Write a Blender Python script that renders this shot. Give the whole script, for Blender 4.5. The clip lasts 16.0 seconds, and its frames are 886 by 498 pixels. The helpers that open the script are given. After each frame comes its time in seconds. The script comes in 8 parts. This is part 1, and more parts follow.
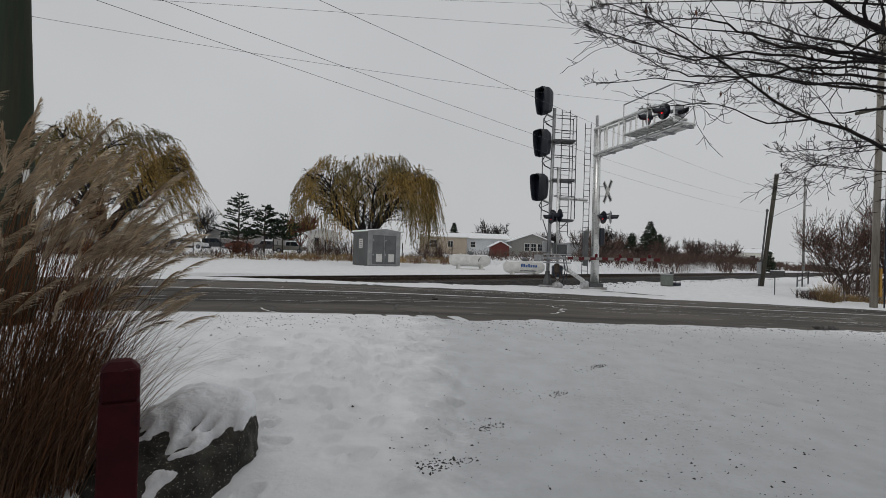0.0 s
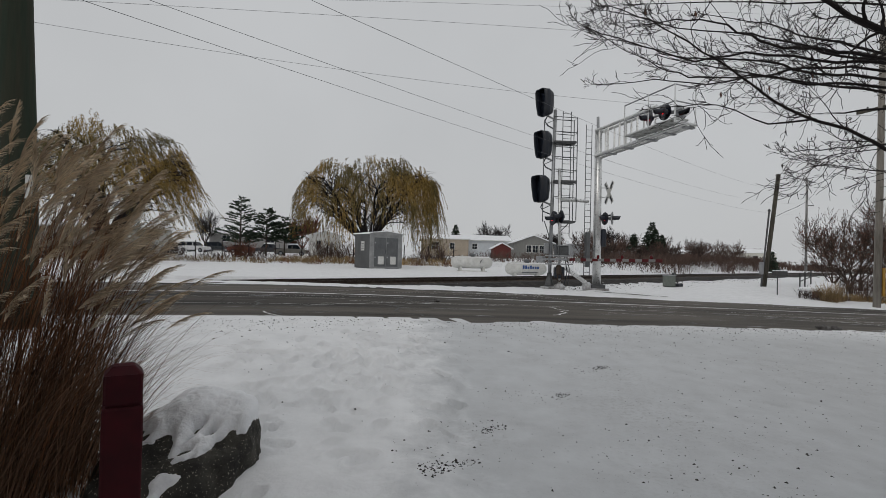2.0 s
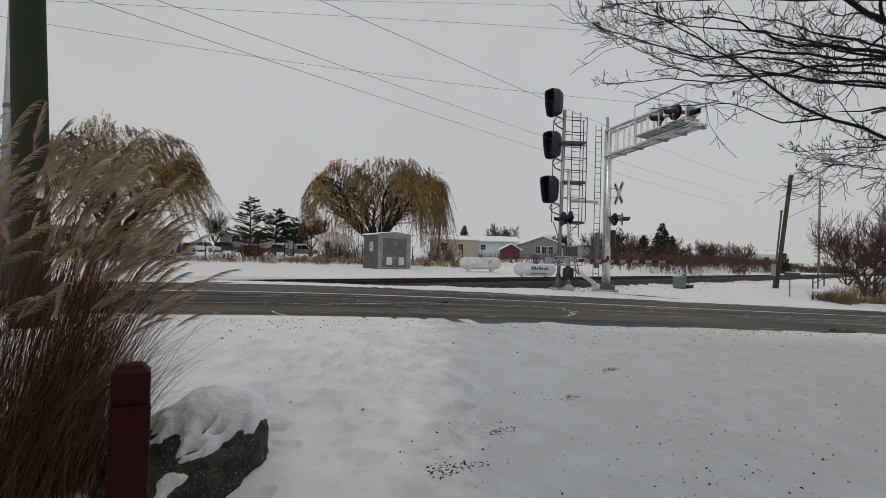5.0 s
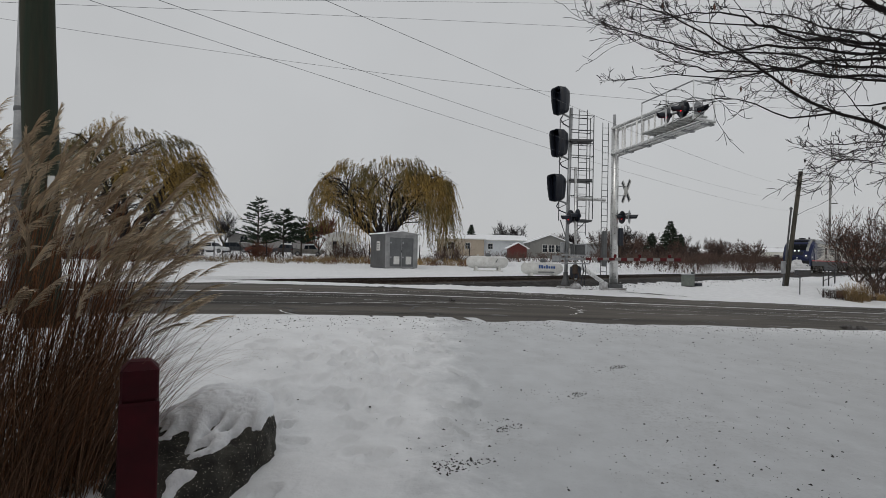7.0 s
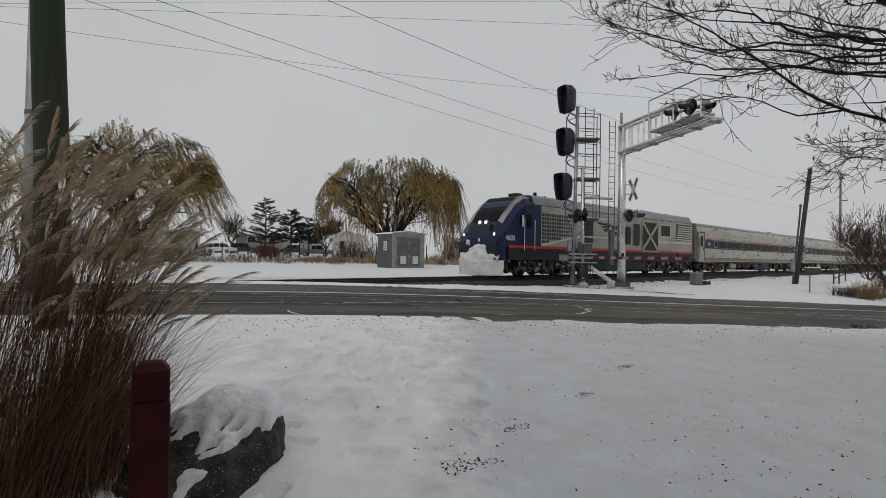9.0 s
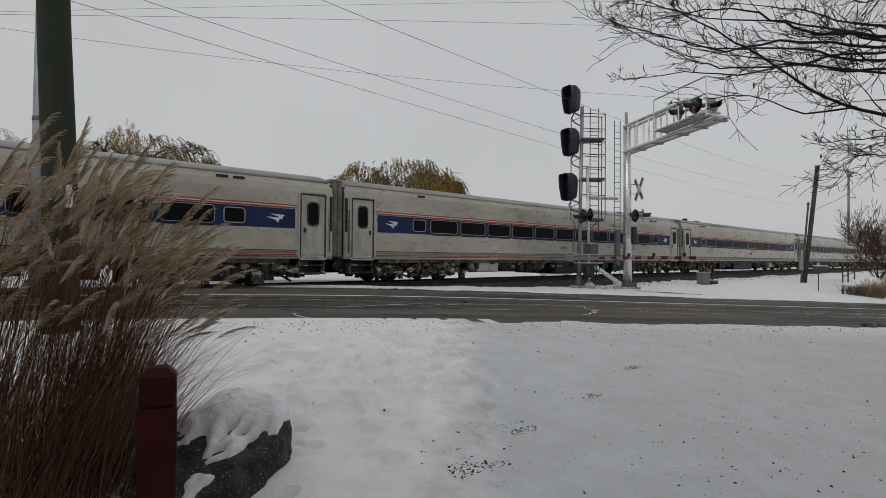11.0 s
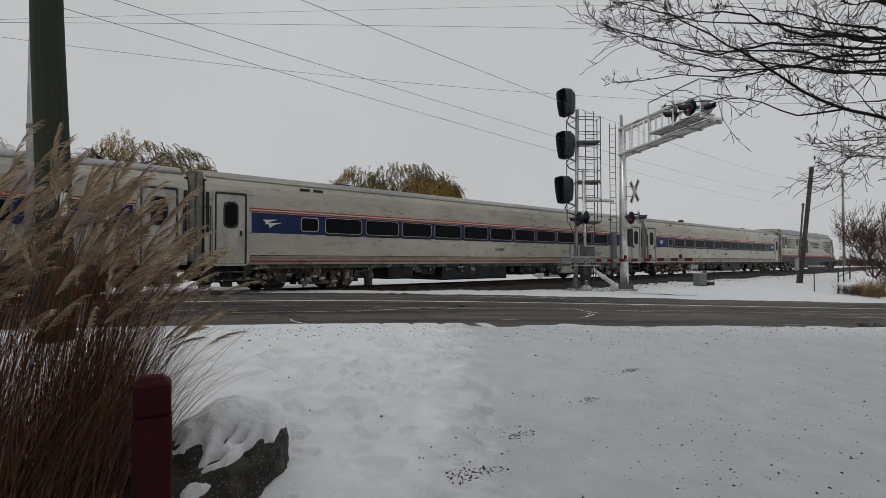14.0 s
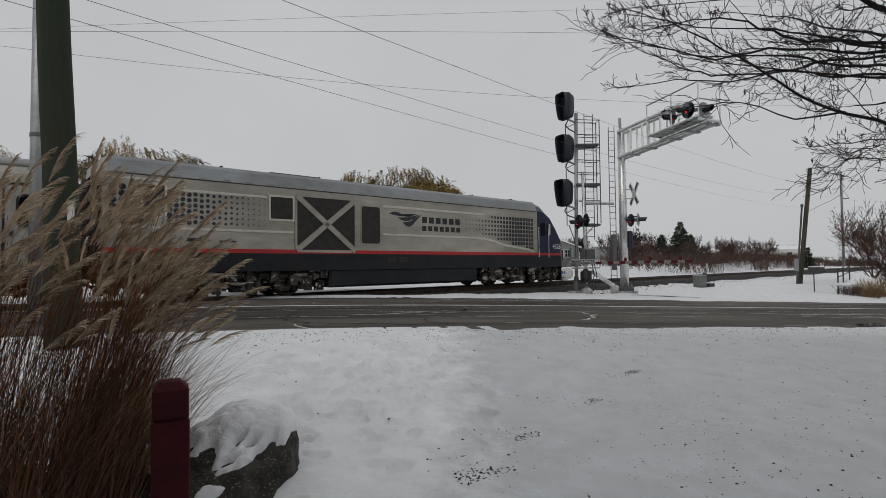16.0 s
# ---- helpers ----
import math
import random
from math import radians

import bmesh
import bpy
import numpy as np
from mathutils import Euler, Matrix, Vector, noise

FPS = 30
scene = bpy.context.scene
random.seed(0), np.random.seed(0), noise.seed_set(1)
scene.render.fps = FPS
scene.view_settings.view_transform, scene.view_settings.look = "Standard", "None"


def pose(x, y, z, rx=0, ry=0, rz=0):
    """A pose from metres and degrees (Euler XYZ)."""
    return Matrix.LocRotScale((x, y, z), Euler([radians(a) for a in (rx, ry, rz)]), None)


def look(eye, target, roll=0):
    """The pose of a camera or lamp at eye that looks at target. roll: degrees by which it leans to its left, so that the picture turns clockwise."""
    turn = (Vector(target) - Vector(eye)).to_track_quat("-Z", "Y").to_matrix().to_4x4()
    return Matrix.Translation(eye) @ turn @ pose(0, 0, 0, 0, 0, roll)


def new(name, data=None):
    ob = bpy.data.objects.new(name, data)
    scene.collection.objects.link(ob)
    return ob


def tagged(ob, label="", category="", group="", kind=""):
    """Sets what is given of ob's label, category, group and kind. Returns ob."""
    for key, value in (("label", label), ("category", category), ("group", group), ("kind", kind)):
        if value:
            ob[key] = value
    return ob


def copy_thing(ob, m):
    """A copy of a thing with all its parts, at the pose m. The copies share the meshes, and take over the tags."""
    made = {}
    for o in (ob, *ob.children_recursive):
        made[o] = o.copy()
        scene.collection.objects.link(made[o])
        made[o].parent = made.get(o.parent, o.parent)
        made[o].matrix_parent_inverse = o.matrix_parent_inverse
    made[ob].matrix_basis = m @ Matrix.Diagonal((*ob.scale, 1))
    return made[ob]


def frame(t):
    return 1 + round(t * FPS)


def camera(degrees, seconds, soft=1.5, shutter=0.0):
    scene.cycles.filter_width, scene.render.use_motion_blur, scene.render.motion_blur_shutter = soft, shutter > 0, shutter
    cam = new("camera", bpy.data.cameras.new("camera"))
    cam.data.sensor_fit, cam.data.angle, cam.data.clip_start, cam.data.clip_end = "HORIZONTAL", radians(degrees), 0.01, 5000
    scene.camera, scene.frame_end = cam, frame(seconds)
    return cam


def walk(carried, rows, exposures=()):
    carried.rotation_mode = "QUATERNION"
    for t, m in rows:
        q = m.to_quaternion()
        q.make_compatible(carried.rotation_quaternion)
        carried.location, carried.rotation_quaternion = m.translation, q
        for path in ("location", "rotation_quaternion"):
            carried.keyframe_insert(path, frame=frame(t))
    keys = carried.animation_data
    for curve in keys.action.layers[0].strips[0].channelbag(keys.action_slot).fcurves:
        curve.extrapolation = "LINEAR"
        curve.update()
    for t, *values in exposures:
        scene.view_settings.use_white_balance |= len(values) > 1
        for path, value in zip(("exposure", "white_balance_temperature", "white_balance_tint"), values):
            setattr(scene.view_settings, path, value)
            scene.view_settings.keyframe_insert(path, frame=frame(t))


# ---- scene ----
cam = camera(80.26, 16.0, soft=0.8)
# seconds, place, heading to the right, tilt up, lean to the left
PATH = (
    (0, -0.027, -0.005, 1.490, 3.00, 0.72, 1.71),
    (0.5, -0.022, -0.004, 1.492, 2.87, 0.74, 1.58),
    (1, -0.010, -0.008, 1.499, 2.80, 0.81, 1.52),
    (1.5, -0.013, 0.005, 1.488, 2.81, 0.89, 1.46),
    (2, -0.023, -0.014, 1.493, 2.80, 0.94, 1.37),
    (2.5, -0.028, -0.010, 1.493, 2.74, 0.97, 1.46),
    (3, -0.032, 0.004, 1.495, 2.63, 0.98, 1.48),
    (3.5, -0.028, 0.010, 1.498, 2.49, 1.00, 1.48),
    (4, -0.023, 0.021, 1.492, 2.29, 1.05, 1.45),
    (6.5, -0.022, 0.005, 1.481, 1.27, 0.91, 1.39),
    (7, -0.012, 0.008, 1.473, 1.10, 0.91, 1.22),
    (7.5, -0.009, 0.009, 1.478, 0.95, 0.84, 1.27),
    (8, -0.015, 0.001, 1.479, 0.76, 0.83, 1.15),
    (8.5, -0.014, -0.007, 1.485, 0.54, 0.80, 1.07),
    (9, -0.011, -0.007, 1.482, 0.36, 0.83, 0.93),
    (11.5, -0.006, 0.004, 1.492, -0.28, 1.00, 0.40),
    (12, -0.000, 0.009, 1.494, -0.21, 1.03, 0.33),
    (12.5, 0.003, -0.001, 1.497, -0.19, 1.15, 0.17),
    (13, 0.003, -0.001, 1.500, -0.13, 1.23, 0.03),
    (13.5, -0.000, 0.000, 1.500, 0.00, 1.29, 0.00),
    (14, -0.000, 0.004, 1.498, 0.09, 1.40, -0.14),
    (14.5, 0.003, -0.013, 1.508, 0.14, 1.46, -0.24),
    (15, 0.007, -0.016, 1.499, 0.18, 1.62, -0.52),
    (15.5, -0.006, -0.024, 1.503, 0.22, 1.68, -0.50),
    (16, -0.044, -0.069, 1.505, 0.13, 1.80, -0.63),
)
walk(cam, [(t, pose(x, y, z, 90 + tilt, 0, -turn) @ pose(0, 0, 0, 0, 0, lean)) for t, x, y, z, turn, tilt, lean in PATH],
     [(0.0, 0.0), (16.0, 0.0)])

# ---- world and light: a closed grey November sky ----
world = bpy.data.worlds.new("overcast_sky")
scene.world = world
world.use_nodes = True
wn, wl = world.node_tree.nodes, world.node_tree.links
sky = wn.new("ShaderNodeTexSky")
sky.sky_type, sky.sun_disc = "NISHITA", False
sky.sun_elevation, sky.sun_rotation = radians(28), radians(200)
sky.air_density, sky.dust_density = 1.0, 6.0
veil = wn.new("ShaderNodeMix")
veil.data_type = "RGBA"
veil.inputs["Factor"].default_value = 0.96
veil.inputs["B"].default_value = (5.19, 5.29, 5.39, 1)
wl.new(sky.outputs["Color"], veil.inputs["A"])
cloud = wn.new("ShaderNodeTexNoise")
cloud.inputs["Scale"].default_value, cloud.inputs["Detail"].default_value = 2.2, 4.0
shade = wn.new("ShaderNodeMapRange")
shade.inputs["From Min"].default_value, shade.inputs["From Max"].default_value = 0.3, 0.7
shade.inputs["To Min"].default_value, shade.inputs["To Max"].default_value = 0.955, 1.045
wl.new(cloud.outputs["Fac"], shade.inputs["Value"])
mottle = wn.new("ShaderNodeVectorMath")
mottle.operation = "SCALE"
wl.new(veil.outputs["Result"], mottle.inputs[0])
wl.new(shade.outputs["Result"], mottle.inputs["Scale"])
wl.new(mottle.outputs["Vector"], wn["Background"].inputs["Color"])
wn["Background"].inputs["Strength"].default_value = 0.1
sun_data = bpy.data.lights.new("sun", "SUN")
sun_data.energy, sun_data.angle, sun_data.color = 0.35, radians(30), (1.0, 0.97, 0.93)
sun = new("sun", sun_data)
sun.matrix_world = look((0, 0, 30), (14, 26, 8))


# ---- materials ----
def mat(name, col, rough=0.6, metal=0.0, col2=None, scale=8.0, detail=4.0, lo=0.35, hi=0.65, bump=0.0, bump_scale=None,
        rand=0.0, island=0.0, stretch=(1, 1, 1), spin=0.0, speck=None, speck_scale=60.0, speck_at=0.7, emit=0.0, spec=0.25, coords="Object"):
    """A Principled material with two scales of noise in its colour, fine relief and variation from piece to piece."""
    m = bpy.data.materials.new(name)
    m.use_nodes = True
    n, l = m.node_tree.nodes, m.node_tree.links
    b = n["Principled BSDF"]
    b.inputs["Roughness"].default_value, b.inputs["Metallic"].default_value = rough, metal
    b.inputs["Specular IOR Level"].default_value = spec
    tc = n.new("ShaderNodeTexCoord")
    mp = n.new("ShaderNodeMapping")
    mp.vector_type = "TEXTURE"
    mp.inputs["Rotation"].default_value = (0, 0, radians(spin))
    mp.inputs["Scale"].default_value = [1 / v for v in stretch]
    l.new(tc.outputs[coords], mp.inputs["Vector"])

    def noise_node(s, d=4.0, r=0.55):
        t = n.new("ShaderNodeTexNoise")
        t.inputs["Scale"].default_value, t.inputs["Detail"].default_value, t.inputs["Roughness"].default_value = s, d, r
        l.new(mp.outputs["Vector"], t.inputs["Vector"])
        return t

    def ramp(src, a, z):
        r = n.new("ShaderNodeMapRange")
        r.inputs["From Min"].default_value, r.inputs["From Max"].default_value = a, z
        l.new(src, r.inputs["Value"])
        return r.outputs["Result"]

    def mix(fac, a, z, kind="MIX"):
        x = n.new("ShaderNodeMix")
        x.data_type, x.blend_type = "RGBA", kind
        for key, v in (("Factor", fac), ("A", a), ("B", z)):
            if isinstance(v, bpy.types.NodeSocket):
                l.new(v, x.inputs[key])
            elif key == "Factor":
                x.inputs[key].default_value = v
            else:
                x.inputs[key].default_value = (*v, 1)
        return x.outputs["Result"]
    big = noise_node(scale, detail)
    c = mix(ramp(big.outputs["Fac"], lo, hi), col, col2 or tuple(v * 0.8 for v in col))
    fine = noise_node((bump_scale or scale * 6), 6.0)
    c = mix(0.22, c, mix(ramp(fine.outputs["Fac"], 0.3, 0.7), (0.25, 0.25, 0.25), (0.75, 0.75, 0.75)), "OVERLAY")
    if speck:
        sp = noise_node(speck_scale, 2.0)
        c = mix(ramp(sp.outputs["Fac"], speck_at, speck_at + 0.04), c, speck)
    if rand or island:
        if island:
            src = n.new("ShaderNodeNewGeometry").outputs["Random Per Island"]
        else:
            src = n.new("ShaderNodeObjectInfo").outputs["Random"]
        k = rand or island
        hs = n.new("ShaderNodeHueSaturation")
        l.new(c, hs.inputs["Color"])
        v = n.new("ShaderNodeMapRange")
        v.inputs["To Min"].default_value, v.inputs["To Max"].default_value = 1 - k, 1 + k
        l.new(src, v.inputs["Value"])
        l.new(v.outputs["Result"], hs.inputs["Value"])
        c = hs.outputs["Color"]
    l.new(c, b.inputs["Base Color"])
    r = n.new("ShaderNodeMapRange")
    r.inputs["To Min"].default_value, r.inputs["To Max"].default_value = max(rough - 0.12, 0.02), min(rough + 0.12, 1)
    l.new(fine.outputs["Fac"], r.inputs["Value"])
    l.new(r.outputs["Result"], b.inputs["Roughness"])
    if bump:
        bp = n.new("ShaderNodeBump")
        bp.inputs["Strength"].default_value, bp.inputs["Distance"].default_value = 0.6, bump
        l.new(fine.outputs["Fac"], bp.inputs["Height"])
        l.new(bp.outputs["Normal"], b.inputs["Normal"])
    if emit:
        b.inputs["Emission Color"].default_value, b.inputs["Emission Strength"].default_value = (*col, 1), emit
    return m


def glass(name, col=(0.02, 0.025, 0.03), rough=0.06):
    m = bpy.data.materials.new(name)
    m.use_nodes = True
    b = m.node_tree.nodes["Principled BSDF"]
    b.inputs["Base Color"].default_value, b.inputs["Roughness"].default_value = (*col, 1), rough
    b.inputs["Specular IOR Level"].default_value = 0.1
    return m


SNOW = mat("snow", (0.90, 0.91, 0.93), 0.75, col2=(0.82, 0.83, 0.85), scale=1.2, bump=0.02, bump_scale=22)


def ground_snow():
    """Thin trodden snow: white on the verge, grey and gritty on the packed drive, with gravel showing through."""
    m = bpy.data.materials.new("trodden_snow")
    m.use_nodes = True
    n, l = m.node_tree.nodes, m.node_tree.links
    b = n["Principled BSDF"]
    b.inputs["Roughness"].default_value, b.inputs["Specular IOR Level"].default_value = 0.7, 0.3
    tc = n.new("ShaderNodeTexCoord")

    def noise_at(s, d, r=0.6):
        t = n.new("ShaderNodeTexNoise")
        t.inputs["Scale"].default_value, t.inputs["Detail"].default_value, t.inputs["Roughness"].default_value = s, d, r
        l.new(tc.outputs["Object"], t.inputs["Vector"])
        return t.outputs["Fac"]

    def op(kind, x, y, clamp=False):
        q = n.new("ShaderNodeMath")
        q.operation, q.use_clamp = kind, clamp
        for i, v in enumerate((x, y)):
            if isinstance(v, (int, float)):
                q.inputs[i].default_value = v
            else:
                l.new(v, q.inputs[i])
        return q.outputs[0]

    def span(src, lo, hi, to_lo=0.0, to_hi=1.0):
        r = n.new("ShaderNodeMapRange")
        for k, v in (("From Min", lo), ("From Max", hi), ("To Min", to_lo), ("To Max", to_hi)):
            r.inputs[k].default_value = v
        l.new(src, r.inputs["Value"])
        return r.outputs["Result"]

    def mix(f, x, y):
        q = n.new("ShaderNodeMix")
        q.data_type = "RGBA"
        for k, v in (("Factor", f), ("A", x), ("B", y)):
            if isinstance(v, tuple):
                q.inputs[k].default_value = (*v, 1)
            else:
                l.new(v, q.inputs[k])
        return q.outputs["Result"]
    xyz = n.new("ShaderNodeSeparateXYZ")
    l.new(tc.outputs["Object"], xyz.inputs["Vector"])
    big, mid, grit, fine = noise_at(0.7, 5), noise_at(3.2, 6), noise_at(26, 4, 0.7), noise_at(70, 3, 0.7)
    # the drive lies from x = 0 to the right, up to the road
    wobble = op("ADD", xyz.outputs["X"], op("MULTIPLY", op("SUBTRACT", mid, 0.5), 1.1))
    drive = op("MULTIPLY", span(wobble, -0.15, 0.45), span(xyz.outputs["Y"], 10.5, 8.0))
    white = mix(span(mid, 0.3, 0.7), (0.86, 0.865, 0.875), (0.74, 0.745, 0.755))
    grey = mix(span(mid, 0.3, 0.7), (0.615, 0.63, 0.645), (0.53, 0.54, 0.552))
    colour = mix(drive, white, grey)
    thin = op("MULTIPLY", span(big, 0.48, 0.68), span(grit, 0.5, 0.62))
    colour = mix(op("MULTIPLY", thin, span(drive, 0, 1, 0.12, 0.28)), colour, (0.24, 0.225, 0.21))
    specks = op("MULTIPLY", span(fine, 0.68, 0.72), span(mid, 0.47, 0.6))
    colour = mix(op("MULTIPLY", specks, span(drive, 0, 1, 0.25, 0.9)), colour, (0.06, 0.055, 0.05))
    colour = mix(op("MULTIPLY", op("MULTIPLY", span(xyz.outputs["X"], 2.0, 8.0), span(xyz.outputs["Y"], 10.5, 8.5)), 0.4), colour, (0.44, 0.44, 0.435))
    l.new(colour, b.inputs["Base Color"])
    bump = n.new("ShaderNodeBump")
    bump.inputs["Strength"].default_value, bump.inputs["Distance"].default_value = 0.32, 0.05
    l.new(op("ADD", op("ADD", op("MULTIPLY", noise_at(6, 3), 0.35), op("MULTIPLY", noise_at(15, 4), 0.5)), op("MULTIPLY", grit, 0.25)), bump.inputs["Height"])
    l.new(bump.outputs["Normal"], b.inputs["Normal"])
    return m


GROUND_SNOW = ground_snow()
ASPHALT = mat("asphalt", (0.145, 0.128, 0.110), 0.8, col2=(0.024, 0.0215, 0.019), scale=1.0, detail=10.0, lo=0.30, hi=0.70, bump=0.016, spec=0.2, bump_scale=30,
              stretch=(0.10, 0.9, 1), spin=13.94, speck=(0.36, 0.37, 0.39), speck_scale=6.0, speck_at=0.69)
PAINT_LINE = mat("road_paint", (0.78, 0.78, 0.77), 0.7, col2=(0.34, 0.33, 0.32), scale=3, lo=0.5, hi=0.9)
CRACK = mat("crack_seal", (0.016, 0.016, 0.016), 0.5)
BALLAST = mat("ballast", (0.022, 0.020, 0.019), 0.9, col2=(0.052, 0.048, 0.045), scale=3.2, bump=0.05, bump_scale=9, speck=(0.5, 0.51, 0.53), speck_scale=6, speck_at=0.72)
RAIL = mat("rail_steel", (0.075, 0.058, 0.048), 0.5, 0.5, col2=(0.045, 0.032, 0.025), scale=5)
TIE = mat("tie_wood", (0.05, 0.04, 0.035), 0.9, col2=(0.09, 0.075, 0.06), scale=4, rand=0.3)
GALV = mat("galvanised_steel", (0.40, 0.41, 0.42), 0.45, 0.65, col2=(0.30, 0.31, 0.32), scale=3)
STEEL = mat("weathered_grey_steel", (0.115, 0.118, 0.122), 0.55, 0.4, col2=(0.08, 0.083, 0.086), scale=4)
ALU = mat("brushed_aluminium", (0.80, 0.81, 0.80), 0.30, 0.75, col2=(0.58, 0.58, 0.58), scale=2)
BLACK = mat("black_enamel", (0.009, 0.013, 0.024), 0.36, col2=(0.012, 0.015, 0.023), scale=3, spec=0.5)
RED_SIGN = mat("red_sheeting", (0.105, 0.013, 0.015), 0.6, col2=(0.075, 0.011, 0.013))
WHITE = mat("white_paint", (0.66, 0.66, 0.64), 0.5, col2=(0.52, 0.52, 0.50), scale=2)
LAMP_RED = mat("lit_red_lens", (0.9, 0.02, 0.03), 0.2, emit=1.4)
LAMP_OFF = mat("dark_red_lens", (0.10, 0.012, 0.014), 0.15)
HEADLIGHT = mat("lit_headlight", (1.0, 0.97, 0.88), 0.2, emit=1.6)
BOX_GREY = mat("grey_cabinet_paint", (0.13, 0.135, 0.14), 0.5, col2=(0.10, 0.105, 0.11), scale=1.5)
BARK = mat("grey_bark", (0.075, 0.063, 0.052), 0.9, col2=(0.035, 0.03, 0.027), scale=6, bump=0.02, stretch=(1, 1, 0.3), spec=0.15)
TWIG = mat("dark_twig_bark", (0.030, 0.026, 0.026), 0.9, col2=(0.02, 0.017, 0.017), scale=9, spec=0.15)
POLE_WOOD = mat("weathered_pole_wood", (0.095, 0.088, 0.070), 0.9, col2=(0.048, 0.044, 0.036), scale=5, bump=0.012, stretch=(2, 2, 0.15))
POLE_GREEN = mat("treated_pole_wood", (0.030, 0.042, 0.030), 0.85, col2=(0.045, 0.045, 0.032), scale=5, bump=0.012, bump_scale=16, stretch=(2.5, 2.5, 0.12), spec=0.15)
WILLOW_LEAF = mat("willow_leaf", (0.255, 0.165, 0.045), 0.8, col2=(0.105, 0.086, 0.032), scale=0.22, island=0.55, lo=0.4, hi=0.6)
CONIFER = mat("conifer_needle", (0.024, 0.040, 0.027), 0.85, col2=(0.045, 0.062, 0.040), scale=1.0, island=0.5)
SHRUB = mat("dead_shrub_twig", (0.115, 0.072, 0.058), 0.9, col2=(0.065, 0.047, 0.04), scale=0.5, island=0.45)
RUSSET = mat("russet_leaf", (0.15, 0.058, 0.036), 0.85, col2=(0.09, 0.048, 0.032), scale=1, island=0.5)
DRYGRASS = mat("dry_grass", (0.26, 0.19, 0.10), 0.85, col2=(0.15, 0.105, 0.055), scale=0.8, island=0.5)
BLADE = mat("brown_grass_blade", (0.24, 0.140, 0.088), 0.8, col2=(0.065, 0.040, 0.028), scale=2, island=0.6, spec=0.15)
STALK = mat("tan_grass_stalk", (0.12, 0.062, 0.036), 0.75, col2=(0.04, 0.023, 0.015), scale=3, island=0.5, spec=0.15)
PLUME = mat("beige_plume", (0.76, 0.655, 0.51), 0.95, col2=(0.46, 0.36, 0.255), scale=5, island=0.35, spec=0.15)
STEM = mat("brown_grass_stem", (0.28, 0.125, 0.058), 0.75, col2=(0.06, 0.030, 0.018), scale=3, island=0.5, spec=0.15)
BOLLARD_RED = mat("dark_red_plastic", (0.062, 0.006, 0.010), 0.75, col2=(0.034, 0.004, 0.007), scale=4, bump=0.002, spec=0.2)
ROCK = mat("speckled_dark_granite", (0.078, 0.074, 0.064), 0.85, col2=(0.030, 0.029, 0.027), scale=7, bump=0.02, bump_scale=28, speck=(0.34, 0.31, 0.26), speck_scale=75, speck_at=0.635, spec=0.15)


# ---- mesh helpers ----
def mesh_ob(name, bm, material, smooth=False):
    me = bpy.data.meshes.new(name)
    bm.to_mesh(me)
    bm.free()
    me.materials.append(material)
    if smooth:
        for p in me.polygons:
            p.use_smooth = True
    return new(name, me)


def part(name, bm, material, parent, label="", smooth=False):
    ob = mesh_ob(name, bm, material, smooth)
    ob.parent = parent
    return tagged(ob, label) if label else ob


def thing(name, at, label, category, group="", kind=""):
    ob = new(name)
    ob.matrix_basis = at
    return tagged(ob, label, category, group, kind)


def raw(name, verts, faces, material, parent=None, smooth=False):
    me = bpy.data.meshes.new(name)
    me.from_pydata(verts, [], faces)
    me.materials.append(material)
    if smooth:
        for p in me.polygons:
            p.use_smooth = True
    ob = new(name, me)
    ob.parent = parent
    return ob


def box(x0, x1, y0, y1, z0, z1, bevel=0.0, bm=None, seg=1):
    b = bmesh.new() if bm is None or bevel else bm
    r = bmesh.ops.create_cube(b, size=1)
    for v in r["verts"]:
        v.co = Vector(((x0 + x1) / 2 + v.co.x * (x1 - x0), (y0 + y1) / 2 + v.co.y * (y1 - y0), (z0 + z1) / 2 + v.co.z * (z1 - z0)))
    if bevel:
        bmesh.ops.bevel(b, geom=b.edges[:], offset=bevel, segments=seg, affect="EDGES", profile=0.5)
        if bm is not None:
            join(bm, b)
            return bm
    return b


def join(bm, other):
    me = bpy.data.meshes.new("tmp")
    other.to_mesh(me)
    other.free()
    bm.from_mesh(me)
    bpy.data.meshes.remove(me)
    return bm


def ring(c, axis, r, seg, squash=1.0):
    axis = Vector(axis).normalized()
    a = axis.orthogonal().normalized() if abs(axis.z) < 0.95 else Vector((1, 0, 0))
    if abs(axis.z) < 0.95:
        a = axis.cross(Vector((0, 0, 1))).normalized()
    b = axis.cross(a)
    return [Vector(c) + r * (math.cos(2 * math.pi * k / seg) * a + squash * math.sin(2 * math.pi * k / seg) * b) for k in range(seg)]


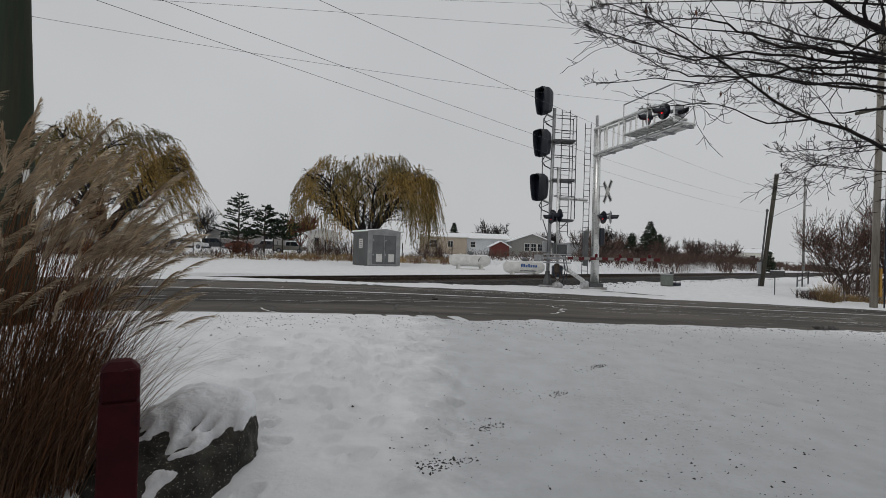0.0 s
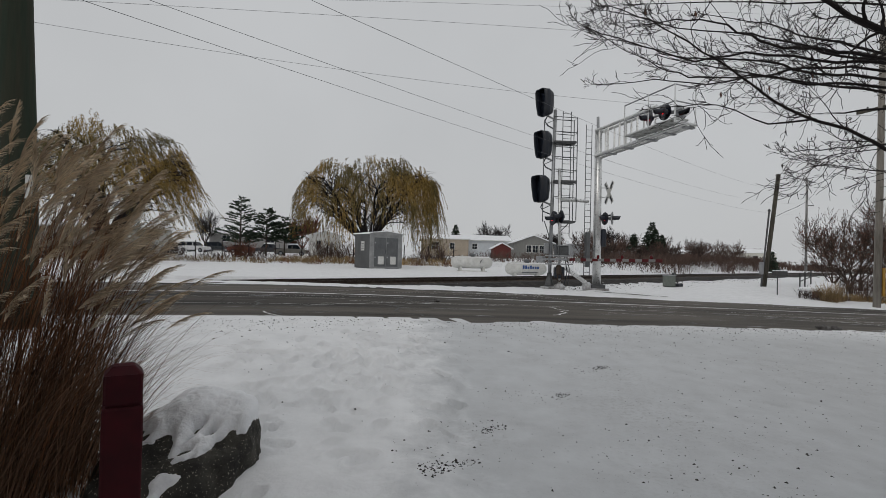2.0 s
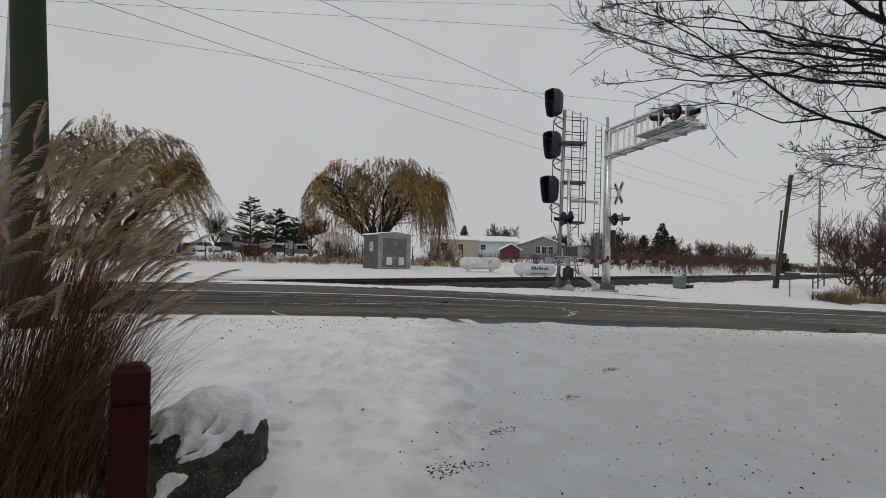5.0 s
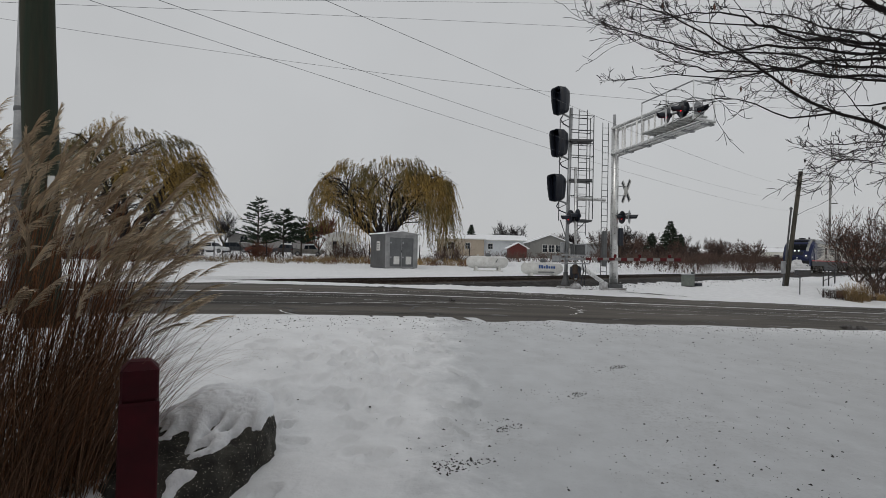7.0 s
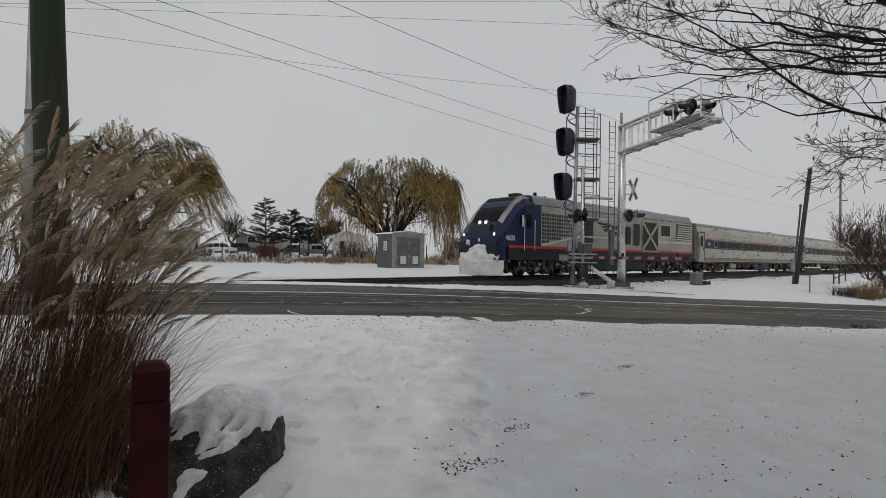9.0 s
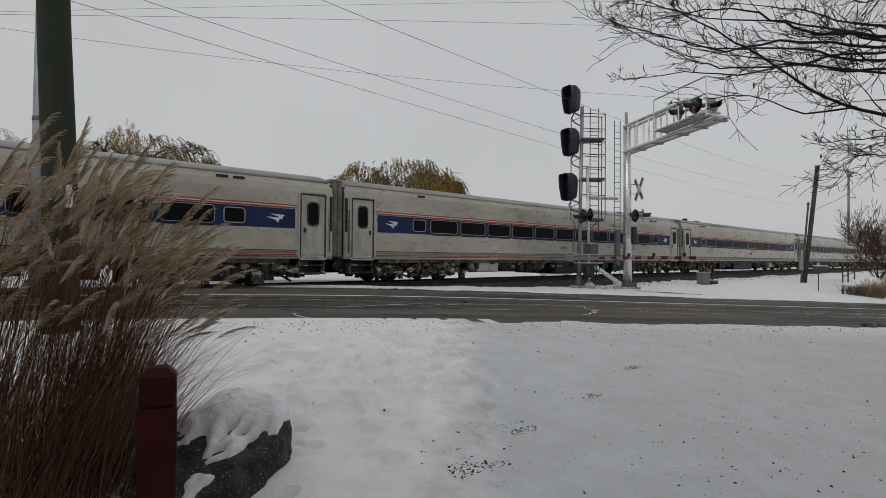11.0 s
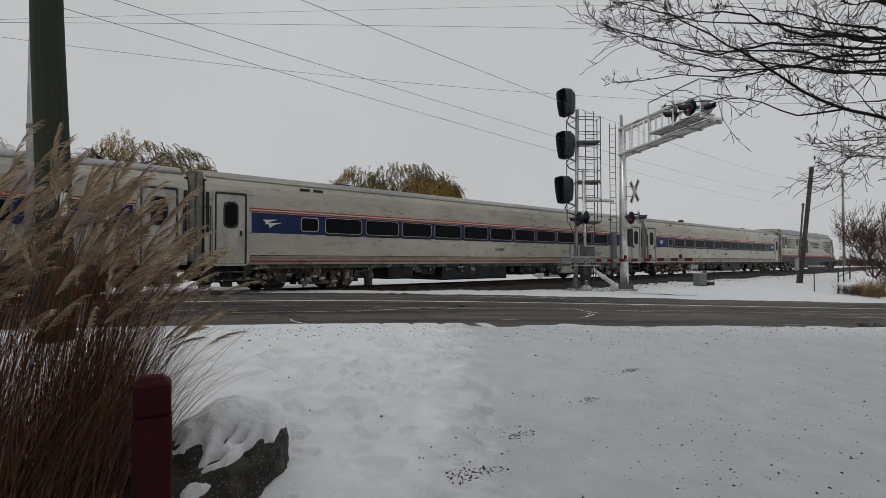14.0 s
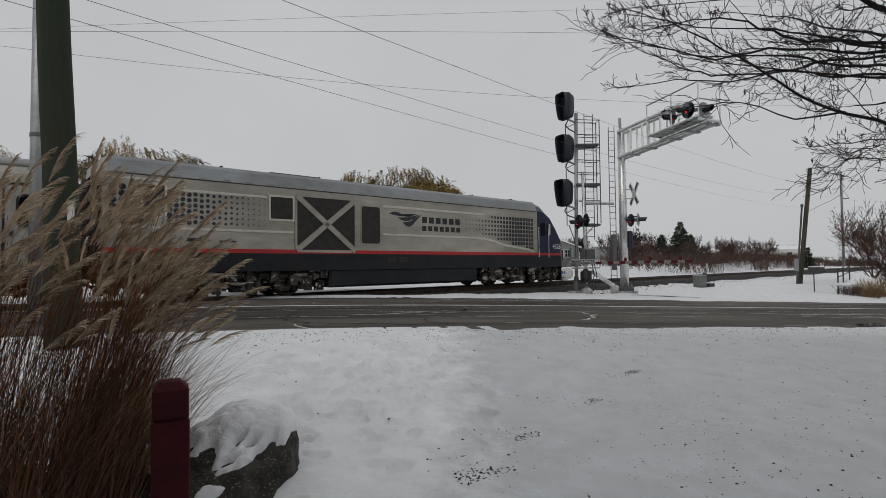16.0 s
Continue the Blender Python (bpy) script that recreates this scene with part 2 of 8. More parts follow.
def tube(points, radii, seg=8, bm=None, caps=True):
    """A round bar through the points, with a radius at each."""
    bm = bm or bmesh.new()
    points = [Vector(p) for p in points]
    if not isinstance(radii, (list, tuple)):
        radii = [radii] * len(points)
    loops = []
    for i, p in enumerate(points):
        a = points[max(i - 1, 0)]
        z = points[min(i + 1, len(points) - 1)]
        d = z - a
        loops.append([bm.verts.new(v) for v in ring(p, d, radii[i], seg)])
    for i in range(len(loops) - 1):
        # keep the seam of neighbouring rings together
        A, B = loops[i], loops[i + 1]
        k = min(range(seg), key=lambda j: ((A[0].co - points[i]).normalized() - (B[j].co - points[i + 1]).normalized()).length)
        B = B[k:] + B[:k]
        loops[i + 1] = B
        for j in range(seg):
            bm.faces.new((A[j], A[(j + 1) % seg], B[(j + 1) % seg], B[j]))
    if caps:
        bm.faces.new(loops[0][::-1])
        bm.faces.new(loops[-1])
    return bm


def lathe(profile, axis="z", seg=20, bm=None):
    """Turns (radius, height) pairs round an axis."""
    bm = bm or bmesh.new()
    loops = []
    for r, h in profile:
        lp = []
        for k in range(seg):
            a = 2 * math.pi * k / seg
            c, s = r * math.cos(a), r * math.sin(a)
            lp.append(bm.verts.new({"z": (c, s, h), "x": (h, c, s), "y": (s, h, c)}[axis]))
        loops.append(lp)
    for A, B in zip(loops, loops[1:]):
        for j in range(seg):
            bm.faces.new((A[j], A[(j + 1) % seg], B[(j + 1) % seg], B[j]))
    bm.faces.new(loops[0][::-1])
    bm.faces.new(loops[-1])
    return bm


def prism(outline, a, z, axis="y"):
    """An outline of (p, q) pairs drawn out from a to z along an axis."""
    bm = bmesh.new()
    put = {"y": lambda p, q, h: (p, h, q), "x": lambda p, q, h: (h, p, q), "z": lambda p, q, h: (p, q, h)}[axis]
    A = [bm.verts.new(put(p, q, a)) for p, q in outline]
    B = [bm.verts.new(put(p, q, z)) for p, q in outline]
    n = len(A)
    for j in range(n):
        bm.faces.new((A[j], A[(j + 1) % n], B[(j + 1) % n], B[j]))
    bm.faces.new(A[::-1])
    bm.faces.new(B)
    bmesh.ops.recalc_face_normals(bm, faces=bm.faces[:])
    return bm


def loft(sections, cap=True):
    """A skin over (x, [(y, z), ...]) sections with the same number of points."""
    bm = bmesh.new()
    loops = [[bm.verts.new((x, y, z)) for y, z in out] for x, out in sections]
    n = len(loops[0])
    for A, B in zip(loops, loops[1:]):
        for j in range(n):
            bm.faces.new((A[j], A[(j + 1) % n], B[(j + 1) % n], B[j]))
    if cap:
        bm.faces.new(loops[0][::-1])
        bm.faces.new(loops[-1])
    bmesh.ops.recalc_face_normals(bm, faces=bm.faces[:])
    return bm


def rounded(x0, x1, z0, z1, r, n=3):
    pts = []
    for cx, cz, a0 in ((x1 - r, z1 - r, 0), (x0 + r, z1 - r, 90), (x0 + r, z0 + r, 180), (x1 - r, z0 + r, 270)):
        for k in range(n + 1):
            a = radians(a0 + 90 * k / n)
            pts.append((cx + r * math.cos(a), cz + r * math.sin(a)))
    return pts


def plate(x0, x1, z0, z1, y, thick=0.02, r=0.06):
    """A rounded panel on the side at y, standing proud by its thickness."""
    s = 1 if y > 0 else -1
    return prism(rounded(x0, x1, z0, z1, r), y - s * 0.01, y + s * thick, "y")


def ring_plate(x0, x1, z0, z1, y, w, thick, r):
    s = 1 if y > 0 else -1
    bm = bmesh.new()
    out, inn = rounded(x0, x1, z0, z1, r), rounded(x0 + w, x1 - w, z0 + w, z1 - w, max(r - w, 0.01))
    n = len(out)
    A = [bm.verts.new((p, y, q)) for p, q in out]
    B = [bm.verts.new((p, y + s * thick, q)) for p, q in out]
    C = [bm.verts.new((p, y + s * thick, q)) for p, q in inn]
    D = [bm.verts.new((p, y, q)) for p, q in inn]
    for j in range(n):
        k = (j + 1) % n
        for P, Q in ((A, B), (B, C), (C, D)):
            bm.faces.new((P[j], P[k], Q[k], Q[j]))
    bmesh.ops.recalc_face_normals(bm, faces=bm.faces[:])
    return bm


# ---- the lie of the land ----
ROAD_O, ROAD_U, ROAD_V, ROAD_W = np.array((-4.24, 17.6)), np.array((0.971, 0.241)), np.array((0.241, -0.971)), 9.9
TRACK_O, TRACK_D, TRACK_N = np.array((-25.14, 1.12)), np.array((0.749, 0.6625)), np.array((0.6625, -0.749))
TRACK_TURN = math.degrees(math.atan2(TRACK_D[1], TRACK_D[0]))
RAIL_Z = 0.55


def smooth01(x, a, b):
    t = np.clip((x - a) / (b - a), 0, 1)
    return t * t * (3 - 2 * t)


def value_noise(x, y, scale, seed=0):
    x, y = np.asarray(x, float) / scale + seed * 17.3, np.asarray(y, float) / scale - seed * 9.1
    xi, yi = np.floor(x).astype(np.int64), np.floor(y).astype(np.int64)
    fx, fy = x - xi, y - yi
    fx, fy = fx * fx * (3 - 2 * fx), fy * fy * (3 - 2 * fy)

    def h(a, b):
        v = (a * 374761393 + b * 668265263 + seed * 1442695041) & 0x7FFFFFFF
        v = ((v ^ (v >> 13)) * 1274126177) & 0x7FFFFFFF
        return ((v ^ (v >> 16)) & 0xFFFF) / 65535.0
    return (h(xi, yi) * (1 - fx) * (1 - fy) + h(xi + 1, yi) * fx * (1 - fy) + h(xi, yi + 1) * (1 - fx) * fy + h(xi + 1, yi + 1) * fx * fy) - 0.5


def road_uv(x, y):
    return (x - ROAD_O[0]) * ROAD_U[0] + (y - ROAD_O[1]) * ROAD_U[1], (x - ROAD_O[0]) * ROAD_V[0] + (y - ROAD_O[1]) * ROAD_V[1]


def road_z(u):
    s = np.log1p(np.exp(np.clip(u / 2.0, -30, 30))) * 2.0
    return RAIL_Z - 0.038 * np.minimum(s, 42)


def track_n(x, y):
    return (x - TRACK_O[0]) * TRACK_N[0] + (y - TRACK_O[1]) * TRACK_N[1]


def ground_z(x, y, fine=True):
    x, y = np.asarray(x, float), np.asarray(y, float)
    u, v = road_uv(x, y)
    n = track_n(x, y)
    rz = road_z(u)
    near = v - ROAD_W
    z_near = rz * (1 - smooth01(near, 0.0, 6.0))
    z_far = rz + (0.15 - rz) * smooth01(-v, 0, 10) * smooth01(u, 2, 14)
    beyond = 0.50 + 0.022 * np.clip(y - 42, 0, 110) * (1 - 0.75 * smooth01(x, 45, 85))
    z_far = z_far + (beyond - z_far) * smooth01(-n, 2.0, 12.0)
    z = np.where(v > ROAD_W / 2, z_near, z_far)
    if fine:
        edge = value_noise(x, y, 1.3, 1) * 0.7 + value_noise(x, y, 0.35, 2) * 0.35
        d = np.where(v > ROAD_W / 2, v - ROAD_W, -v)          # metres outside the road
        z = z + 0.045 * smooth01(d + edge, -0.25, 0.25) - 0.05 * (1 - smooth01(d, -1.5, -0.6))
        amp = smooth01(d, 0.2, 2.0)
        packed = smooth01(x + 0.5 * value_noise(x, y, 0.9, 8), 0.0, 0.5) * smooth01(9.0 - y, 0, 2.0)
        z = z + amp * (0.07 * value_noise(x, y, 2.2, 3) + (1 - 0.75 * packed) * (0.035 * value_noise(x, y, 0.5, 4) + 0.02 * value_noise(x, y, 0.16, 5)))
    # the track bed
    bed = (RAIL_Z - 0.19) - 0.45 * np.clip(np.abs(n) - 1.75, 0, 5)
    on_road = (v > -0.6) & (v < ROAD_W + 0.6)
    z = np.where(on_road, z, np.maximum(z * (np.abs(n) > 2.4) + (np.abs(n) <= 2.4) * -9, bed))
    return z


def gz(x, y):
    return float(ground_z(x, y, False))


def axis_steps(*runs):
    """Coordinates from (start, end, step) runs."""
    out = []
    for a, b, s in runs:
        out += list(np.arange(a, b - 1e-6, s))
    return np.array(out + [runs[-1][1]])


xs = axis_steps((-1600, -200, 100), (-200, -40, 10), (-40, -8, 0.8), (-8, -3, 0.16), (-3, -2, 0.05), (-2, 1.2, 0.026), (1.2, 5, 0.045), (5, 14, 0.14), (14, 60, 0.8), (60, 220, 10), (220, 1600, 100))
ys = axis_steps((-1600, -100, 100), (-100, -6, 6), (-6, 1.5, 0.3), (1.5, 3.2, 0.045), (3.2, 7.5, 0.034), (7.5, 12, 0.05), (12, 13, 0.1), (13, 30, 0.25), (30, 70, 0.8), (70, 200, 8), (200, 2400, 110))
GX, GY = np.meshgrid(xs, ys)
GZ = ground_z(GX, GY)
SINK, RIM = np.zeros_like(GZ), np.zeros_like(GZ)
# trodden places: shallow prints with raised rims
for k in range(230):
    fx, fy = random.gauss(-0.75, 0.50), random.gauss(5.4, 0.95)
    if k > 150:
        fx, fy = random.uniform(-0.5, 4.8), random.uniform(2.8, 8.5)
    a = random.uniform(0, 3.1)
    c, s = math.cos(a), math.sin(a)
    dx, dy = GX - fx, GY - fy
    p, q = (dx * c + dy * s) / random.uniform(0.07, 0.15), (-dx * s + dy * c) / random.uniform(0.035, 0.07)
    rr = p * p + q * q + 0.5 * value_noise(GX, GY, 0.06, 11)
    deep = (0.16 if k > 150 else 0.62) * random.uniform(0.4, 1.1)
    SINK = np.minimum(SINK, -0.10 * deep * np.exp(-np.clip(rr, 0, 4) ** 3))
    RIM = np.maximum(RIM, 0.040 * deep * np.exp(-(rr - 1.8) ** 2 * 2.5))
# the snow thins out before the boulder
SINK = SINK - 0.06 * np.exp(-((GX + 1.25) ** 2 + (GY - 3.0) ** 2) / 0.10)
GZ += SINK + RIM
# soft snow lies a little higher than the packed drive
GZ += 0.035 * smooth01(6.6 - GY + 0.6 * value_noise(GX, GY, 0.7, 10), 0, 0.5) * smooth01(0.35 - GX + 0.5 * value_noise(GX, GY, 0.9, 8) + 0.3 * value_noise(GX, GY, 0.25, 9), 0.0, 0.14) * (GY > 1.5) * (GX > -9)
nx, ny = len(xs), len(ys)
verts = np.stack((GX, GY, GZ), -1).reshape(-1, 3)
idx = np.arange(nx * ny).reshape(ny, nx)
quads = np.stack((idx[:-1, :-1], idx[:-1, 1:], idx[1:, 1:], idx[1:, :-1]), -1).reshape(-1, 4)
ground = raw("ground", verts.tolist(), quads.tolist(), GROUND_SNOW, smooth=True)
tagged(ground, "trampled thin snow over gravel and grass", "ground", kind="structure")

# road: a crowned strip that falls away from the crossing
us, vs = axis_steps((-400, -40, 20), (-40, 60, 0.5), (60, 400, 20)), np.linspace(-0.25, ROAD_W + 0.25, 24)
U, V = np.meshgrid(us, vs)
RX, RY = ROAD_O[0] + U * ROAD_U[0] + V * ROAD_V[0], ROAD_O[1] + U * ROAD_U[1] + V * ROAD_V[1]
RZ = road_z(U) + 0.0 * V
nu, nv = len(us), len(vs)
idx = np.arange(nu * nv).reshape(nv, nu)
quads = np.stack((idx[:-1, :-1], idx[1:, :-1], idx[1:, 1:], idx[:-1, 1:]), -1).reshape(-1, 4)
road = raw("road", np.stack((RX, RY, RZ), -1).reshape(-1, 3).tolist(), quads.tolist(), ASPHALT, smooth=True)
tagged(road, "wet dark two-lane asphalt road with snow at its edges", "road", kind="structure")


def road_point(u, v, up=0.0):
    return (ROAD_O[0] + u * ROAD_U[0] + v * ROAD_V[0], ROAD_O[1] + u * ROAD_U[1] + v * ROAD_V[1], float(road_z(u)) + up)


def road_strip(name, pts, width, material, label, up=0.004):
    """A thin strip along (u, v) points on the road."""
    vts, fcs = [], []
    for i, (u, v) in enumerate(pts):
        a, b = pts[max(i - 1, 0)], pts[min(i + 1, len(pts) - 1)]
        d = math.hypot(b[0] - a[0], b[1] - a[1]) or 1
        nu_, nv_ = -(b[1] - a[1]) / d, (b[0] - a[0]) / d
        w = width * (0.7 + 0.6 * random.random()) / 2
        vts += [road_point(u + nu_ * w, v + nv_ * w, up), road_point(u - nu_ * w, v - nv_ * w, up)]
        if i:
            fcs.append((2 * i - 2, 2 * i - 1, 2 * i + 1, 2 * i))
    ob = raw(name, vts, fcs, material, road)
    return tagged(ob, label)


road_strip("centre_line", [(u, 4.05) for u in np.arange(-14, 60, 0.5)], 0.20, PAINT_LINE, "faded white painted line")
def crack_run(u0, v0, heading, count, step, bend):
    pts = [(u0, v0)]
    for j in range(count):
        a = heading + random.uniform(-bend, bend)
        pts.append((min(max(pts[-1][0] + step * math.cos(a), -12), 34), min(max(pts[-1][1] + step * math.sin(a), 0.3), 9.6)))
    return pts


for k in range(64):
    cross = k % 3 == 0
    pts = crack_run(random.uniform(-9, 26), random.uniform(0.5, 9.4), random.choice((1.57, -1.57, 1.2)) if cross else random.choice((0.0, 0.1, -0.12)), random.randint(7, 16), 0.26, 0.9)
    road_strip("sealed_crack", pts, 0.045, CRACK, "dark meandering crack", 0.006)
# cracks and hollows that hold blown snow
for k in range(40):
    pts = crack_run(random.uniform(-6, 30), random.choice((random.uniform(0.3, 3.2), random.uniform(4.8, 9.5))), random.choice((0.0, 0.0, 0.15, -0.15, 1.1, -1.2)), random.randint(4, 13), 0.24, 0.75)
    road_strip("snow_filled_crack", pts, random.uniform(0.012, 0.05), PAINT_LINE, "crack filled with blown snow", 0.005)
for k in range(40):
    u0, v0 = random.uniform(-9, 30), random.choice((random.uniform(0.4, 3.4), random.uniform(4.6, 9.4)))
    L = random.uniform(0.8, 5)
    road_strip("snow_streak", [(u0 + L * j / 8, v0 + 0.07 * math.sin(j + k) + random.uniform(-0.04, 0.04)) for j in range(9)], random.uniform(0.010, 0.03), PAINT_LINE, "thin streak of blown snow", 0.005)

# unseen dark wall, added to keep skylight off the near things
shade_wall_mat = mat("dark_shade_wall", (0.09, 0.075, 0.065), 0.8, col2=(0.07, 0.06, 0.05), scale=2)
wall_south = mesh_ob("wall_south", box(-12, 12, -2.2, -1.9, -0.5, 5.2), shade_wall_mat)
tagged(wall_south, "unseen dark wall added behind the viewpoint to shade the foreground", "wall", kind="structure")


# ---- grit and lumps on the snow ----
def snow_z(x, y):
    i, j = np.clip(np.searchsorted(xs, x), 1, nx - 1), np.clip(np.searchsorted(ys, y), 1, ny - 1)
    fx, fy = (x - xs[i - 1]) / (xs[i] - xs[i - 1]), (y - ys[j - 1]) / (ys[j] - ys[j - 1])
    return float((GZ[j - 1, i - 1] * (1 - fx) + GZ[j - 1, i] * fx) * (1 - fy) + (GZ[j, i - 1] * (1 - fx) + GZ[j, i] * fx) * fy)


def grit(name, count, where, sizes, material, label, seed):
    """Loose bits lying on the ground, as one mass."""
    rg = random.Random(seed)
    vts, fcs = [], []
    for _ in range(count):
        x, y = where(rg)
        s = rg.uniform(*sizes) * rg.choice((0.6, 0.8, 1, 1, 1.6))
        z = snow_z(x, y) + s * 0.2
        a = rg.uniform(0, 6.28)
        k = len(vts)
        for dx, dy, dz in ((-1, -0.6, -0.4), (1, -0.5, -0.4), (0.7, 0.8, -0.4), (-0.8, 0.6, -0.4), (0.1 * rg.uniform(-3, 3), 0.1, 0.5), (-0.4, -0.1, 0.35)):
            px, py = dx * s * rg.uniform(0.7, 1.3), dy * s * rg.uniform(0.7, 1.3)
            vts.append((x + px * math.cos(a) - py * math.sin(a), y + px * math.sin(a) + py * math.cos(a), z + dz * s * rg.uniform(0.7, 1.2)))
        fcs += [(k, k + 1, k + 4), (k + 1, k + 2, k + 4), (k + 2, k + 3, k + 5), (k + 2, k + 5, k + 4), (k + 3, k, k + 5), (k, k + 4, k + 5)]
    return tagged(raw(name, vts, fcs, material), label, "gravel", kind="stuff")


def by_road(rg):
    p = road_point(rg.uniform(-6, 26), ROAD_W + 0.1 + abs(rg.gauss(0, 0.75)))
    return p[0], p[1]


def on_drive(rg):
    cx, cy, r = rg.choice(((2.3, 4.0, 0.5), (2.9, 4.4, 0.6), (1.5, 3.6, 0.4), (0.55, 4.2, 0.12), (0.25, 3.55, 0.3), (3.4, 5.3, 0.7), (2.0, 5.9, 0.2), (1.2, 5.0, 0.2), (4.3, 6.2, 0.8), (2.2, 3.3, 0.5), (5.2, 7.0, 1.2)))
    return cx + rg.gauss(0, r), cy + rg.gauss(0, r * 0.6)


GRAVEL = mat("dark_gravel", (0.030, 0.028, 0.027), 0.9, col2=(0.055, 0.051, 0.047), scale=20, island=0.5)
grit("gravel", 4200, by_road, (0.004, 0.012), GRAVEL, "dark gravel thrown on the snow beside the road", 5)
grit("gravel", 620, on_drive, (0.003, 0.009), GRAVEL, "scattered dark grit on the packed snow", 6)


def footprints(rg):
    """Bits along the outline and tread of a few boot prints."""
    cx, cy = rg.choice(((2.14, 6.02), (1.40, 5.02), (0.62, 4.17), (0.30, 3.52), (0.15, 3.36), (0.12, 3.42)))
    a, k = rg.uniform(0, 6.28), rg.choice((1.0, 1.0, 0.55, 0.3))
    p, q = 0.13 * k * math.cos(a), 0.045 * k * math.sin(a)
    return cx + p * 0.8 - q * 0.6, cy + p * 0.6 + q * 0.8


grit("gravel", 360, footprints, (0.004, 0.009), GRAVEL, "dark grit pressed into boot prints", 9)
grit("gravel", 500, lambda rg: (rg.uniform(-6, 12), rg.uniform(3.4, 9)), (0.003, 0.009), GRAVEL, "scattered dark grit on the packed snow", 7)
grit("gravel", 1500, lambda rg: tuple(TRACK_O + rg.uniform(38, 75) * TRACK_D + (1.9 + abs(rg.gauss(0, 1.3))) * TRACK_N), (0.012, 0.036), GRAVEL, "dark ballast stones spilled beside the track", 8)


# a strip of bare asphalt showing through the far verge
bare = [(4.6 + 0.35 * k, 24.45 - 0.2 * 0.35 * k + 0.05 * math.sin(k), 0.10 + 0.05 * math.sin(1.7 * k)) for k in range(20)]
vts = [(x, y + s * w, snow_z(x, y + s * w) + 0.012) for x, y, w in bare for s in (-1, 1)]
tagged(raw("bare_strip", vts, [(2 * k, 2 * k + 2, 2 * k + 3, 2 * k + 1) for k in range(len(bare) - 1)], ASPHALT, road), "strip of bare wet asphalt in the snow")


def ice_lump(x, y, z, size, seed, label):
    t = thing("ice_lump", pose(x, y, z), label, "ice lump", "dirty lumps on the road")
    bm = bmesh.new()
    bmesh.ops.create_icosphere(bm, subdivisions=3, radius=size)
    for v in bm.verts:
        v.co *= 1 + 0.35 * noise.noise(v.co / size * 1.4 + Vector((seed, 0, 0))) + 0.15 * noise.noise(v.co / size * 4)
        v.co.z *= 0.62
    part("lump", bm, mat("dirty_ice", (0.055, 0.05, 0.047), 0.8, col2=(0.14, 0.135, 0.13), scale=14, bump=0.01), t, "", True)
    return t


def on_road(x, y, up):
    return float(road_z(road_uv(x, y)[0])) + up


ice_lump(0.48, 12.8, on_road(0.48, 12.8, 0.04), 0.085, 1, "dirty lump of ice on the asphalt")
ice_lump(1.82, 8.95, on_road(1.82, 8.95, 0.03), 0.05, 2, "small dirty lump of ice by the road edge")
ice_lump(8.75, 10.9, on_road(8.75, 10.9, 0.03), 0.13, 3, "large dirty lump of ice on the asphalt")
ice_lump(9.1, 11.0, on_road(9.1, 11.0, 0.02), 0.11, 4, "large dirty lump of ice on the asphalt")


# ---- railway track ----
def track_pose(s, n=0.0, z=RAIL_Z):
    p = TRACK_O + s * TRACK_D + n * TRACK_N
    return pose(p[0], p[1], z, 0, 0, TRACK_TURN)


track = thing("railway_track", track_pose(0), "single railway track on dark ballast through the snow", "railway track", kind="structure")
S0, S1 = -60.0, 420.0
profile = [(-0.07, -0.16), (0.07, -0.16), (0.07, -0.145), (0.012, -0.125), (0.012, -0.04), (0.036, -0.03), (0.036, 0.0), (-0.036, 0.0), (-0.036, -0.03), (-0.012, -0.04), (-0.012, -0.125), (-0.07, -0.145)]
for side in (-1, 1):
    part("rail", prism([(side * 0.755 + p, q) for p, q in profile], S0, S1, "x"), RAIL, track, "rusty steel rail with a polished head")
bed = bmesh.new()
for a, b in ((S0, S1),):
    join(bed, prism([(-3.2, -0.75), (3.2, -0.75), (1.95, -0.15), (-1.95, -0.15)], a, b, "x"))
part("ballast_bed", bed, BALLAST, track, "dark ballast dusted with snow")
tie_me = None
for k in range(150):
    s = 8 + k * 0.52
    if tie_me is None:
        tie = part("sleeper", box(-0.115, 0.115, -1.28, 1.28, -0.33, -0.13, 0.012), TIE, track)
        tie_me = tie.data
    else:
        tie = new("sleeper", tie_me)
        tie.parent = track
    tie.matrix_basis = pose(s, 0, 0, 0, 0, random.uniform(-0.5, 0.5))


# ---- close by: bollard, boulder, pole ----
b = thing("bollard", pose(-1.35, 2.47, -0.02, 0, 0, 28), "dark red square bollard with a grooved cap", "bollard")
part("shaft", box(-0.081, 0.081, -0.081, 0.081, 0, 0.812, 0.010, seg=2), BOLLARD_RED, b)
part("groove", box(-0.068, 0.068, -0.068, 0.068, 0.80, 0.84, 0.006), BOLLARD_RED, b)
octagon = [(x * 0.077, y * 0.077) for x, y in ((1, 0.88), (0.88, 1), (-0.88, 1), (-1, 0.88), (-1, -0.88), (-0.88, -1), (0.88, -1), (1, -0.88))]
part("cap", prism(octagon, 0.826, 0.955, "z"), BOLLARD_RED, b)
top = bmesh.new()
lo_r = [top.verts.new((x, y, 0.953)) for x, y in octagon]
hi_r = [top.verts.new((x * 0.55, y * 0.55, 0.990)) for x, y in octagon]
for j in range(8):
    top.faces.new((lo_r[j], lo_r[(j + 1) % 8], hi_r[(j + 1) % 8], hi_r[j]))
top.faces.new(hi_r)
part("cap_top", top, BOLLARD_RED, b)


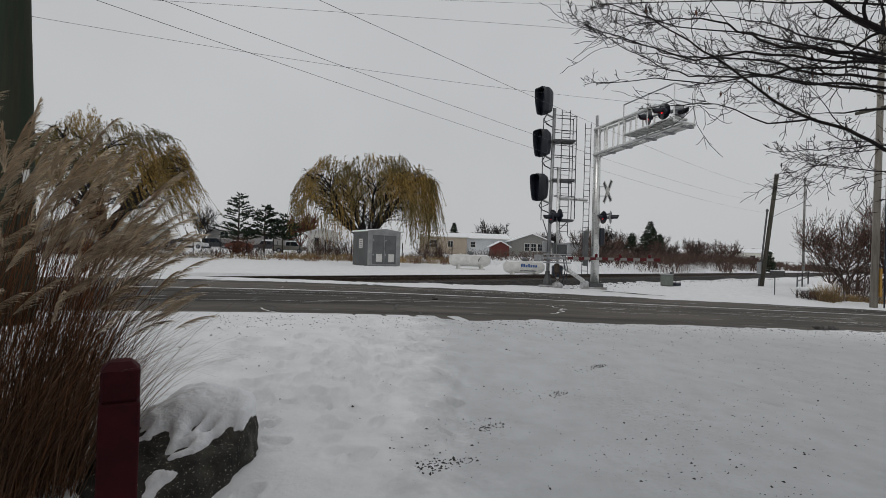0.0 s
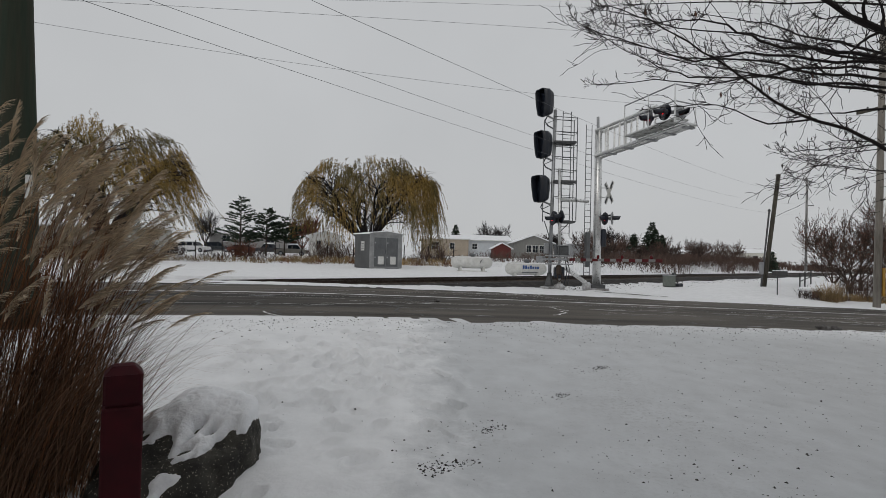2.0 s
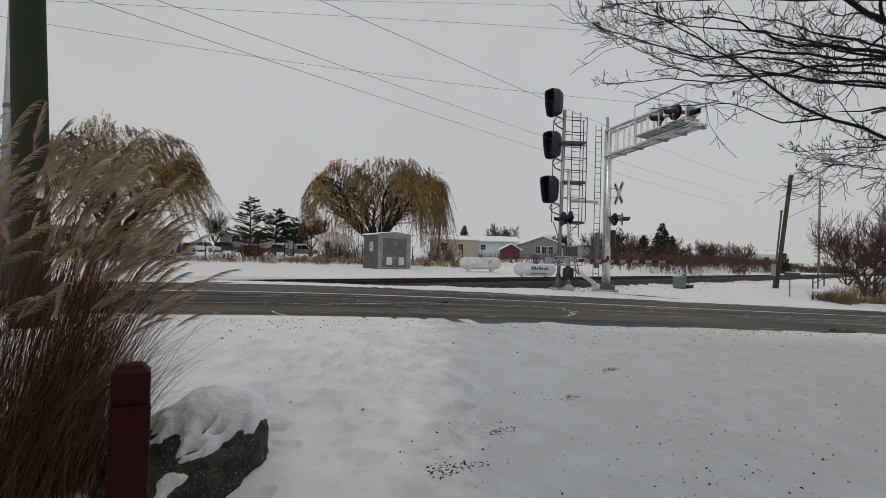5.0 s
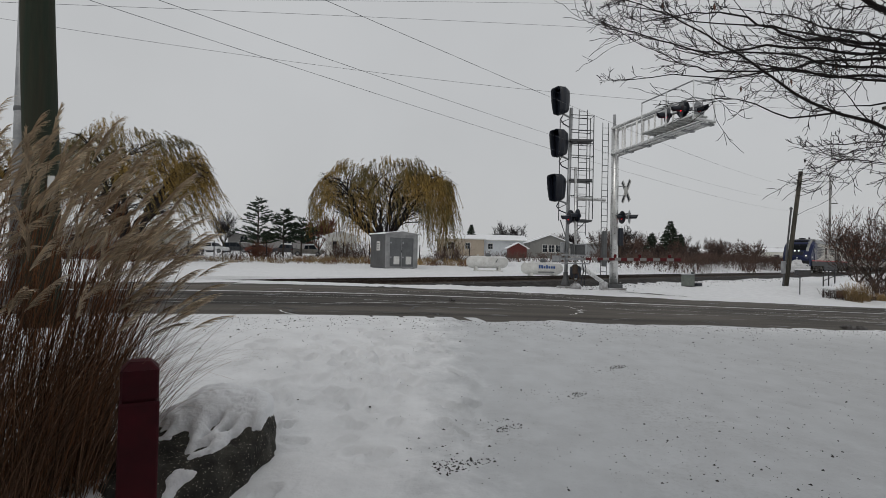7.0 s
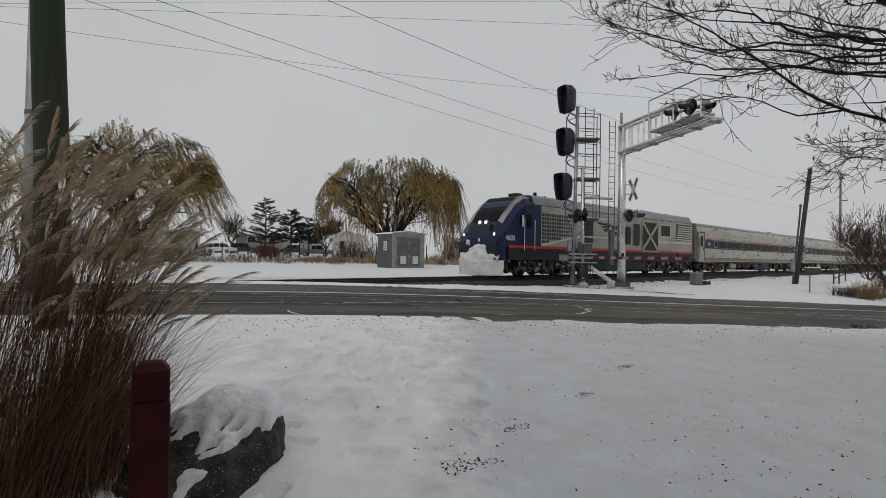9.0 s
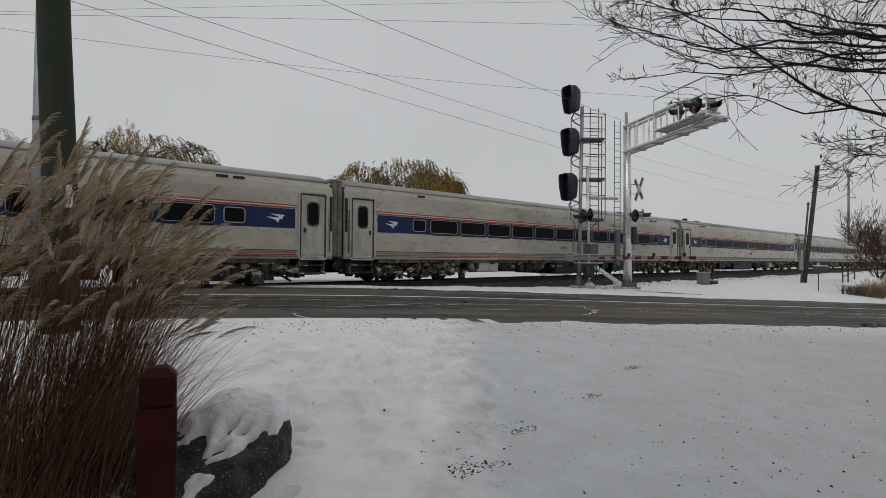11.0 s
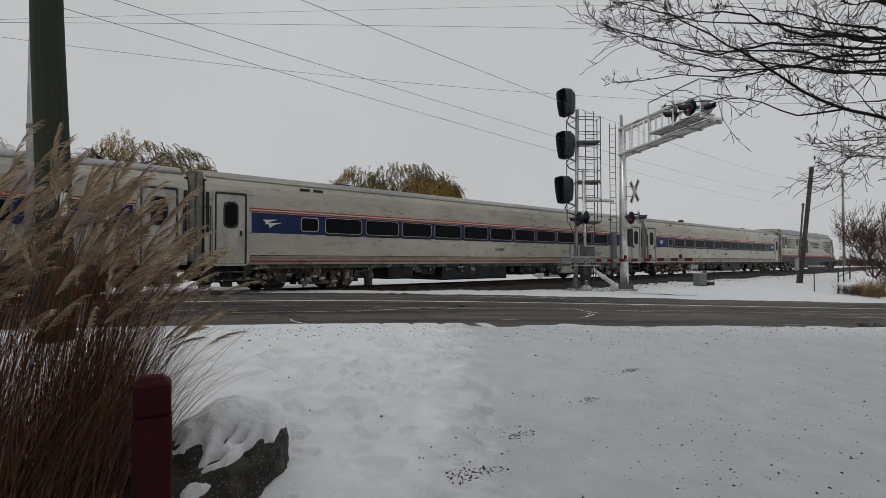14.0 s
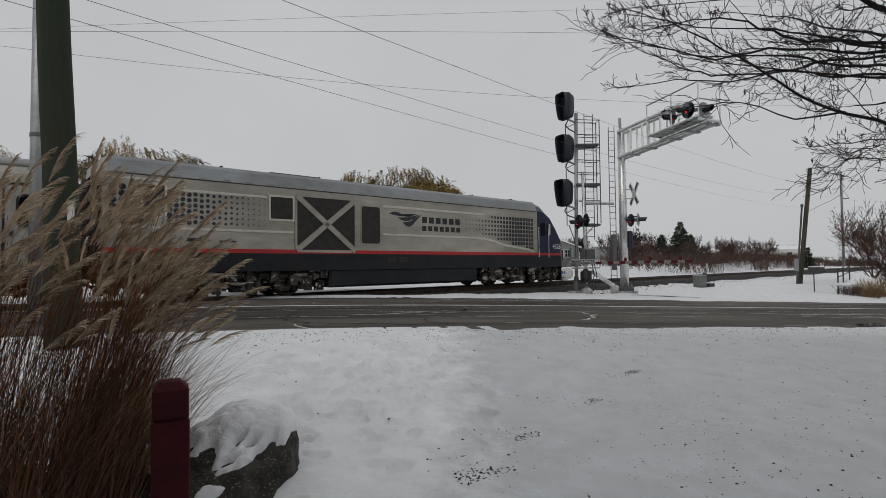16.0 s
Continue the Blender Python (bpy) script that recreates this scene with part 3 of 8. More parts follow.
def stone_shape(points, seed, subdiv=4, rough=0.06):
    """A stone: the hull of a few corners, rounded and roughened."""
    bm = bmesh.new()
    for p in points:
        bm.verts.new(p)
    hull = bmesh.ops.convex_hull(bm, input=bm.verts[:])
    bmesh.ops.delete(bm, geom=[g for g in hull["geom_interior"] if isinstance(g, bmesh.types.BMVert)], context="VERTS")
    bmesh.ops.triangulate(bm, faces=bm.faces[:])
    for k in range(subdiv):
        bmesh.ops.subdivide_edges(bm, edges=bm.edges[:], cuts=1, use_grid_fill=True)
        if k < 3:
            bmesh.ops.smooth_vert(bm, verts=bm.verts[:], factor=0.5, use_axis_x=True, use_axis_y=True, use_axis_z=True)
    off = Vector((seed, seed * 2, 0))
    bm.normal_update()
    for v in bm.verts:
        v.co += v.normal * rough * (noise.noise(v.co * 3 + off) + 0.5 * noise.noise(v.co * 9 + off) + 0.3 * noise.noise(v.co * 25 + off))
    return bm


boulder = thing("boulder", pose(-1.34, 3.45, 0), "dark speckled granite boulder capped with snow", "boulder")
corners = [(-0.68, -0.1, -0.25), (-0.60, 0.35, -0.1), (-0.64, -0.12, 0.30), (-0.42, -0.38, 0.20), (-0.3, 0.35, 0.52), (-0.05, 0.05, 0.50), (0.17, 0.1, 0.52), (0.36, 0.0, 0.44), (0.39, 0.02, 0.24),
           (0.24, -0.20, 0.31), (0.26, 0.0, -0.16), (0.17, -0.40, -0.2), (0.06, -0.85, -0.25), (-0.62, -0.9, -0.25), (0.12, 0.42, 0.4), (0.1, 0.4, -0.1), (-0.1, -0.36, 0.27), (-0.15, -0.62, 0.06), (0.32, 0.15, -0.05)]
part("stone", stone_shape(corners, 3.0, 4, 0.05), ROCK, boulder, "dark granite with pale specks", True)


def snow_cap(name, stone_corners, seed, lift, keep, parent, label):
    """The top of a stone, raised and softened into a layer of snow where keep() says that it lies."""
    bm = stone_shape(stone_corners, seed, 5, 0.05)
    gone = [v for v in bm.verts if not keep(v)]
    bmesh.ops.delete(bm, geom=gone, context="VERTS")
    bmesh.ops.smooth_vert(bm, verts=bm.verts[:], factor=0.5, use_axis_x=True, use_axis_y=True, use_axis_z=True)
    edge = {v for e in bm.edges if e.is_boundary for v in e.verts}
    bm.normal_update()
    for v in bm.verts:
        if v in edge:
            v.co -= v.normal * 0.008
        else:
            thin = smooth01(v.co.z, 0.22, 0.42)
            v.co += v.normal * 0.012 + Vector((0, 0, lift * float(0.25 + 0.75 * thin) * (0.9 + 0.2 * noise.noise(v.co * 3))))
    inner = [v for v in bm.verts if v not in edge]
    for _ in range(14):
        bmesh.ops.smooth_vert(bm, verts=inner, factor=0.5, use_axis_x=True, use_axis_y=True, use_axis_z=True)
    for v in inner:
        v.co += v.normal * (0.006 * noise.noise(v.co * 18) + 0.004 * noise.noise(v.co * 55))
    return part(name, bm, SNOW, parent, label, True)


def cap_lies(v):
    """Snow lies above a ragged line that dips in a lobe down the front of the stone."""
    low = float(np.interp(v.co.x, (-0.6, -0.4, -0.17, -0.13, 0.03, 0.12, 0.24, 0.4), (0.20, 0.25, 0.36, 0.245, 0.25, 0.31, 0.35, 0.37)))
    holes = noise.noise(v.co * 34) < -0.46 and v.co.z < 0.37
    return not holes and v.co.z + 0.022 * noise.noise(v.co * 9) + 0.016 * noise.noise(v.co * 24) + 0.012 * noise.noise(v.co * 60) > low and v.normal.z > 0.05


def patch_lies(v):
    """A tongue of snow in a hollow of the front, wide at the top and thin below."""
    z = v.co.z
    mid, half = float(np.interp(z, (0.02, 0.15, 0.2, 0.23), (-0.12, -0.11, -0.06, -0.04))), float(np.interp(z, (0.0, 0.03, 0.1, 0.15, 0.2, 0.225, 0.24), (0.0, 0.02, 0.035, 0.06, 0.10, 0.08, 0.0)))
    return abs(v.co.x - mid + 0.025 * noise.noise(v.co * 13)) < half * (1 + 0.35 * noise.noise(v.co * 17)) and v.co.y < 0.0 and 0.01 < z < 0.24


snow_cap("snow_cap", corners, 3.0, 0.08, cap_lies, boulder, "rounded cap of fresh snow")
snow_cap("snow_patch", corners, 3.0, 0.010, patch_lies, boulder, "strip of snow on the stone's face")

pole = thing("utility_pole", pose(-4.73, 6.3, 0), "dark green-tinged treated wooden utility pole", "utility pole")
prof = bmesh.new()
tube([(0.15, 0, -0.3), (0.10, 0, 1.5), (0.055, 0, 2.7), (0.012, 0, 3.4), (-0.028, 0, 4.1), (-0.06, 0, 4.8), (-0.12, 0, 7.0), (-0.2, 0, 10.5)], [0.21, 0.19, 0.178, 0.177, 0.173, 0.168, 0.15, 0.13], 20, prof)
part("shaft", prof, POLE_GREEN, pole, "", True)
steel = thing("steel_pole", pose(-9.31, 12.0, 0), "slim pale galvanised steel pole", "pole")
part("shaft", tube([(0, 0, -0.4), (0, 0, 5.0), (0, 0, 9.5)], [0.20, 0.175, 0.145], 14), GALV, steel, "", True)
part("band", lathe([(0.185, 4.55), (0.19, 4.6), (0.185, 4.65)], "z", 14), BOX_GREY, steel)
part("marker_plate", box(0.25, 0.33, -0.15, -0.135, 2.05, 2.32, 0.004), WHITE, pole, "small pale plate")


# ---- ornamental grass that sways in the wind ----
WIND = Vector((1.0, 0.12, 0.0)).normalized()


def arc(root, h, tilt0, tilt1, way, n):
    """A stem of length h that starts at tilt0 degrees from upright and bows over to tilt1, towards way."""
    pts, p = [root.copy()], root.copy()
    for i in range(n):
        w = (i + 0.5) / n
        a = radians(tilt0 + (tilt1 - tilt0) * w ** 1.8)
        p = p + (way * math.sin(a) + Vector((0, 0, math.cos(a)))) * (h / n)
        pts.append(p)
    return pts


def ribbon(vts, fcs, pts, w0, w1, flat):
    base = len(vts)
    for i, p in enumerate(pts):
        w = w0 + (w1 - w0) * i / (len(pts) - 1)
        vts.extend((tuple(p - flat * w / 2), tuple(p + flat * w / 2)))
        if i:
            k = base + 2 * i
            fcs.append((k - 2, k - 1, k + 1, k))


def plume(vts, fcs, rng, tip, d, way):
    """A feathery head: a nodding axis with many fine side strands that trail downwind and droop."""
    L = rng.uniform(0.22, 0.34)
    nod = rng.uniform(8, 40)
    side = d.cross(way)
    side = side.normalized() if side.length > 0.05 else Vector((0, 1, 0))
    axis, p, q = [tip], tip, d
    for i in range(6):
        q = (q + way * 0.07 - Vector((0, 0, math.sin(radians(nod)) * 0.17))).normalized()
        p = p + q * L / 6
        axis.append(p)
    ribbon(vts, fcs, axis, 0.0035, 0.0012, side)
    for j in range(74):
        t = (j + rng.random()) / 74
        i = min(int(t * 6), 5)
        c = axis[i].lerp(axis[i + 1], t * 6 - i)
        along = (axis[i + 1] - axis[i]).normalized()
        spread = rng.uniform(-1, 1)
        strand = (1.0 - 0.55 * t) * rng.uniform(0.07, 0.125)
        g = (along * 1.0 + way * 0.22 + side * spread * 0.24 + Vector((0, 0, rng.uniform(-0.22, 0.16)))).normalized()
        pts = [c]
        for k in range(3):
            g = (g + Vector((0, 0, -0.12)) + way * 0.07).normalized()
            pts.append(pts[-1] + g * strand / 3)
        flat = (side + Vector((0, 0, rng.uniform(-0.9, 0.9)))).normalized()
        ribbon(vts, fcs, pts, 0.0062, 0.0016, flat)
        # silky hairs that make the strand look soft
        for _ in range(4):
            r = rng.uniform(0.1, 1.0) * 3
            k = min(int(r), 2)
            a = pts[k].lerp(pts[k + 1], r - k)
            e = a + (g + Vector((rng.uniform(-1, 1), rng.uniform(-1, 1), rng.uniform(-1, 0.5))) * 0.5).normalized() * rng.uniform(0.012, 0.026)
            b_ = len(vts)
            vts.extend((tuple(a - flat * 0.0006), tuple(a + flat * 0.0006), tuple(e)))
            fcs.append((b_, b_ + 1, b_ + 2))


def grass_tuft(name, seed, count, spread, kind, parent, low=1.2, high=2.0):
    """Arching blades, bare stems, or stalks with feathery plumes, from one root. Short ones bow furthest over."""
    rng = random.Random(seed)
    vts, fcs, pv, pf = [], [], [], []
    for _ in range(count):
        a, r = rng.uniform(0, 6.28), spread * math.sqrt(rng.random())
        root = Vector((r * math.cos(a), r * math.sin(a), 0))
        u = rng.random()
        h = low + (high - low) * u
        turn = rng.gauss(0, 0.55)
        way = Vector((WIND.x * math.cos(turn) - WIND.y * math.sin(turn), WIND.x * math.sin(turn) + WIND.y * math.cos(turn), 0))
        flat = Vector((rng.uniform(-1, 1), rng.uniform(-1, 1), 0)).normalized()
        if kind == "blade":
            if rng.random() < 0.3:
                way = Vector((math.cos(a), math.sin(a), 0))
            t0 = rng.uniform(0, 20)
            ribbon(vts, fcs, arc(root, h, t0, t0 + rng.uniform(30, 100), way, 9), 0.0055, 0.0014, flat)
        else:
            t0 = rng.uniform(-3, 7) + 9 * (1 - u)
            pts = arc(root, h, t0, t0 + rng.uniform(4, 20) + 15 * (1 - u), way, 8)
            ribbon(vts, fcs, pts, 0.0048, 0.0026, flat)
            if kind == "stalk":
                plume(pv, pf, rng, pts[-1], (pts[-1] - pts[-2]).normalized(), way)
    ob = raw(name, vts, fcs, BLADE if kind == "blade" else STALK if kind == "stalk" else STEM, parent)
    ob["kind"] = "stuff"
    if pv:
        tagged(raw("plumes", pv, pf, PLUME, ob), "feathery beige seed plumes")
    return ob


clump = thing("ornamental_grass", pose(-2.30, 2.9, 0), "tall dry brown ornamental grass with beige plumes", "ornamental grass")
SWAY = []
for k, (x, y, low, high) in enumerate(((0.02, 0.0, 1.45, 2.0), (0.22, 0.08, 1.1, 1.6), (-0.42, 0.1, 1.5, 1.95), (0.05, 0.40, 1.3, 1.9), (-0.22, -0.35, 1.2, 1.8), (0.20, 0.36, 1.05, 1.5), (-0.6, -0.3, 1.3, 1.8), (0.10, -0.18, 1.25, 1.85), (0.14, 0.2, 1.4, 2.0))):
    for ob in (grass_tuft("grass_blades", 40 + k, 190, 0.25, "blade", clump, 0.75, 1.45),
               grass_tuft("grass_stalks", 60 + k, 22, 0.20, "stalk", clump, low, high),
               grass_tuft("grass_stems", 80 + k, 115, 0.22, "stem", clump, low * 0.8, high * 0.95)):
        ob.matrix_basis = pose(x, y, 0)
        SWAY.append((ob, x, y, k))
for k, (x, y) in enumerate(((0.26, 0.1), (0.22, -0.15), (0.26, 0.36), (0.1, -0.42), (-0.25, -0.5))):
    skirt_blades = grass_tuft("grass_blades", 130 + k, 80, 0.20, "blade", clump, 0.4, 0.85)
    skirt_blades.matrix_basis = pose(x, y, 0)
    SWAY.append((skirt_blades, x, y, 9 + k))


# ---- level-crossing signals ----
def flasher(parent, at, facing, lit, size=0.92, plate_mat=None):
    """A crossing lamp: round black backplate, hood and red lens, facing a heading in degrees."""
    disc = part("flasher", lathe([(0.33, -0.012), (0.335, 0.0), (0.33, 0.012), (0.11, 0.02), (0.11, -0.06), (0.09, -0.16), (0.02, -0.18)], "x", 22), plate_mat or BLACK, parent, "grey-backed crossing flasher" if plate_mat else "black crossing flasher", False)
    disc.matrix_basis = Matrix.Translation(at) @ pose(0, 0, 0, 0, 0, facing) @ Matrix.Scale(size, 4)
    hood = bmesh.new()
    n = 14
    A = [hood.verts.new((0.02, 0.125 * math.cos(radians(-40 + 260 * k / n)), 0.125 * math.sin(radians(-40 + 260 * k / n)))) for k in range(n + 1)]
    B = [hood.verts.new((0.44 - 0.12 * abs(k - n / 2) / (n / 2), 0.115 * math.cos(radians(-40 + 260 * k / n)), 0.115 * math.sin(radians(-40 + 260 * k / n)))) for k in range(n + 1)]
    for k in range(n):
        hood.faces.new((A[k], A[k + 1], B[k + 1], B[k]))
    part("hood", hood, BLACK, disc)
    part("lens", lathe([(0.105, 0.018), (0.10, 0.035), (0.06, 0.05), (0.01, 0.055)], "x", 18), LAMP_RED if lit else LAMP_OFF, disc, "lit red lens" if lit else "dark red lens")
    return disc


def ladder(name, parent, x0, x1, y, z0, z1, step=0.3, r=0.02):
    lad = part(name, tube([(x0, y, z0), (x0, y, z1)], r, 6), STEEL, parent, "galvanised ladder")
    part("rail", tube([(x1, y, z0), (x1, y, z1)], r, 6), STEEL, lad)
    z = z0 + 0.15
    while z < z1:
        part("rung", tube([(x0, y, z), (x1, y, z)], 0.013, 5), STEEL, lad)
        z += step
    return lad


sm = thing("railway_signal", pose(6.25, 24.6, 0.3), "tall silver railway signal mast with three black hooded heads", "railway signal")
part("mast", tube([(0, 0, 0.0), (0.13, 0, 8.35)], 0.085, 12), GALV, sm, "", True)
part("foundation", box(-0.36, 0.4, -0.38, 0.38, -0.35, -0.06, 0.04), mat("snowy_concrete", (0.20, 0.19, 0.18), 0.85, col2=(0.55, 0.56, 0.58), scale=3), sm)
part("base_casting", lathe([(0.22, 0.0), (0.2, 0.12), (0.12, 0.4), (0.11, 0.6)], "z", 12), STEEL, sm)
HEAD_OUT = []
for k in range(32):
    a = 6.2832 * k / 32
    ca, sa = math.cos(a), math.sin(a)
    z = 0.64 * math.copysign(abs(sa) ** 0.34, sa)
    HEAD_OUT.append((0.385 * math.copysign(abs(ca) ** 0.30, ca) * (1.0 if z > 0 else 1.0 + 0.30 * z), z))
for hx, hz in ((-0.34, 8.65), (-0.38, 6.65), (-0.46, 4.55)):
    shell = loft([(x, [(sc * y, sc * z) for y, z in HEAD_OUT]) for x, sc in ((-0.30, 0.45), (-0.29, 0.66), (-0.24, 0.80), (-0.10, 0.92), (0.0, 0.98), (0.02, 1.0), (0.05, 0.99))])
    head = part("signal_head", shell, BLACK, sm, "black hooded signal head", True)
    head.matrix_basis = pose(hx, 0, hz, 0, 0, 204)
    hood = bmesh.new()
    A = [hood.verts.new((0.04, y * 0.99, z * 0.99)) for y, z in HEAD_OUT]
    B = [hood.verts.new((0.26 + 0.12 * (z + 0.64) / 1.28, y * 0.94, z * 0.97)) for y, z in HEAD_OUT]
    C = [hood.verts.new((0.25 + 0.12 * (z + 0.64) / 1.28, y * 0.90, z * 0.94)) for y, z in HEAD_OUT]
    D = [hood.verts.new((0.05, y * 0.94, z * 0.95)) for y, z in HEAD_OUT]
    for j in range(32):
        if j not in (23, 24):
            k = (j + 1) % 32
            for P_, Q_ in ((A, B), (B, C), (C, D)):
                hood.faces.new((P_[j], P_[k], Q_[k], Q_[j]))
    part("hood", hood, BLACK, head, "", True)
    for dz in (-0.3, 0.0, 0.3):
        part("lens", lathe([(0.1, 0.025), (0.09, 0.04), (0.01, 0.05)], "x", 14), LAMP_OFF, head).matrix_basis = pose(0, 0, dz)
    part("bracket", tube([(hx, 0.0, hz - 0.55), (0.08, 0, hz - 0.75)], 0.045, 8), GALV, sm)
    part("conduit", tube([(hx + 0.1, 0.02, hz - 0.6), (hx - 0.02, 0.03, hz - 0.85), (hx + 0.12, 0.03, hz - 1.05), (0.05, 0.02, hz - 1.2)], 0.03, 6), BLACK, sm)
ladder("ladder", sm, 0.52, 0.92, 0.05, 2.35, 8.3)
for hx in (1.17, -0.42):
    part("cage_bar", tube([(hx, -0.15, 3.1 if hx > 0 else 3.0), (hx, -0.15, 8.0 if hx > 0 else 7.8)], 0.022, 6), STEEL, sm, "galvanised cage bar")
part("cage_bar", tube([(1.17, 0.4, 3.1), (1.17, 0.4, 8.0)], 0.022, 6), STEEL, sm)
for z in (8.0, 7.3, 6.7, 6.1, 5.5, 4.9, 4.2, 3.1):
    part("cage_hoop", tube([(0.1, -0.15, z), (1.17, -0.15, z - 0.04), (1.17, 0.4, z - 0.04), (0.3, 0.4, z)], 0.018, 6), STEEL, sm)
for z in (7.6, 5.7, 3.6):
    part("cage_hoop", tube([(-0.42, -0.15, z), (0.08, -0.02, z + 0.25)], 0.018, 6), STEEL, sm)
for z in (6.78, 4.92, 3.02):
    part("platform", box(0.05, 1.1, -0.3, 0.4, z - 0.05, z + 0.05, 0.01), STEEL, sm, "grated service platform")
for x1, z1 in ((0.9, 3.0), (-0.3, 3.05)):
    part("knee_brace", tube([(0.03, 0, 2.1), (x1, 0, z1)], 0.022, 6), STEEL, sm)
part("relay_box", box(0.22, 0.62, -0.2, 0.12, 1.35, 1.95, 0.03), BOX_GREY, sm, "grey relay box")
part("relay_box", box(-0.28, -0.1, -0.2, 0.12, 1.5, 2.0, 0.03), GALV, sm)

# gate mast with its lowered arm
gm = thing("crossing_gate", pose(6.65, 24.3, 0.3), "crossing gate with lowered red and white arm", "crossing gate")
part("mast", tube([(0, 0, 0.0), (-0.10, 0, 5.5)], 0.065, 10), ALU, gm, "", True)
part("foundation", lathe([(0.26, -0.3), (0.25, 0.02), (0.1, 0.12)], "z", 14), bpy.data.materials["snowy_concrete"], gm)
part("mechanism", box(-0.08, 0.36, -0.22, 0.18, 1.35, 1.88, 0.04), STEEL, gm, "grey gate mechanism box")
part("mechanism_lid", box(-0.11, 0.39, -0.25, 0.21, 1.86, 1.92, 0.02), GALV, gm)
part("cross_bar", tube([(0.0, 0, 4.05), (1.45, 0.45, 4.05)], 0.075, 10), ALU, gm, "bright tubular brace")
arm = part("gate_arm", box(0.0, 4.3, -0.02, 0.02, -0.06, 0.06, 0.008), mat("dull_white_board", (0.24, 0.24, 0.235), 0.6), gm, "white gate arm with red stripes")
arm.matrix_basis = pose(0.1, -0.15, 1.24, 0, -0.4, -45)
for k in range(8):
    x = 0.35 + k * 0.56
    part("red_stripe", box(x, x + 0.28, -0.023, 0.023, -0.063, 0.063, 0.004), RED_SIGN, arm, "red reflective stripe")
for x in (1.75, 2.85, 4.1):
    lamp = part("arm_lamp", lathe([(0.055, 0.06), (0.065, 0.13), (0.06, 0.2), (0.02, 0.22)], "z", 12), LAMP_OFF, arm, "small red arm lamp")
    lamp.matrix_basis = pose(x, 0, 0)
for dy in (-0.07, 0.07):
    part("counterweight_arm", box(-1.35, 0.25, dy - 0.02, dy + 0.02, -0.05, 0.05, 0.01), GALV, arm)
part("counterweight", box(-1.4, -1.0, -0.12, 0.12, -0.16, 0.14, 0.02), GALV, arm)
part("prop", tube([(0.25, 0.0, 0.85), (1.35, 0.35, 0.18)], 0.1, 12), ALU, gm, "pale tubular prop")
part("prop_foot", lathe([(0.2, -0.3), (0.2, 0.02), (0.12, 0.08)], "z", 12), bpy.data.materials["snowy_concrete"], gm).matrix_basis = pose(1.42, 0.38, 0.12)
part("base_gear", box(-0.25, 0.2, -0.2, 0.2, 0.35, 0.9, 0.06), BLACK, gm)
for dz in (1.02, 1.40):
    part("frame_rail", box(-0.75, 0.55, -0.30, -0.24, dz - 0.03, dz + 0.03, 0.008), GALV, gm, "galvanised gate frame rail")
part("crank", box(-0.22, 0.02, -0.30, -0.12, 0.52, 0.98, 0.05), RAIL, gm, "rusty gate crank")
part("hanger", tube([(-0.12, -0.2, 0.55), (-0.16, -0.2, 0.28), (-0.02, -0.2, 0.2)], 0.03, 6), RAIL, gm)
part("hanger", tube([(0.05, -0.2, 0.6), (0.08, -0.2, 0.32), (-0.04, -0.2, 0.22)], 0.03, 6), RAIL, gm)
part("cable", tube([(0.2, -0.1, 1.35), (0.3, -0.2, 0.7), (0.18, -0.2, 0.05)], 0.025, 6), BLACK, gm)
part("cable", tube([(0.3, -0.1, 1.35), (0.42, -0.15, 0.8), (0.36, -0.15, 0.05)], 0.02, 6), BLACK, gm)
part("flasher_arm", tube([(-0.75, -0.05, 3.16), (0.1, 0.0, 3.16)], 0.035, 8), BLACK, gm)
flasher(gm, (-0.40, -0.12, 3.12), 188, True)
flasher(gm, (-0.05, -0.28, 3.22), 188, False)
flasher(gm, (-0.28, 0.1, 3.2), 20, False)

# cantilever over the road
# a lighter grey for the discs of two flashers
DISC_GREY = mat("grey_disc", (0.30, 0.31, 0.32), 0.5, col2=(0.22, 0.23, 0.24), scale=5)
cn = thing("signal_cantilever", pose(8.64, 25.0, 0.3), "aluminium crossing signal cantilever with walkway and flashers", "crossing signal")
part("mast", tube([(0.02, 0, 0.0), (0, 0, 4.0), (-0.02, 0, 7.6)], [0.195, 0.18, 0.17], 18), ALU, cn, "", True)
part("mast_tip", tube([(-0.04, 0, 7.55), (-0.06, 0, 8.2)], 0.07, 10), GALV, cn)
part("base_plate", box(-0.34, 0.34, -0.34, 0.34, -0.3, 0.08, 0.02), STEEL, cn)
part("foundation", box(-0.46, 0.5, -0.46, 0.46, -0.4, -0.10, 0.05), bpy.data.materials["snowy_concrete"], cn, "snow-dusted concrete footing")
TIP = Vector((2.04, -4.85, 0.0))
AL = TIP.length
ADIR, AOUT = TIP.normalized(), Vector((-TIP.y, TIP.x, 0)).normalized() * -1


def on_arm(k, z, out=0.0):
    return ADIR * (AL * k) + AOUT * out + Vector((0, 0, z))


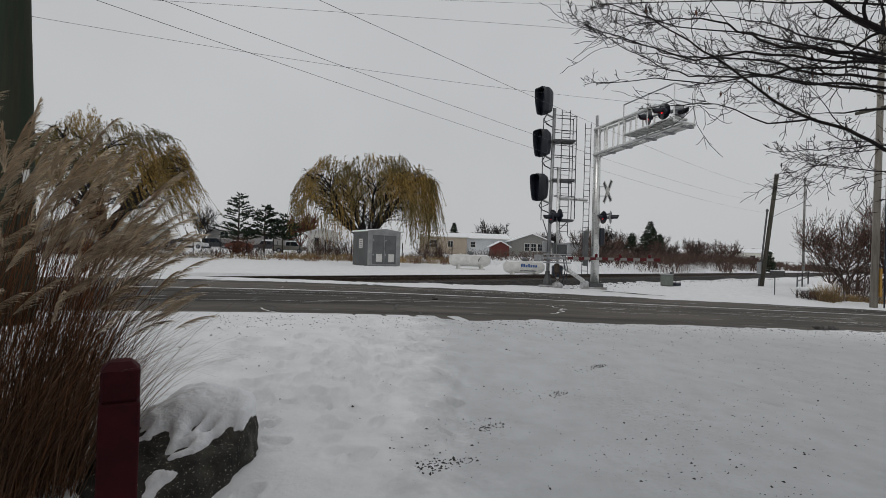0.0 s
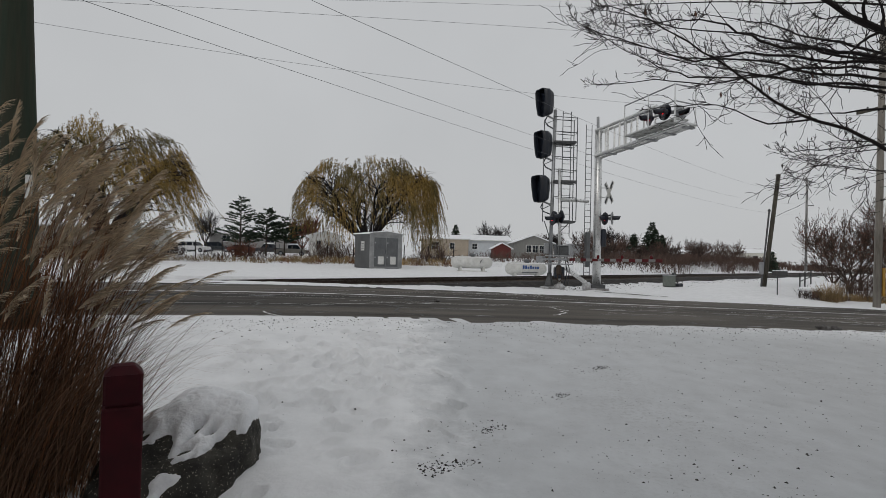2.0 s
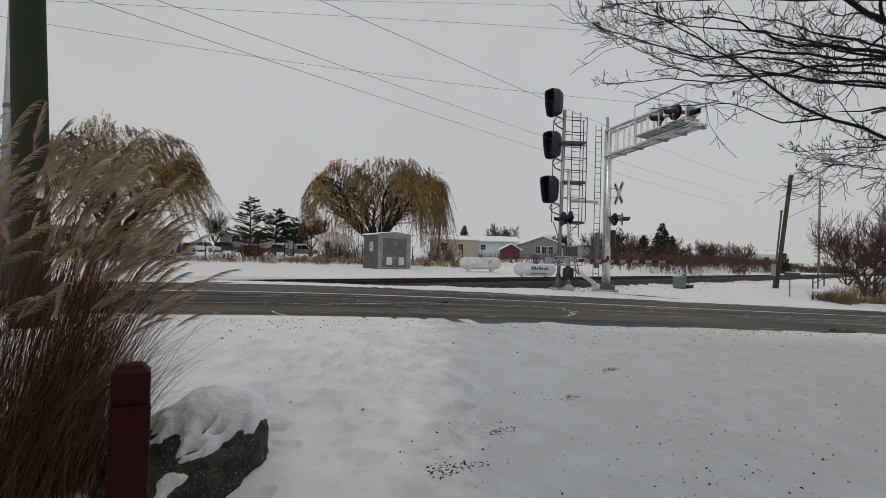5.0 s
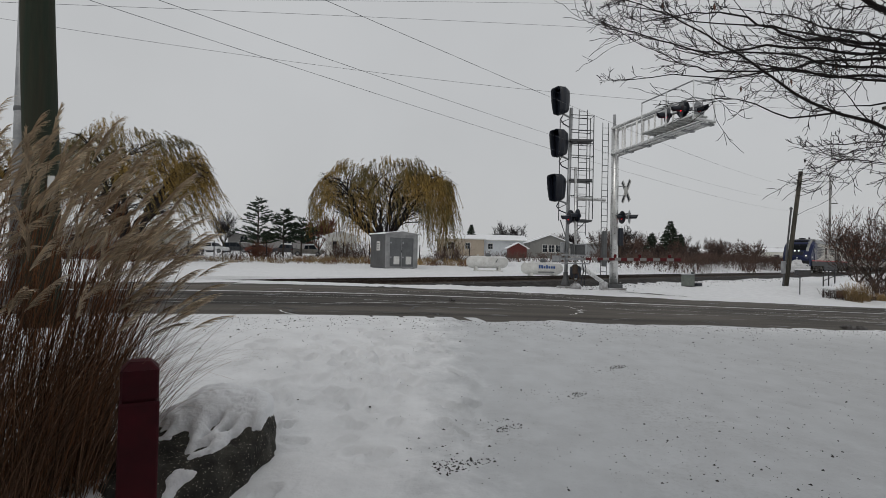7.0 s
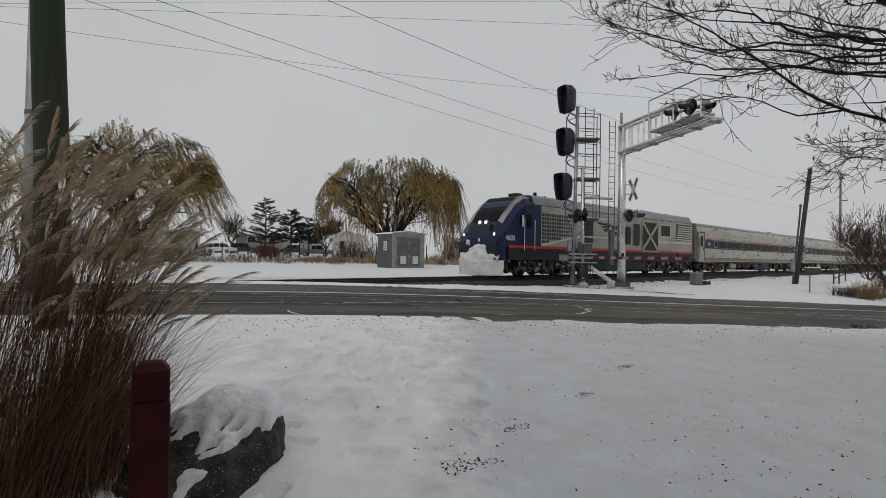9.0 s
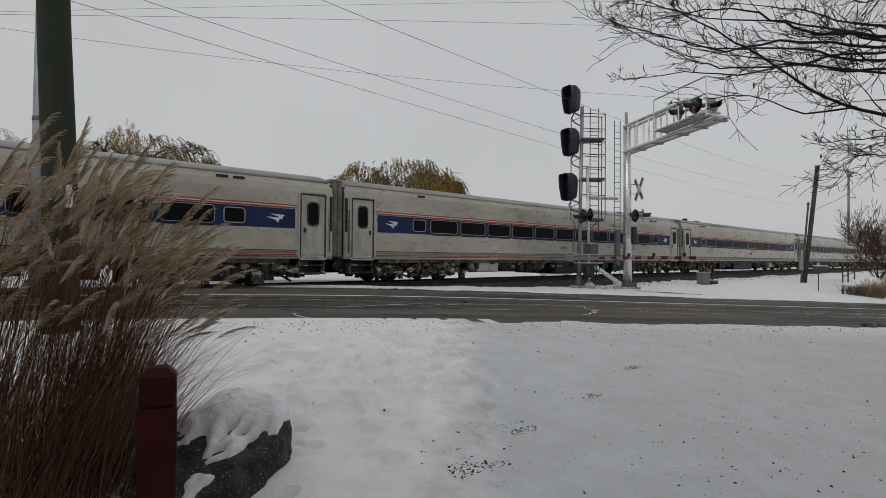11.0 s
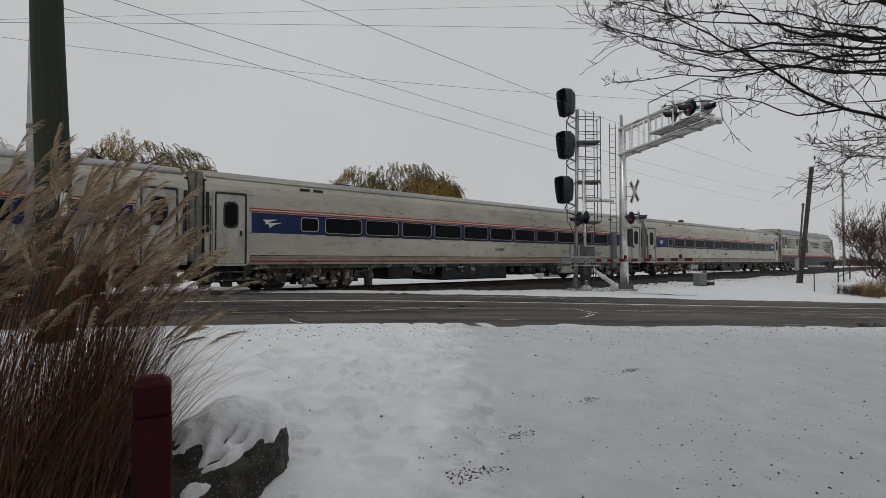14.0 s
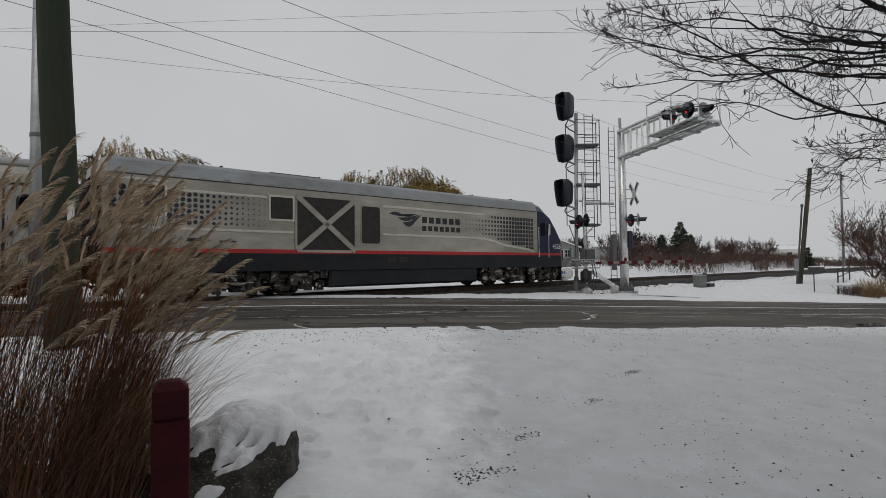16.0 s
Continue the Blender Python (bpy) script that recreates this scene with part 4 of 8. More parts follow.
LOW = lambda k: 6.28 + 0.40 * k
HIGH = lambda k: 7.50 + 0.40 * k
for out in (-0.2, 0.2):
    part("lower_chord", tube([on_arm(0, LOW(0), out), on_arm(1.0, LOW(1), out)], 0.085, 10), ALU, cn, "aluminium lower chord")
    part("upper_chord", tube([on_arm(0, HIGH(0), out), on_arm(0.70, HIGH(0.70), out)], 0.075, 10), ALU, cn, "aluminium upper chord")
    for k in (0.05, 0.16, 0.30, 0.36, 0.50, 0.62):
        part("strut", tube([on_arm(k, LOW(k), out), on_arm(k, HIGH(k), out)], 0.045, 8), ALU, cn, "bright upright strut")
for k in (0.16, 0.36, 0.62, 0.8, 0.97):
    part("cross_plate", box(-0.3, 0.3, -0.09, 0.09, -0.03, 0.03, 0.01), GALV, cn).matrix_basis = Matrix.Translation(on_arm(k, LOW(k) - 0.08)) @ pose(0, 0, 0, 0, 0, math.degrees(math.atan2(ADIR.y, ADIR.x)) + 90)
ROAD_TURN = math.degrees(math.atan2(ROAD_U[1], ROAD_U[0]))
ARM_TURN = math.degrees(math.atan2(ADIR.y, ADIR.x))
RISE = -math.degrees(math.atan2(0.40, AL))
DECK = mat("pale_grating", (0.60, 0.61, 0.60), 0.55, 0.3, col2=(0.45, 0.46, 0.45), scale=9)
deck = part("walkway", box(-AL * 0.25, AL * 0.25, -0.03, 0.03, -0.03, 0.03, 0.005), ALU, cn, "grated walkway")
deck.matrix_basis = Matrix.Translation(on_arm(0.75, LOW(0.75) + 0.16, 0.93)) @ pose(0, 0, 0, 0, 0, ARM_TURN) @ pose(0, 0, 0, 0, RISE, 0)
turn_out = -1 if (Matrix.Rotation(radians(ARM_TURN), 3, "Z") @ Vector((0, 1, 0))).dot(AOUT) > 0 else 1
part("edge_beam", box(-AL * 0.25, AL * 0.25, turn_out * 0.74 - 0.03, turn_out * 0.74 + 0.03, -0.03, 0.03, 0.005), ALU, deck)
for k in range(12):
    q = turn_out * (0.04 + k * 0.06)
    part("grating_bar", box(-AL * 0.25, AL * 0.25, q - 0.022, q + 0.022, -0.022, 0.022), DECK, deck)
for k in range(9):
    q = -AL * 0.24 + k * AL * 0.06
    part("cross_bar", box(q - 0.03, q + 0.03, min(0, turn_out * 0.74), max(0, turn_out * 0.74), -0.05, -0.023), DECK, deck)
RAIL_AT = lambda k, up: LOW(k) + 0.16 + up
for up in (0.65, 1.30):
    part("handrail", tube([on_arm(0.5, RAIL_AT(0.5, up), 0.95), on_arm(1.0, RAIL_AT(1, up), 0.95), on_arm(1.0, RAIL_AT(1, up), -0.2)], 0.03, 6), GALV, cn, "galvanised handrail")
for k, out in ((0.5, 0.95), (0.75, 0.95), (1.0, 0.95), (1.0, -0.2), (0.62, -0.2)):
    part("rail_post", tube([on_arm(k, RAIL_AT(k, -0.1), out), on_arm(k, RAIL_AT(k, 1.3), out)], 0.03, 6), ALU, cn, "handrail post")
part("end_plate", tube([on_arm(1.0, LOW(1) + 0.02, 0.95), on_arm(1.0, LOW(1) + 0.02, -0.25)], 0.05, 8), ALU, cn)
part("lamp_bar", tube([on_arm(0.58, 7.35, 0.2), on_arm(0.95, 7.35, 0.2)], 0.05, 8), GALV, cn)
for k, out in ((0.66, 0.70), (0.78, 0.55), (0.834, -0.10)):
    part("lamp_arm", tube([on_arm(k, 7.35, 0.2), on_arm(k, 7.35, out)], 0.04, 6), BLACK, cn)
for k, out, z, face, lit in ((0.71, 0.66, 7.18, 176, True), (0.82, 0.50, 7.34, 170, True), (0.79, 0.25, 7.4, 20, False), (0.88, -0.08, 7.30, -66, False)):
    flasher(cn, on_arm(k, z, out), face, lit, 1.0, DISC_GREY if face == -66 else None)
part("flasher_arm", tube([(0.0, -0.02, 3.38), (0.75, -0.1, 3.45)], 0.035, 8), BLACK, cn)
flasher(cn, (0.34, -0.1, 3.26), 192, True)
flasher(cn, (0.68, -0.14, 3.28), -30, False, 0.95, DISC_GREY)
part("bell_box", box(0.18, 0.42, -0.15, 0.15, 1.9, 2.75, 0.04), BLACK, cn)
part("side_equipment", box(-0.56, -0.36, -0.12, 0.12, 0.9, 2.6, 0.03), BOX_GREY, cn)
ladder("ladder", cn, -0.62, -0.34, 0.0, 0.5, 7.8, 0.3, 0.018)
xb = part("crossbuck", box(-0.01, 0.01, -0.61, 0.61, -0.115, 0.115, 0.004), WHITE, cn, "white crossed warning boards")
xb.matrix_basis = pose(0.50, -0.12, 4.52, 0, 0, ROAD_TURN - 4) @ pose(0, 0, 0, 55, 0, 0)
xc = part("crossbuck", box(-0.01, 0.01, -0.61, 0.61, -0.115, 0.115, 0.004), WHITE, cn, "white crossed warning boards")
xc.matrix_basis = pose(0.516, -0.12, 4.52, 0, 0, ROAD_TURN - 4) @ pose(0, 0, 0, -55, 0, 0)
for side in (xb, xc):
    for dy in (-0.4, 0.4):
        part("letter_bar", box(-0.015, 0.015, dy - 0.18, dy + 0.18, -0.05, 0.05), BLACK, side)
for z in (4.3, 4.75):
    part("sign_bracket", tube([(0.1, 0, z), (0.5, -0.1, z)], 0.02, 6), GALV, cn)

# small trackside cabinet
cab2 = thing("trackside_cabinet", pose(14.7, 30.0, gz(14.7, 30.0) - 0.12, 0, 0, 30), "small grey-green trackside cabinet in snow", "cabinet")
part("body", box(-0.32, 0.32, -0.22, 0.22, 0.15, 0.80, 0.03), mat("grey_green_paint", (0.17, 0.19, 0.17), 0.6), cab2)
part("lid", box(-0.35, 0.35, -0.25, 0.25, 0.79, 0.84, 0.02), GALV, cab2)
part("post", box(0.36, 0.52, -0.08, 0.08, 0.0, 0.98, 0.02), BOX_GREY, cab2)
part("cable_box", box(0.62, 1.15, -0.18, 0.18, 0.02, 0.34, 0.05), BLACK, cab2, "low dark cable box")
part("foot", box(-0.4, 0.4, -0.25, 0.25, 0.0, 0.16, 0.02), BALLAST, cab2)


# ---- trees and brush ----
def stem(vts, fcs, pts, radii, seg=4):
    """Adds a tapered bar through the points to vertex and face lists."""
    base = len(vts)
    for i, p in enumerate(pts):
        d = pts[min(i + 1, len(pts) - 1)] - pts[max(i - 1, 0)]
        a = d.cross(Vector((0.31, 0.17, 0.93))).normalized()
        b_ = d.cross(a).normalized()
        for k in range(seg):
            w = 2 * math.pi * k / seg
            vts.append(tuple(p + radii[i] * (math.cos(w) * a + math.sin(w) * b_)))
        if i:
            for k in range(seg):
                j0, j1 = base + (i - 1) * seg, base + i * seg
                fcs.append((j0 + k, j0 + (k + 1) % seg, j1 + (k + 1) % seg, j1 + k))


def grow(vts, fcs, rng, start, way, length, radius, depth, wild=0.35, up=0.06, kids=(3, 5), rmin=0.004, taper=0.35, seg=4, tips=None):
    """A limb that forks into finer limbs."""
    n = 6 if depth > 1 else 5
    pts, d, p = [start], way.normalized(), start
    for i in range(n - 1):
        d = (d + Vector((rng.uniform(-1, 1), rng.uniform(-1, 1), rng.uniform(-1, 1))) * wild * 0.5 + Vector((0, 0, up))).normalized()
        p = p + d * length / (n - 1)
        pts.append(p)
    rad = [max(rmin, radius * (1 - (1 - taper) * i / (n - 1))) for i in range(n)]
    stem(vts, fcs, pts, rad, seg if radius > 0.012 else 3)
    if depth == 0:
        if tips is not None:
            tips.append((pts[-1], d))
        return
    for _ in range(rng.randint(*kids)):
        t = rng.uniform(0.3, 1.0)
        i = min(int(t * (n - 1)), n - 2)
        q = pts[i].lerp(pts[i + 1], t * (n - 1) - i)
        along = (pts[i + 1] - pts[i]).normalized()
        side = Vector((rng.uniform(-1, 1), rng.uniform(-1, 1), rng.uniform(-0.7, 0.9)))
        side = (side - along * side.dot(along)).normalized()
        a = rng.uniform(0.45, 0.95)
        grow(vts, fcs, rng, q, along * math.cos(a) + side * math.sin(a), length * rng.uniform(0.45, 0.7), rad[i] * 0.62, depth - 1, wild, up, kids, rmin, taper, seg, tips)
    grow(vts, fcs, rng, pts[-1], d, length * 0.6, rad[-1], depth - 1, wild, up, kids, rmin, taper, seg, tips)


def bare_tree(name, at, height, seed, label, material=TWIG, spread=0.5, depth=4, trunk=0.06, rmin=0.012, limbs=6, clear=0.18, leafy=0):
    rng = random.Random(seed)
    t = thing(name, at, label, "tree")
    v, f = [], []
    top = Vector((0, 0, height * clear))
    stem(v, f, [Vector((0, 0, -0.4)), Vector((0.02, 0, height * clear * 0.5)), top], [height * trunk * 0.5, height * trunk * 0.36, height * trunk * 0.3], 8)
    raw("trunk", v, f, BARK, t)
    v, f = [], []
    for k in range(limbs):
        a = 6.28 * k / limbs + rng.uniform(-0.4, 0.4)
        way = Vector((math.cos(a) * spread, math.sin(a) * spread, rng.uniform(0.6, 1.2)))
        grow(v, f, rng, top * rng.uniform(0.7, 1.0), way, height * rng.uniform(0.32, 0.42), height * trunk * 0.17, depth, rmin=rmin, up=0.1)
    crown = raw("crown", v, f, material, t)
    if leafy:
        lv, lf = [], []
        for _ in range(leafy):
            p, s = Vector(v[rng.randrange(len(v))]), rng.uniform(0.03, 0.06)
            if p.z < height * 0.3:
                continue
            a, b_ = Vector((rng.uniform(-1, 1), rng.uniform(-1, 1), rng.uniform(-1, 1))).normalized() * s, Vector((rng.uniform(-1, 1), rng.uniform(-1, 1), rng.uniform(-1, 1))).normalized() * s
            k = len(lv)
            lv.extend((tuple(p), tuple(p + a), tuple(p + a + b_), tuple(p + b_)))
            lf.append((k, k + 1, k + 2, k + 3))
        tagged(raw("dead_leaves", lv, lf, RUSSET, t), "last withered brown leaves")
    return t


def willow(at, width, height, seed, wind=0.0, strands=2800, gap=-0.12, full=0.0):
    """A weeping willow: forked trunk, a net of arching dark limbs and curtains of narrow yellowing leaves. full: how far the
    downwind side keeps its height and hangs to the ground."""
    rng = random.Random(seed)
    t = thing("willow_tree", at, "weeping willow with thinning olive and yellow leaves", "tree", "weeping willows")
    v, f = [], []
    stem(v, f, [Vector((0, 0, -0.5)), Vector((0.05, 0, 0.9)), Vector((0.1, 0, 1.9))], [0.75, 0.52, 0.48], 10)
    raw("trunk", v, f, BARK, t)
    v, f = [], []
    R = width / 2

    def dome(a, rr):
        return height * (1 - (0.36 - full * max(0.0, math.cos(a))) * rr ** 5) * (1 + 0.05 * math.sin(3 * a + seed) + 0.04 * math.sin(7 * a))
    for k in range(11):
        a = 6.28 * k / 11 + rng.uniform(-0.3, 0.3)
        reach, topz = R * rng.uniform(0.4, 0.85), height * rng.uniform(0.62, 0.86)
        mid = Vector((math.cos(a) * reach * 0.5, math.sin(a) * reach * 0.5, topz * 0.58))
        end = Vector((math.cos(a) * reach, math.sin(a) * reach, topz))
        base = Vector((0.1, 0, 1.7))
        pts = [base, base.lerp(mid, 0.5) + Vector((rng.uniform(-0.4, 0.4), rng.uniform(-0.4, 0.4), 0.1)), mid, mid.lerp(end, 0.55) + Vector((rng.uniform(-0.3, 0.3), 0, 0.35)), end]
        stem(v, f, pts, [0.30, 0.24, 0.18, 0.12, 0.05], 6)
        for j in range(15):
            u = rng.uniform(0.3, 1.0)
            i = min(int(u * 4), 3)
            q = pts[i].lerp(pts[i + 1], u * 4 - i)
            b_ = a + rng.uniform(-1.4, 1.4)
            L = R * rng.uniform(0.22, 0.5)
            e = q + Vector((math.cos(b_) * L, math.sin(b_) * L, L * rng.uniform(0.1, 0.95)))
            rr = math.hypot(e.x, e.y) / R
            e.z = min(e.z, dome(b_, min(rr, 1)) * 0.95)
            if rr > 0.95:
                e.x, e.y = e.x / rr * 0.95, e.y / rr * 0.95
            m = q.lerp(e, 0.5) + Vector((rng.uniform(-0.2, 0.2), rng.uniform(-0.2, 0.2), 0.25))
            stem(v, f, [q, m, e], [0.075, 0.05, 0.025], 4)
            for _ in range(4):
                w = rng.uniform(0.2, 1.0)
                s0 = m.lerp(e, w)
                c_ = b_ + rng.uniform(-1.2, 1.2)
                L2 = rng.uniform(0.5, 1.5)
                e2 = s0 + Vector((math.cos(c_) * L2, math.sin(c_) * L2, rng.uniform(-0.3, 0.7) * L2))
                stem(v, f, [s0, s0.lerp(e2, 0.5) + Vector((0, 0, 0.15)), e2 - Vector((0, 0, 0.2))], [0.03, 0.02, 0.01], 3)
    raw("limb_framework", v, f, TWIG, t)
    lv, lf = [], []
    for k in range(strands):
        a, rr = rng.uniform(0, 6.28), math.sqrt(rng.random())
        depth_in = rng.random() ** 1.7 * height * 0.36
        lump = 0.7 * noise.noise(Vector((math.cos(a) * rr * 4, math.sin(a) * rr * 4, seed)))
        p = Vector((math.cos(a) * rr * R * 0.96, math.sin(a) * rr * R * 0.96, dome(a, rr) - depth_in + lump))
        if noise.noise(p * 0.5 + Vector((seed, 0, 0))) + 0.4 * noise.noise(p * 1.4) < gap:
            continue
        away = Vector((p.x, p.y, 0.01)).normalized()
        down = max(0.0, rr - 0.62) / 0.38 * height * (0.17 + (0.14 + full * 1.6) * max(0.0, math.cos(a)) + 0.10 * math.sin(5 * a + seed))
        L = min(rng.uniform(0.3, 1.0) + rng.random() ** 1.3 * down, p.z - rng.uniform(0.3, 1.8))
        if L < 0.4:
            continue
        n = max(3, int(L / 0.30))
        prev, drift = p, Vector((rng.uniform(-0.3, 0.3), rng.uniform(-0.3, 0.3), 0))
        for i in range(1, n + 1):
            w = i / n
            c = p + away * (0.55 * w * (1.2 - 0.6 * w)) + drift * L * w + Vector((wind * L * w * w, 0, 0.35 * w * (1 - w) - L * w ** 1.2))
            # the thin twig that carries the leaves
            sd = (c - prev).cross(Vector((0.2, 1, 0.1))).normalized() * 0.009
            k0 = len(lv)
            lv.extend((tuple(prev - sd), tuple(prev + sd), tuple(c + sd), tuple(c - sd)))
            lf.append((k0, k0 + 1, k0 + 2, k0 + 3))
            for _ in range(4):
                d = (c - prev).normalized() * rng.uniform(0.14, 0.30) + Vector((rng.uniform(-1, 1) + wind, rng.uniform(-1, 1), rng.uniform(-0.6, 0.3))) * 0.10
                o = prev.lerp(c, rng.random()) + Vector((rng.uniform(-1, 1), rng.uniform(-1, 1), rng.uniform(-1, 1))) * 0.06
                g = d.cross(Vector((rng.uniform(-1, 1), rng.uniform(-1, 1), 0.2))).normalized() * rng.uniform(0.014, 0.028)
                k0 = len(lv)
                lv.extend((tuple(o), tuple(o + d * 0.5 + g), tuple(o + d), tuple(o + d * 0.5 - g)))
                lf.append((k0, k0 + 1, k0 + 2, k0 + 3))
            prev = c
    tagged(raw("crown", lv, lf, WILLOW_LEAF, t), "hanging strands of olive-yellow leaves")
    return t


willow(pose(-5.6, 58, gz(-5.4, 58) - 0.1), 16.0, 10.7, 11, 0.05, 5600, -0.10, 0.26)
willow(pose(-27.6, 48, gz(-28, 48) - 0.1), 14.4, 11.5, 12, 0.30, 5000, -0.08, 0.05)
willow(pose(-51.5, 55, gz(-51, 55) - 0.1), 15.0, 13.6, 13, 0.16, 2400, -0.2, 0.05)


def conifer(name, at, height, width, seed, label, gaps=0.0, clear=0.08):
    """A conifer: straight trunk and tiers of drooping boughs of short needles."""
    rng = random.Random(seed)
    t = thing(name, at, label, "tree", "conifers")
    v, f = [], []
    stem(v, f, [Vector((0, 0, -0.3)), Vector((0, 0, height * 0.5)), Vector((0, 0, height * 0.98))], [height * 0.022, height * 0.014, 0.02], 6)
    raw("trunk", v, f, BARK, t)
    lv, lf, bv, bf = [], [], [], []
    tiers = int(height / 0.34)
    for i in range(tiers):
        z = height * (clear + (1 - clear) * i / tiers)
        rad = width / 2 * (1 - (i / tiers)) ** (0.85 if not gaps else 0.6) * rng.uniform(0.75, 1.1) + 0.1
        for k in range(9 if gaps > 0.3 else 17):
            if rng.random() < gaps:
                continue
            a = rng.uniform(0, 6.28)
            L = rad * rng.uniform(0.7, 1.1)
            root = Vector((0, 0, z))
            tip = root + Vector((math.cos(a) * L, math.sin(a) * L, L * (0.25 if gaps else -0.12) + rng.uniform(-0.1, 0.15)))
            stem(bv, bf, [root, tip], [0.025, 0.008], 3)
            m = max(8, int(L * 26))
            for j in range(m):
                c = root.lerp(tip, 0.2 + 0.8 * rng.random())
                d = ((tip - root).normalized() + Vector((rng.uniform(-1, 1), rng.uniform(-1, 1), rng.uniform(-0.7, 0.7)))).normalized() * rng.uniform(0.16, 0.34)
                s = d.cross(Vector((rng.uniform(-1, 1), rng.uniform(-1, 1), rng.uniform(-1, 1)))).normalized() * rng.uniform(0.04, 0.09)
                q = len(lv)
                lv.extend((tuple(c - s), tuple(c + s), tuple(c + d + s * 0.3), tuple(c + d - s * 0.3)))
                lf.append((q, q + 1, q + 2, q + 3))
    raw("boughs", bv, bf, BARK, t)
    raw("needles", lv, lf, CONIFER, t)
    return t


conifer("pine_tree", pose(-23.2, 70, gz(-23, 70)), 7.8, 6.4, 21, "open-limbed green pine behind the snowy verge", 0.62, 0.2)
conifer("pine_tree", pose(-20.4, 72, gz(-20, 72)), 6.4, 6.4, 22, "dense dark green pine behind the snowy verge", 0.42, 0.3)
conifer("pine_tree", pose(-18.2, 73, gz(-18, 73)), 5.4, 6.0, 23, "dense dark green pine behind the snowy verge", 0.42, 0.32)
conifer("fir_tree", pose(43.2, 95, gz(43, 95)), 7.4, 6.2, 24, "dark pointed fir above brown brush")
conifer("fir_tree", pose(40.6, 97, gz(40, 97)), 5.2, 4.4, 25, "dark pointed fir above brown brush")
conifer("fir_tree", pose(47.6, 100, gz(47, 100)), 5.2, 2.6, 26, "slim dark fir above brown brush")
conifer("fir_tree", pose(8.7, 120, gz(8, 120)), 7.0, 4.6, 27, "dark fir behind a tan mobile home")
for x_far, seed_far in ((103.4, 28), (107.6, 29)):
    bare_tree("bare_tree", pose(x_far, 158, gz(x_far, 158)), 6.0, seed_far, "dense brown rounded tree behind a far house", SHRUB, depth=3, rmin=0.07, spread=0.9, limbs=14)
conifer("evergreen_bush", pose(52.1, 75, gz(52.1, 75)), 3.4, 2.8, 28, "small dark green bush beside the track", 0.0, 0.0)
bare_tree("bare_tree", pose(-38.0, 96, gz(-38, 96)), 7.6, 31, "leafless rounded tree by parked cars", depth=3, rmin=0.016, limbs=10, spread=0.6)
bare_tree("bare_tree", pose(17.0, 118, gz(17, 118)), 8.5, 32, "leafless spreading tree behind white mobile home", depth=3, rmin=0.025, spread=0.8, limbs=9)
bare_tree("bare_tree", pose(36.5, 100, gz(36, 100)), 6.6, 33, "leafless pale tree in brown brush", depth=3, rmin=0.02, limbs=8)
bare_tree("bare_tree", pose(26.5, 102, gz(26, 102)), 5.5, 34, "leafless tree behind grey mobile home", depth=3, rmin=0.02, limbs=7)
bare_tree("russet_tree", pose(-16.6, 77, gz(-16, 77)), 6.3, 35, "russet-leaved small tree beside dark pines", RUSSET, depth=3, rmin=0.04, spread=0.8, limbs=9)
bare_tree("bare_tree", pose(56.0, 92, gz(56, 92)), 5.6, 36, "leafless reddish spreading tree in brush", SHRUB, depth=3, rmin=0.015, spread=1.3, limbs=13, clear=0.06)
bare_tree("bare_tree", pose(51.0, 93, gz(51, 93)), 5.4, 37, "leafless reddish spreading tree in brush", SHRUB, depth=3, rmin=0.015, spread=1.3, limbs=13, clear=0.06)


def brush(name, spots, height, count, seed, material, label, thin=0.012):
    """Twiggy undergrowth over (x, y, reach) spots, as one mass."""
    rng = random.Random(seed)
    vts, fcs = [], []
    for x, y, reach in spots:
        for _ in range(count):
            a, r = rng.uniform(0, 6.28), reach * math.sqrt(rng.random())
            px, py = x + r * math.cos(a), y + r * math.sin(a)
            h = height * rng.uniform(0.45, 1.1)
            p = Vector((px, py, gz(px, py) - 0.05))
            lean = Vector((rng.uniform(-0.5, 0.5), rng.uniform(-0.5, 0.5), 1)).normalized()
            pts = [p, p + lean * h * 0.5, p + lean * h + Vector((rng.uniform(-0.25, 0.25), rng.uniform(-0.2, 0.2), 0)) * h]
            stem(vts, fcs, pts, [thin * 1.5, thin, thin * 0.5], 3)
            for _ in range(3):
                u = rng.uniform(0.3, 0.9)
                q = pts[0].lerp(pts[2], u)
                e = q + Vector((rng.uniform(-0.5, 0.5), rng.uniform(-0.5, 0.5), rng.uniform(0.1, 0.6))) * h * 0.55
                stem(vts, fcs, [q, e], [thin * 0.8, thin * 0.4], 3)
    ob = raw(name, vts, fcs, material)
    return tagged(ob, label, "brush", kind="stuff")


GOLDEN = mat("golden_weed", (0.36, 0.25, 0.12), 0.85, col2=(0.16, 0.11, 0.06), scale=0.8, island=0.6)
THICKET = mat("grey_brown_twig", (0.085, 0.060, 0.050), 0.9, col2=(0.042, 0.032, 0.028), scale=2, island=0.4)
rb = random.Random(77)
def along_track(s, n):
    p = TRACK_O + s * TRACK_D + n * TRACK_N
    return float(p[0]), float(p[1])


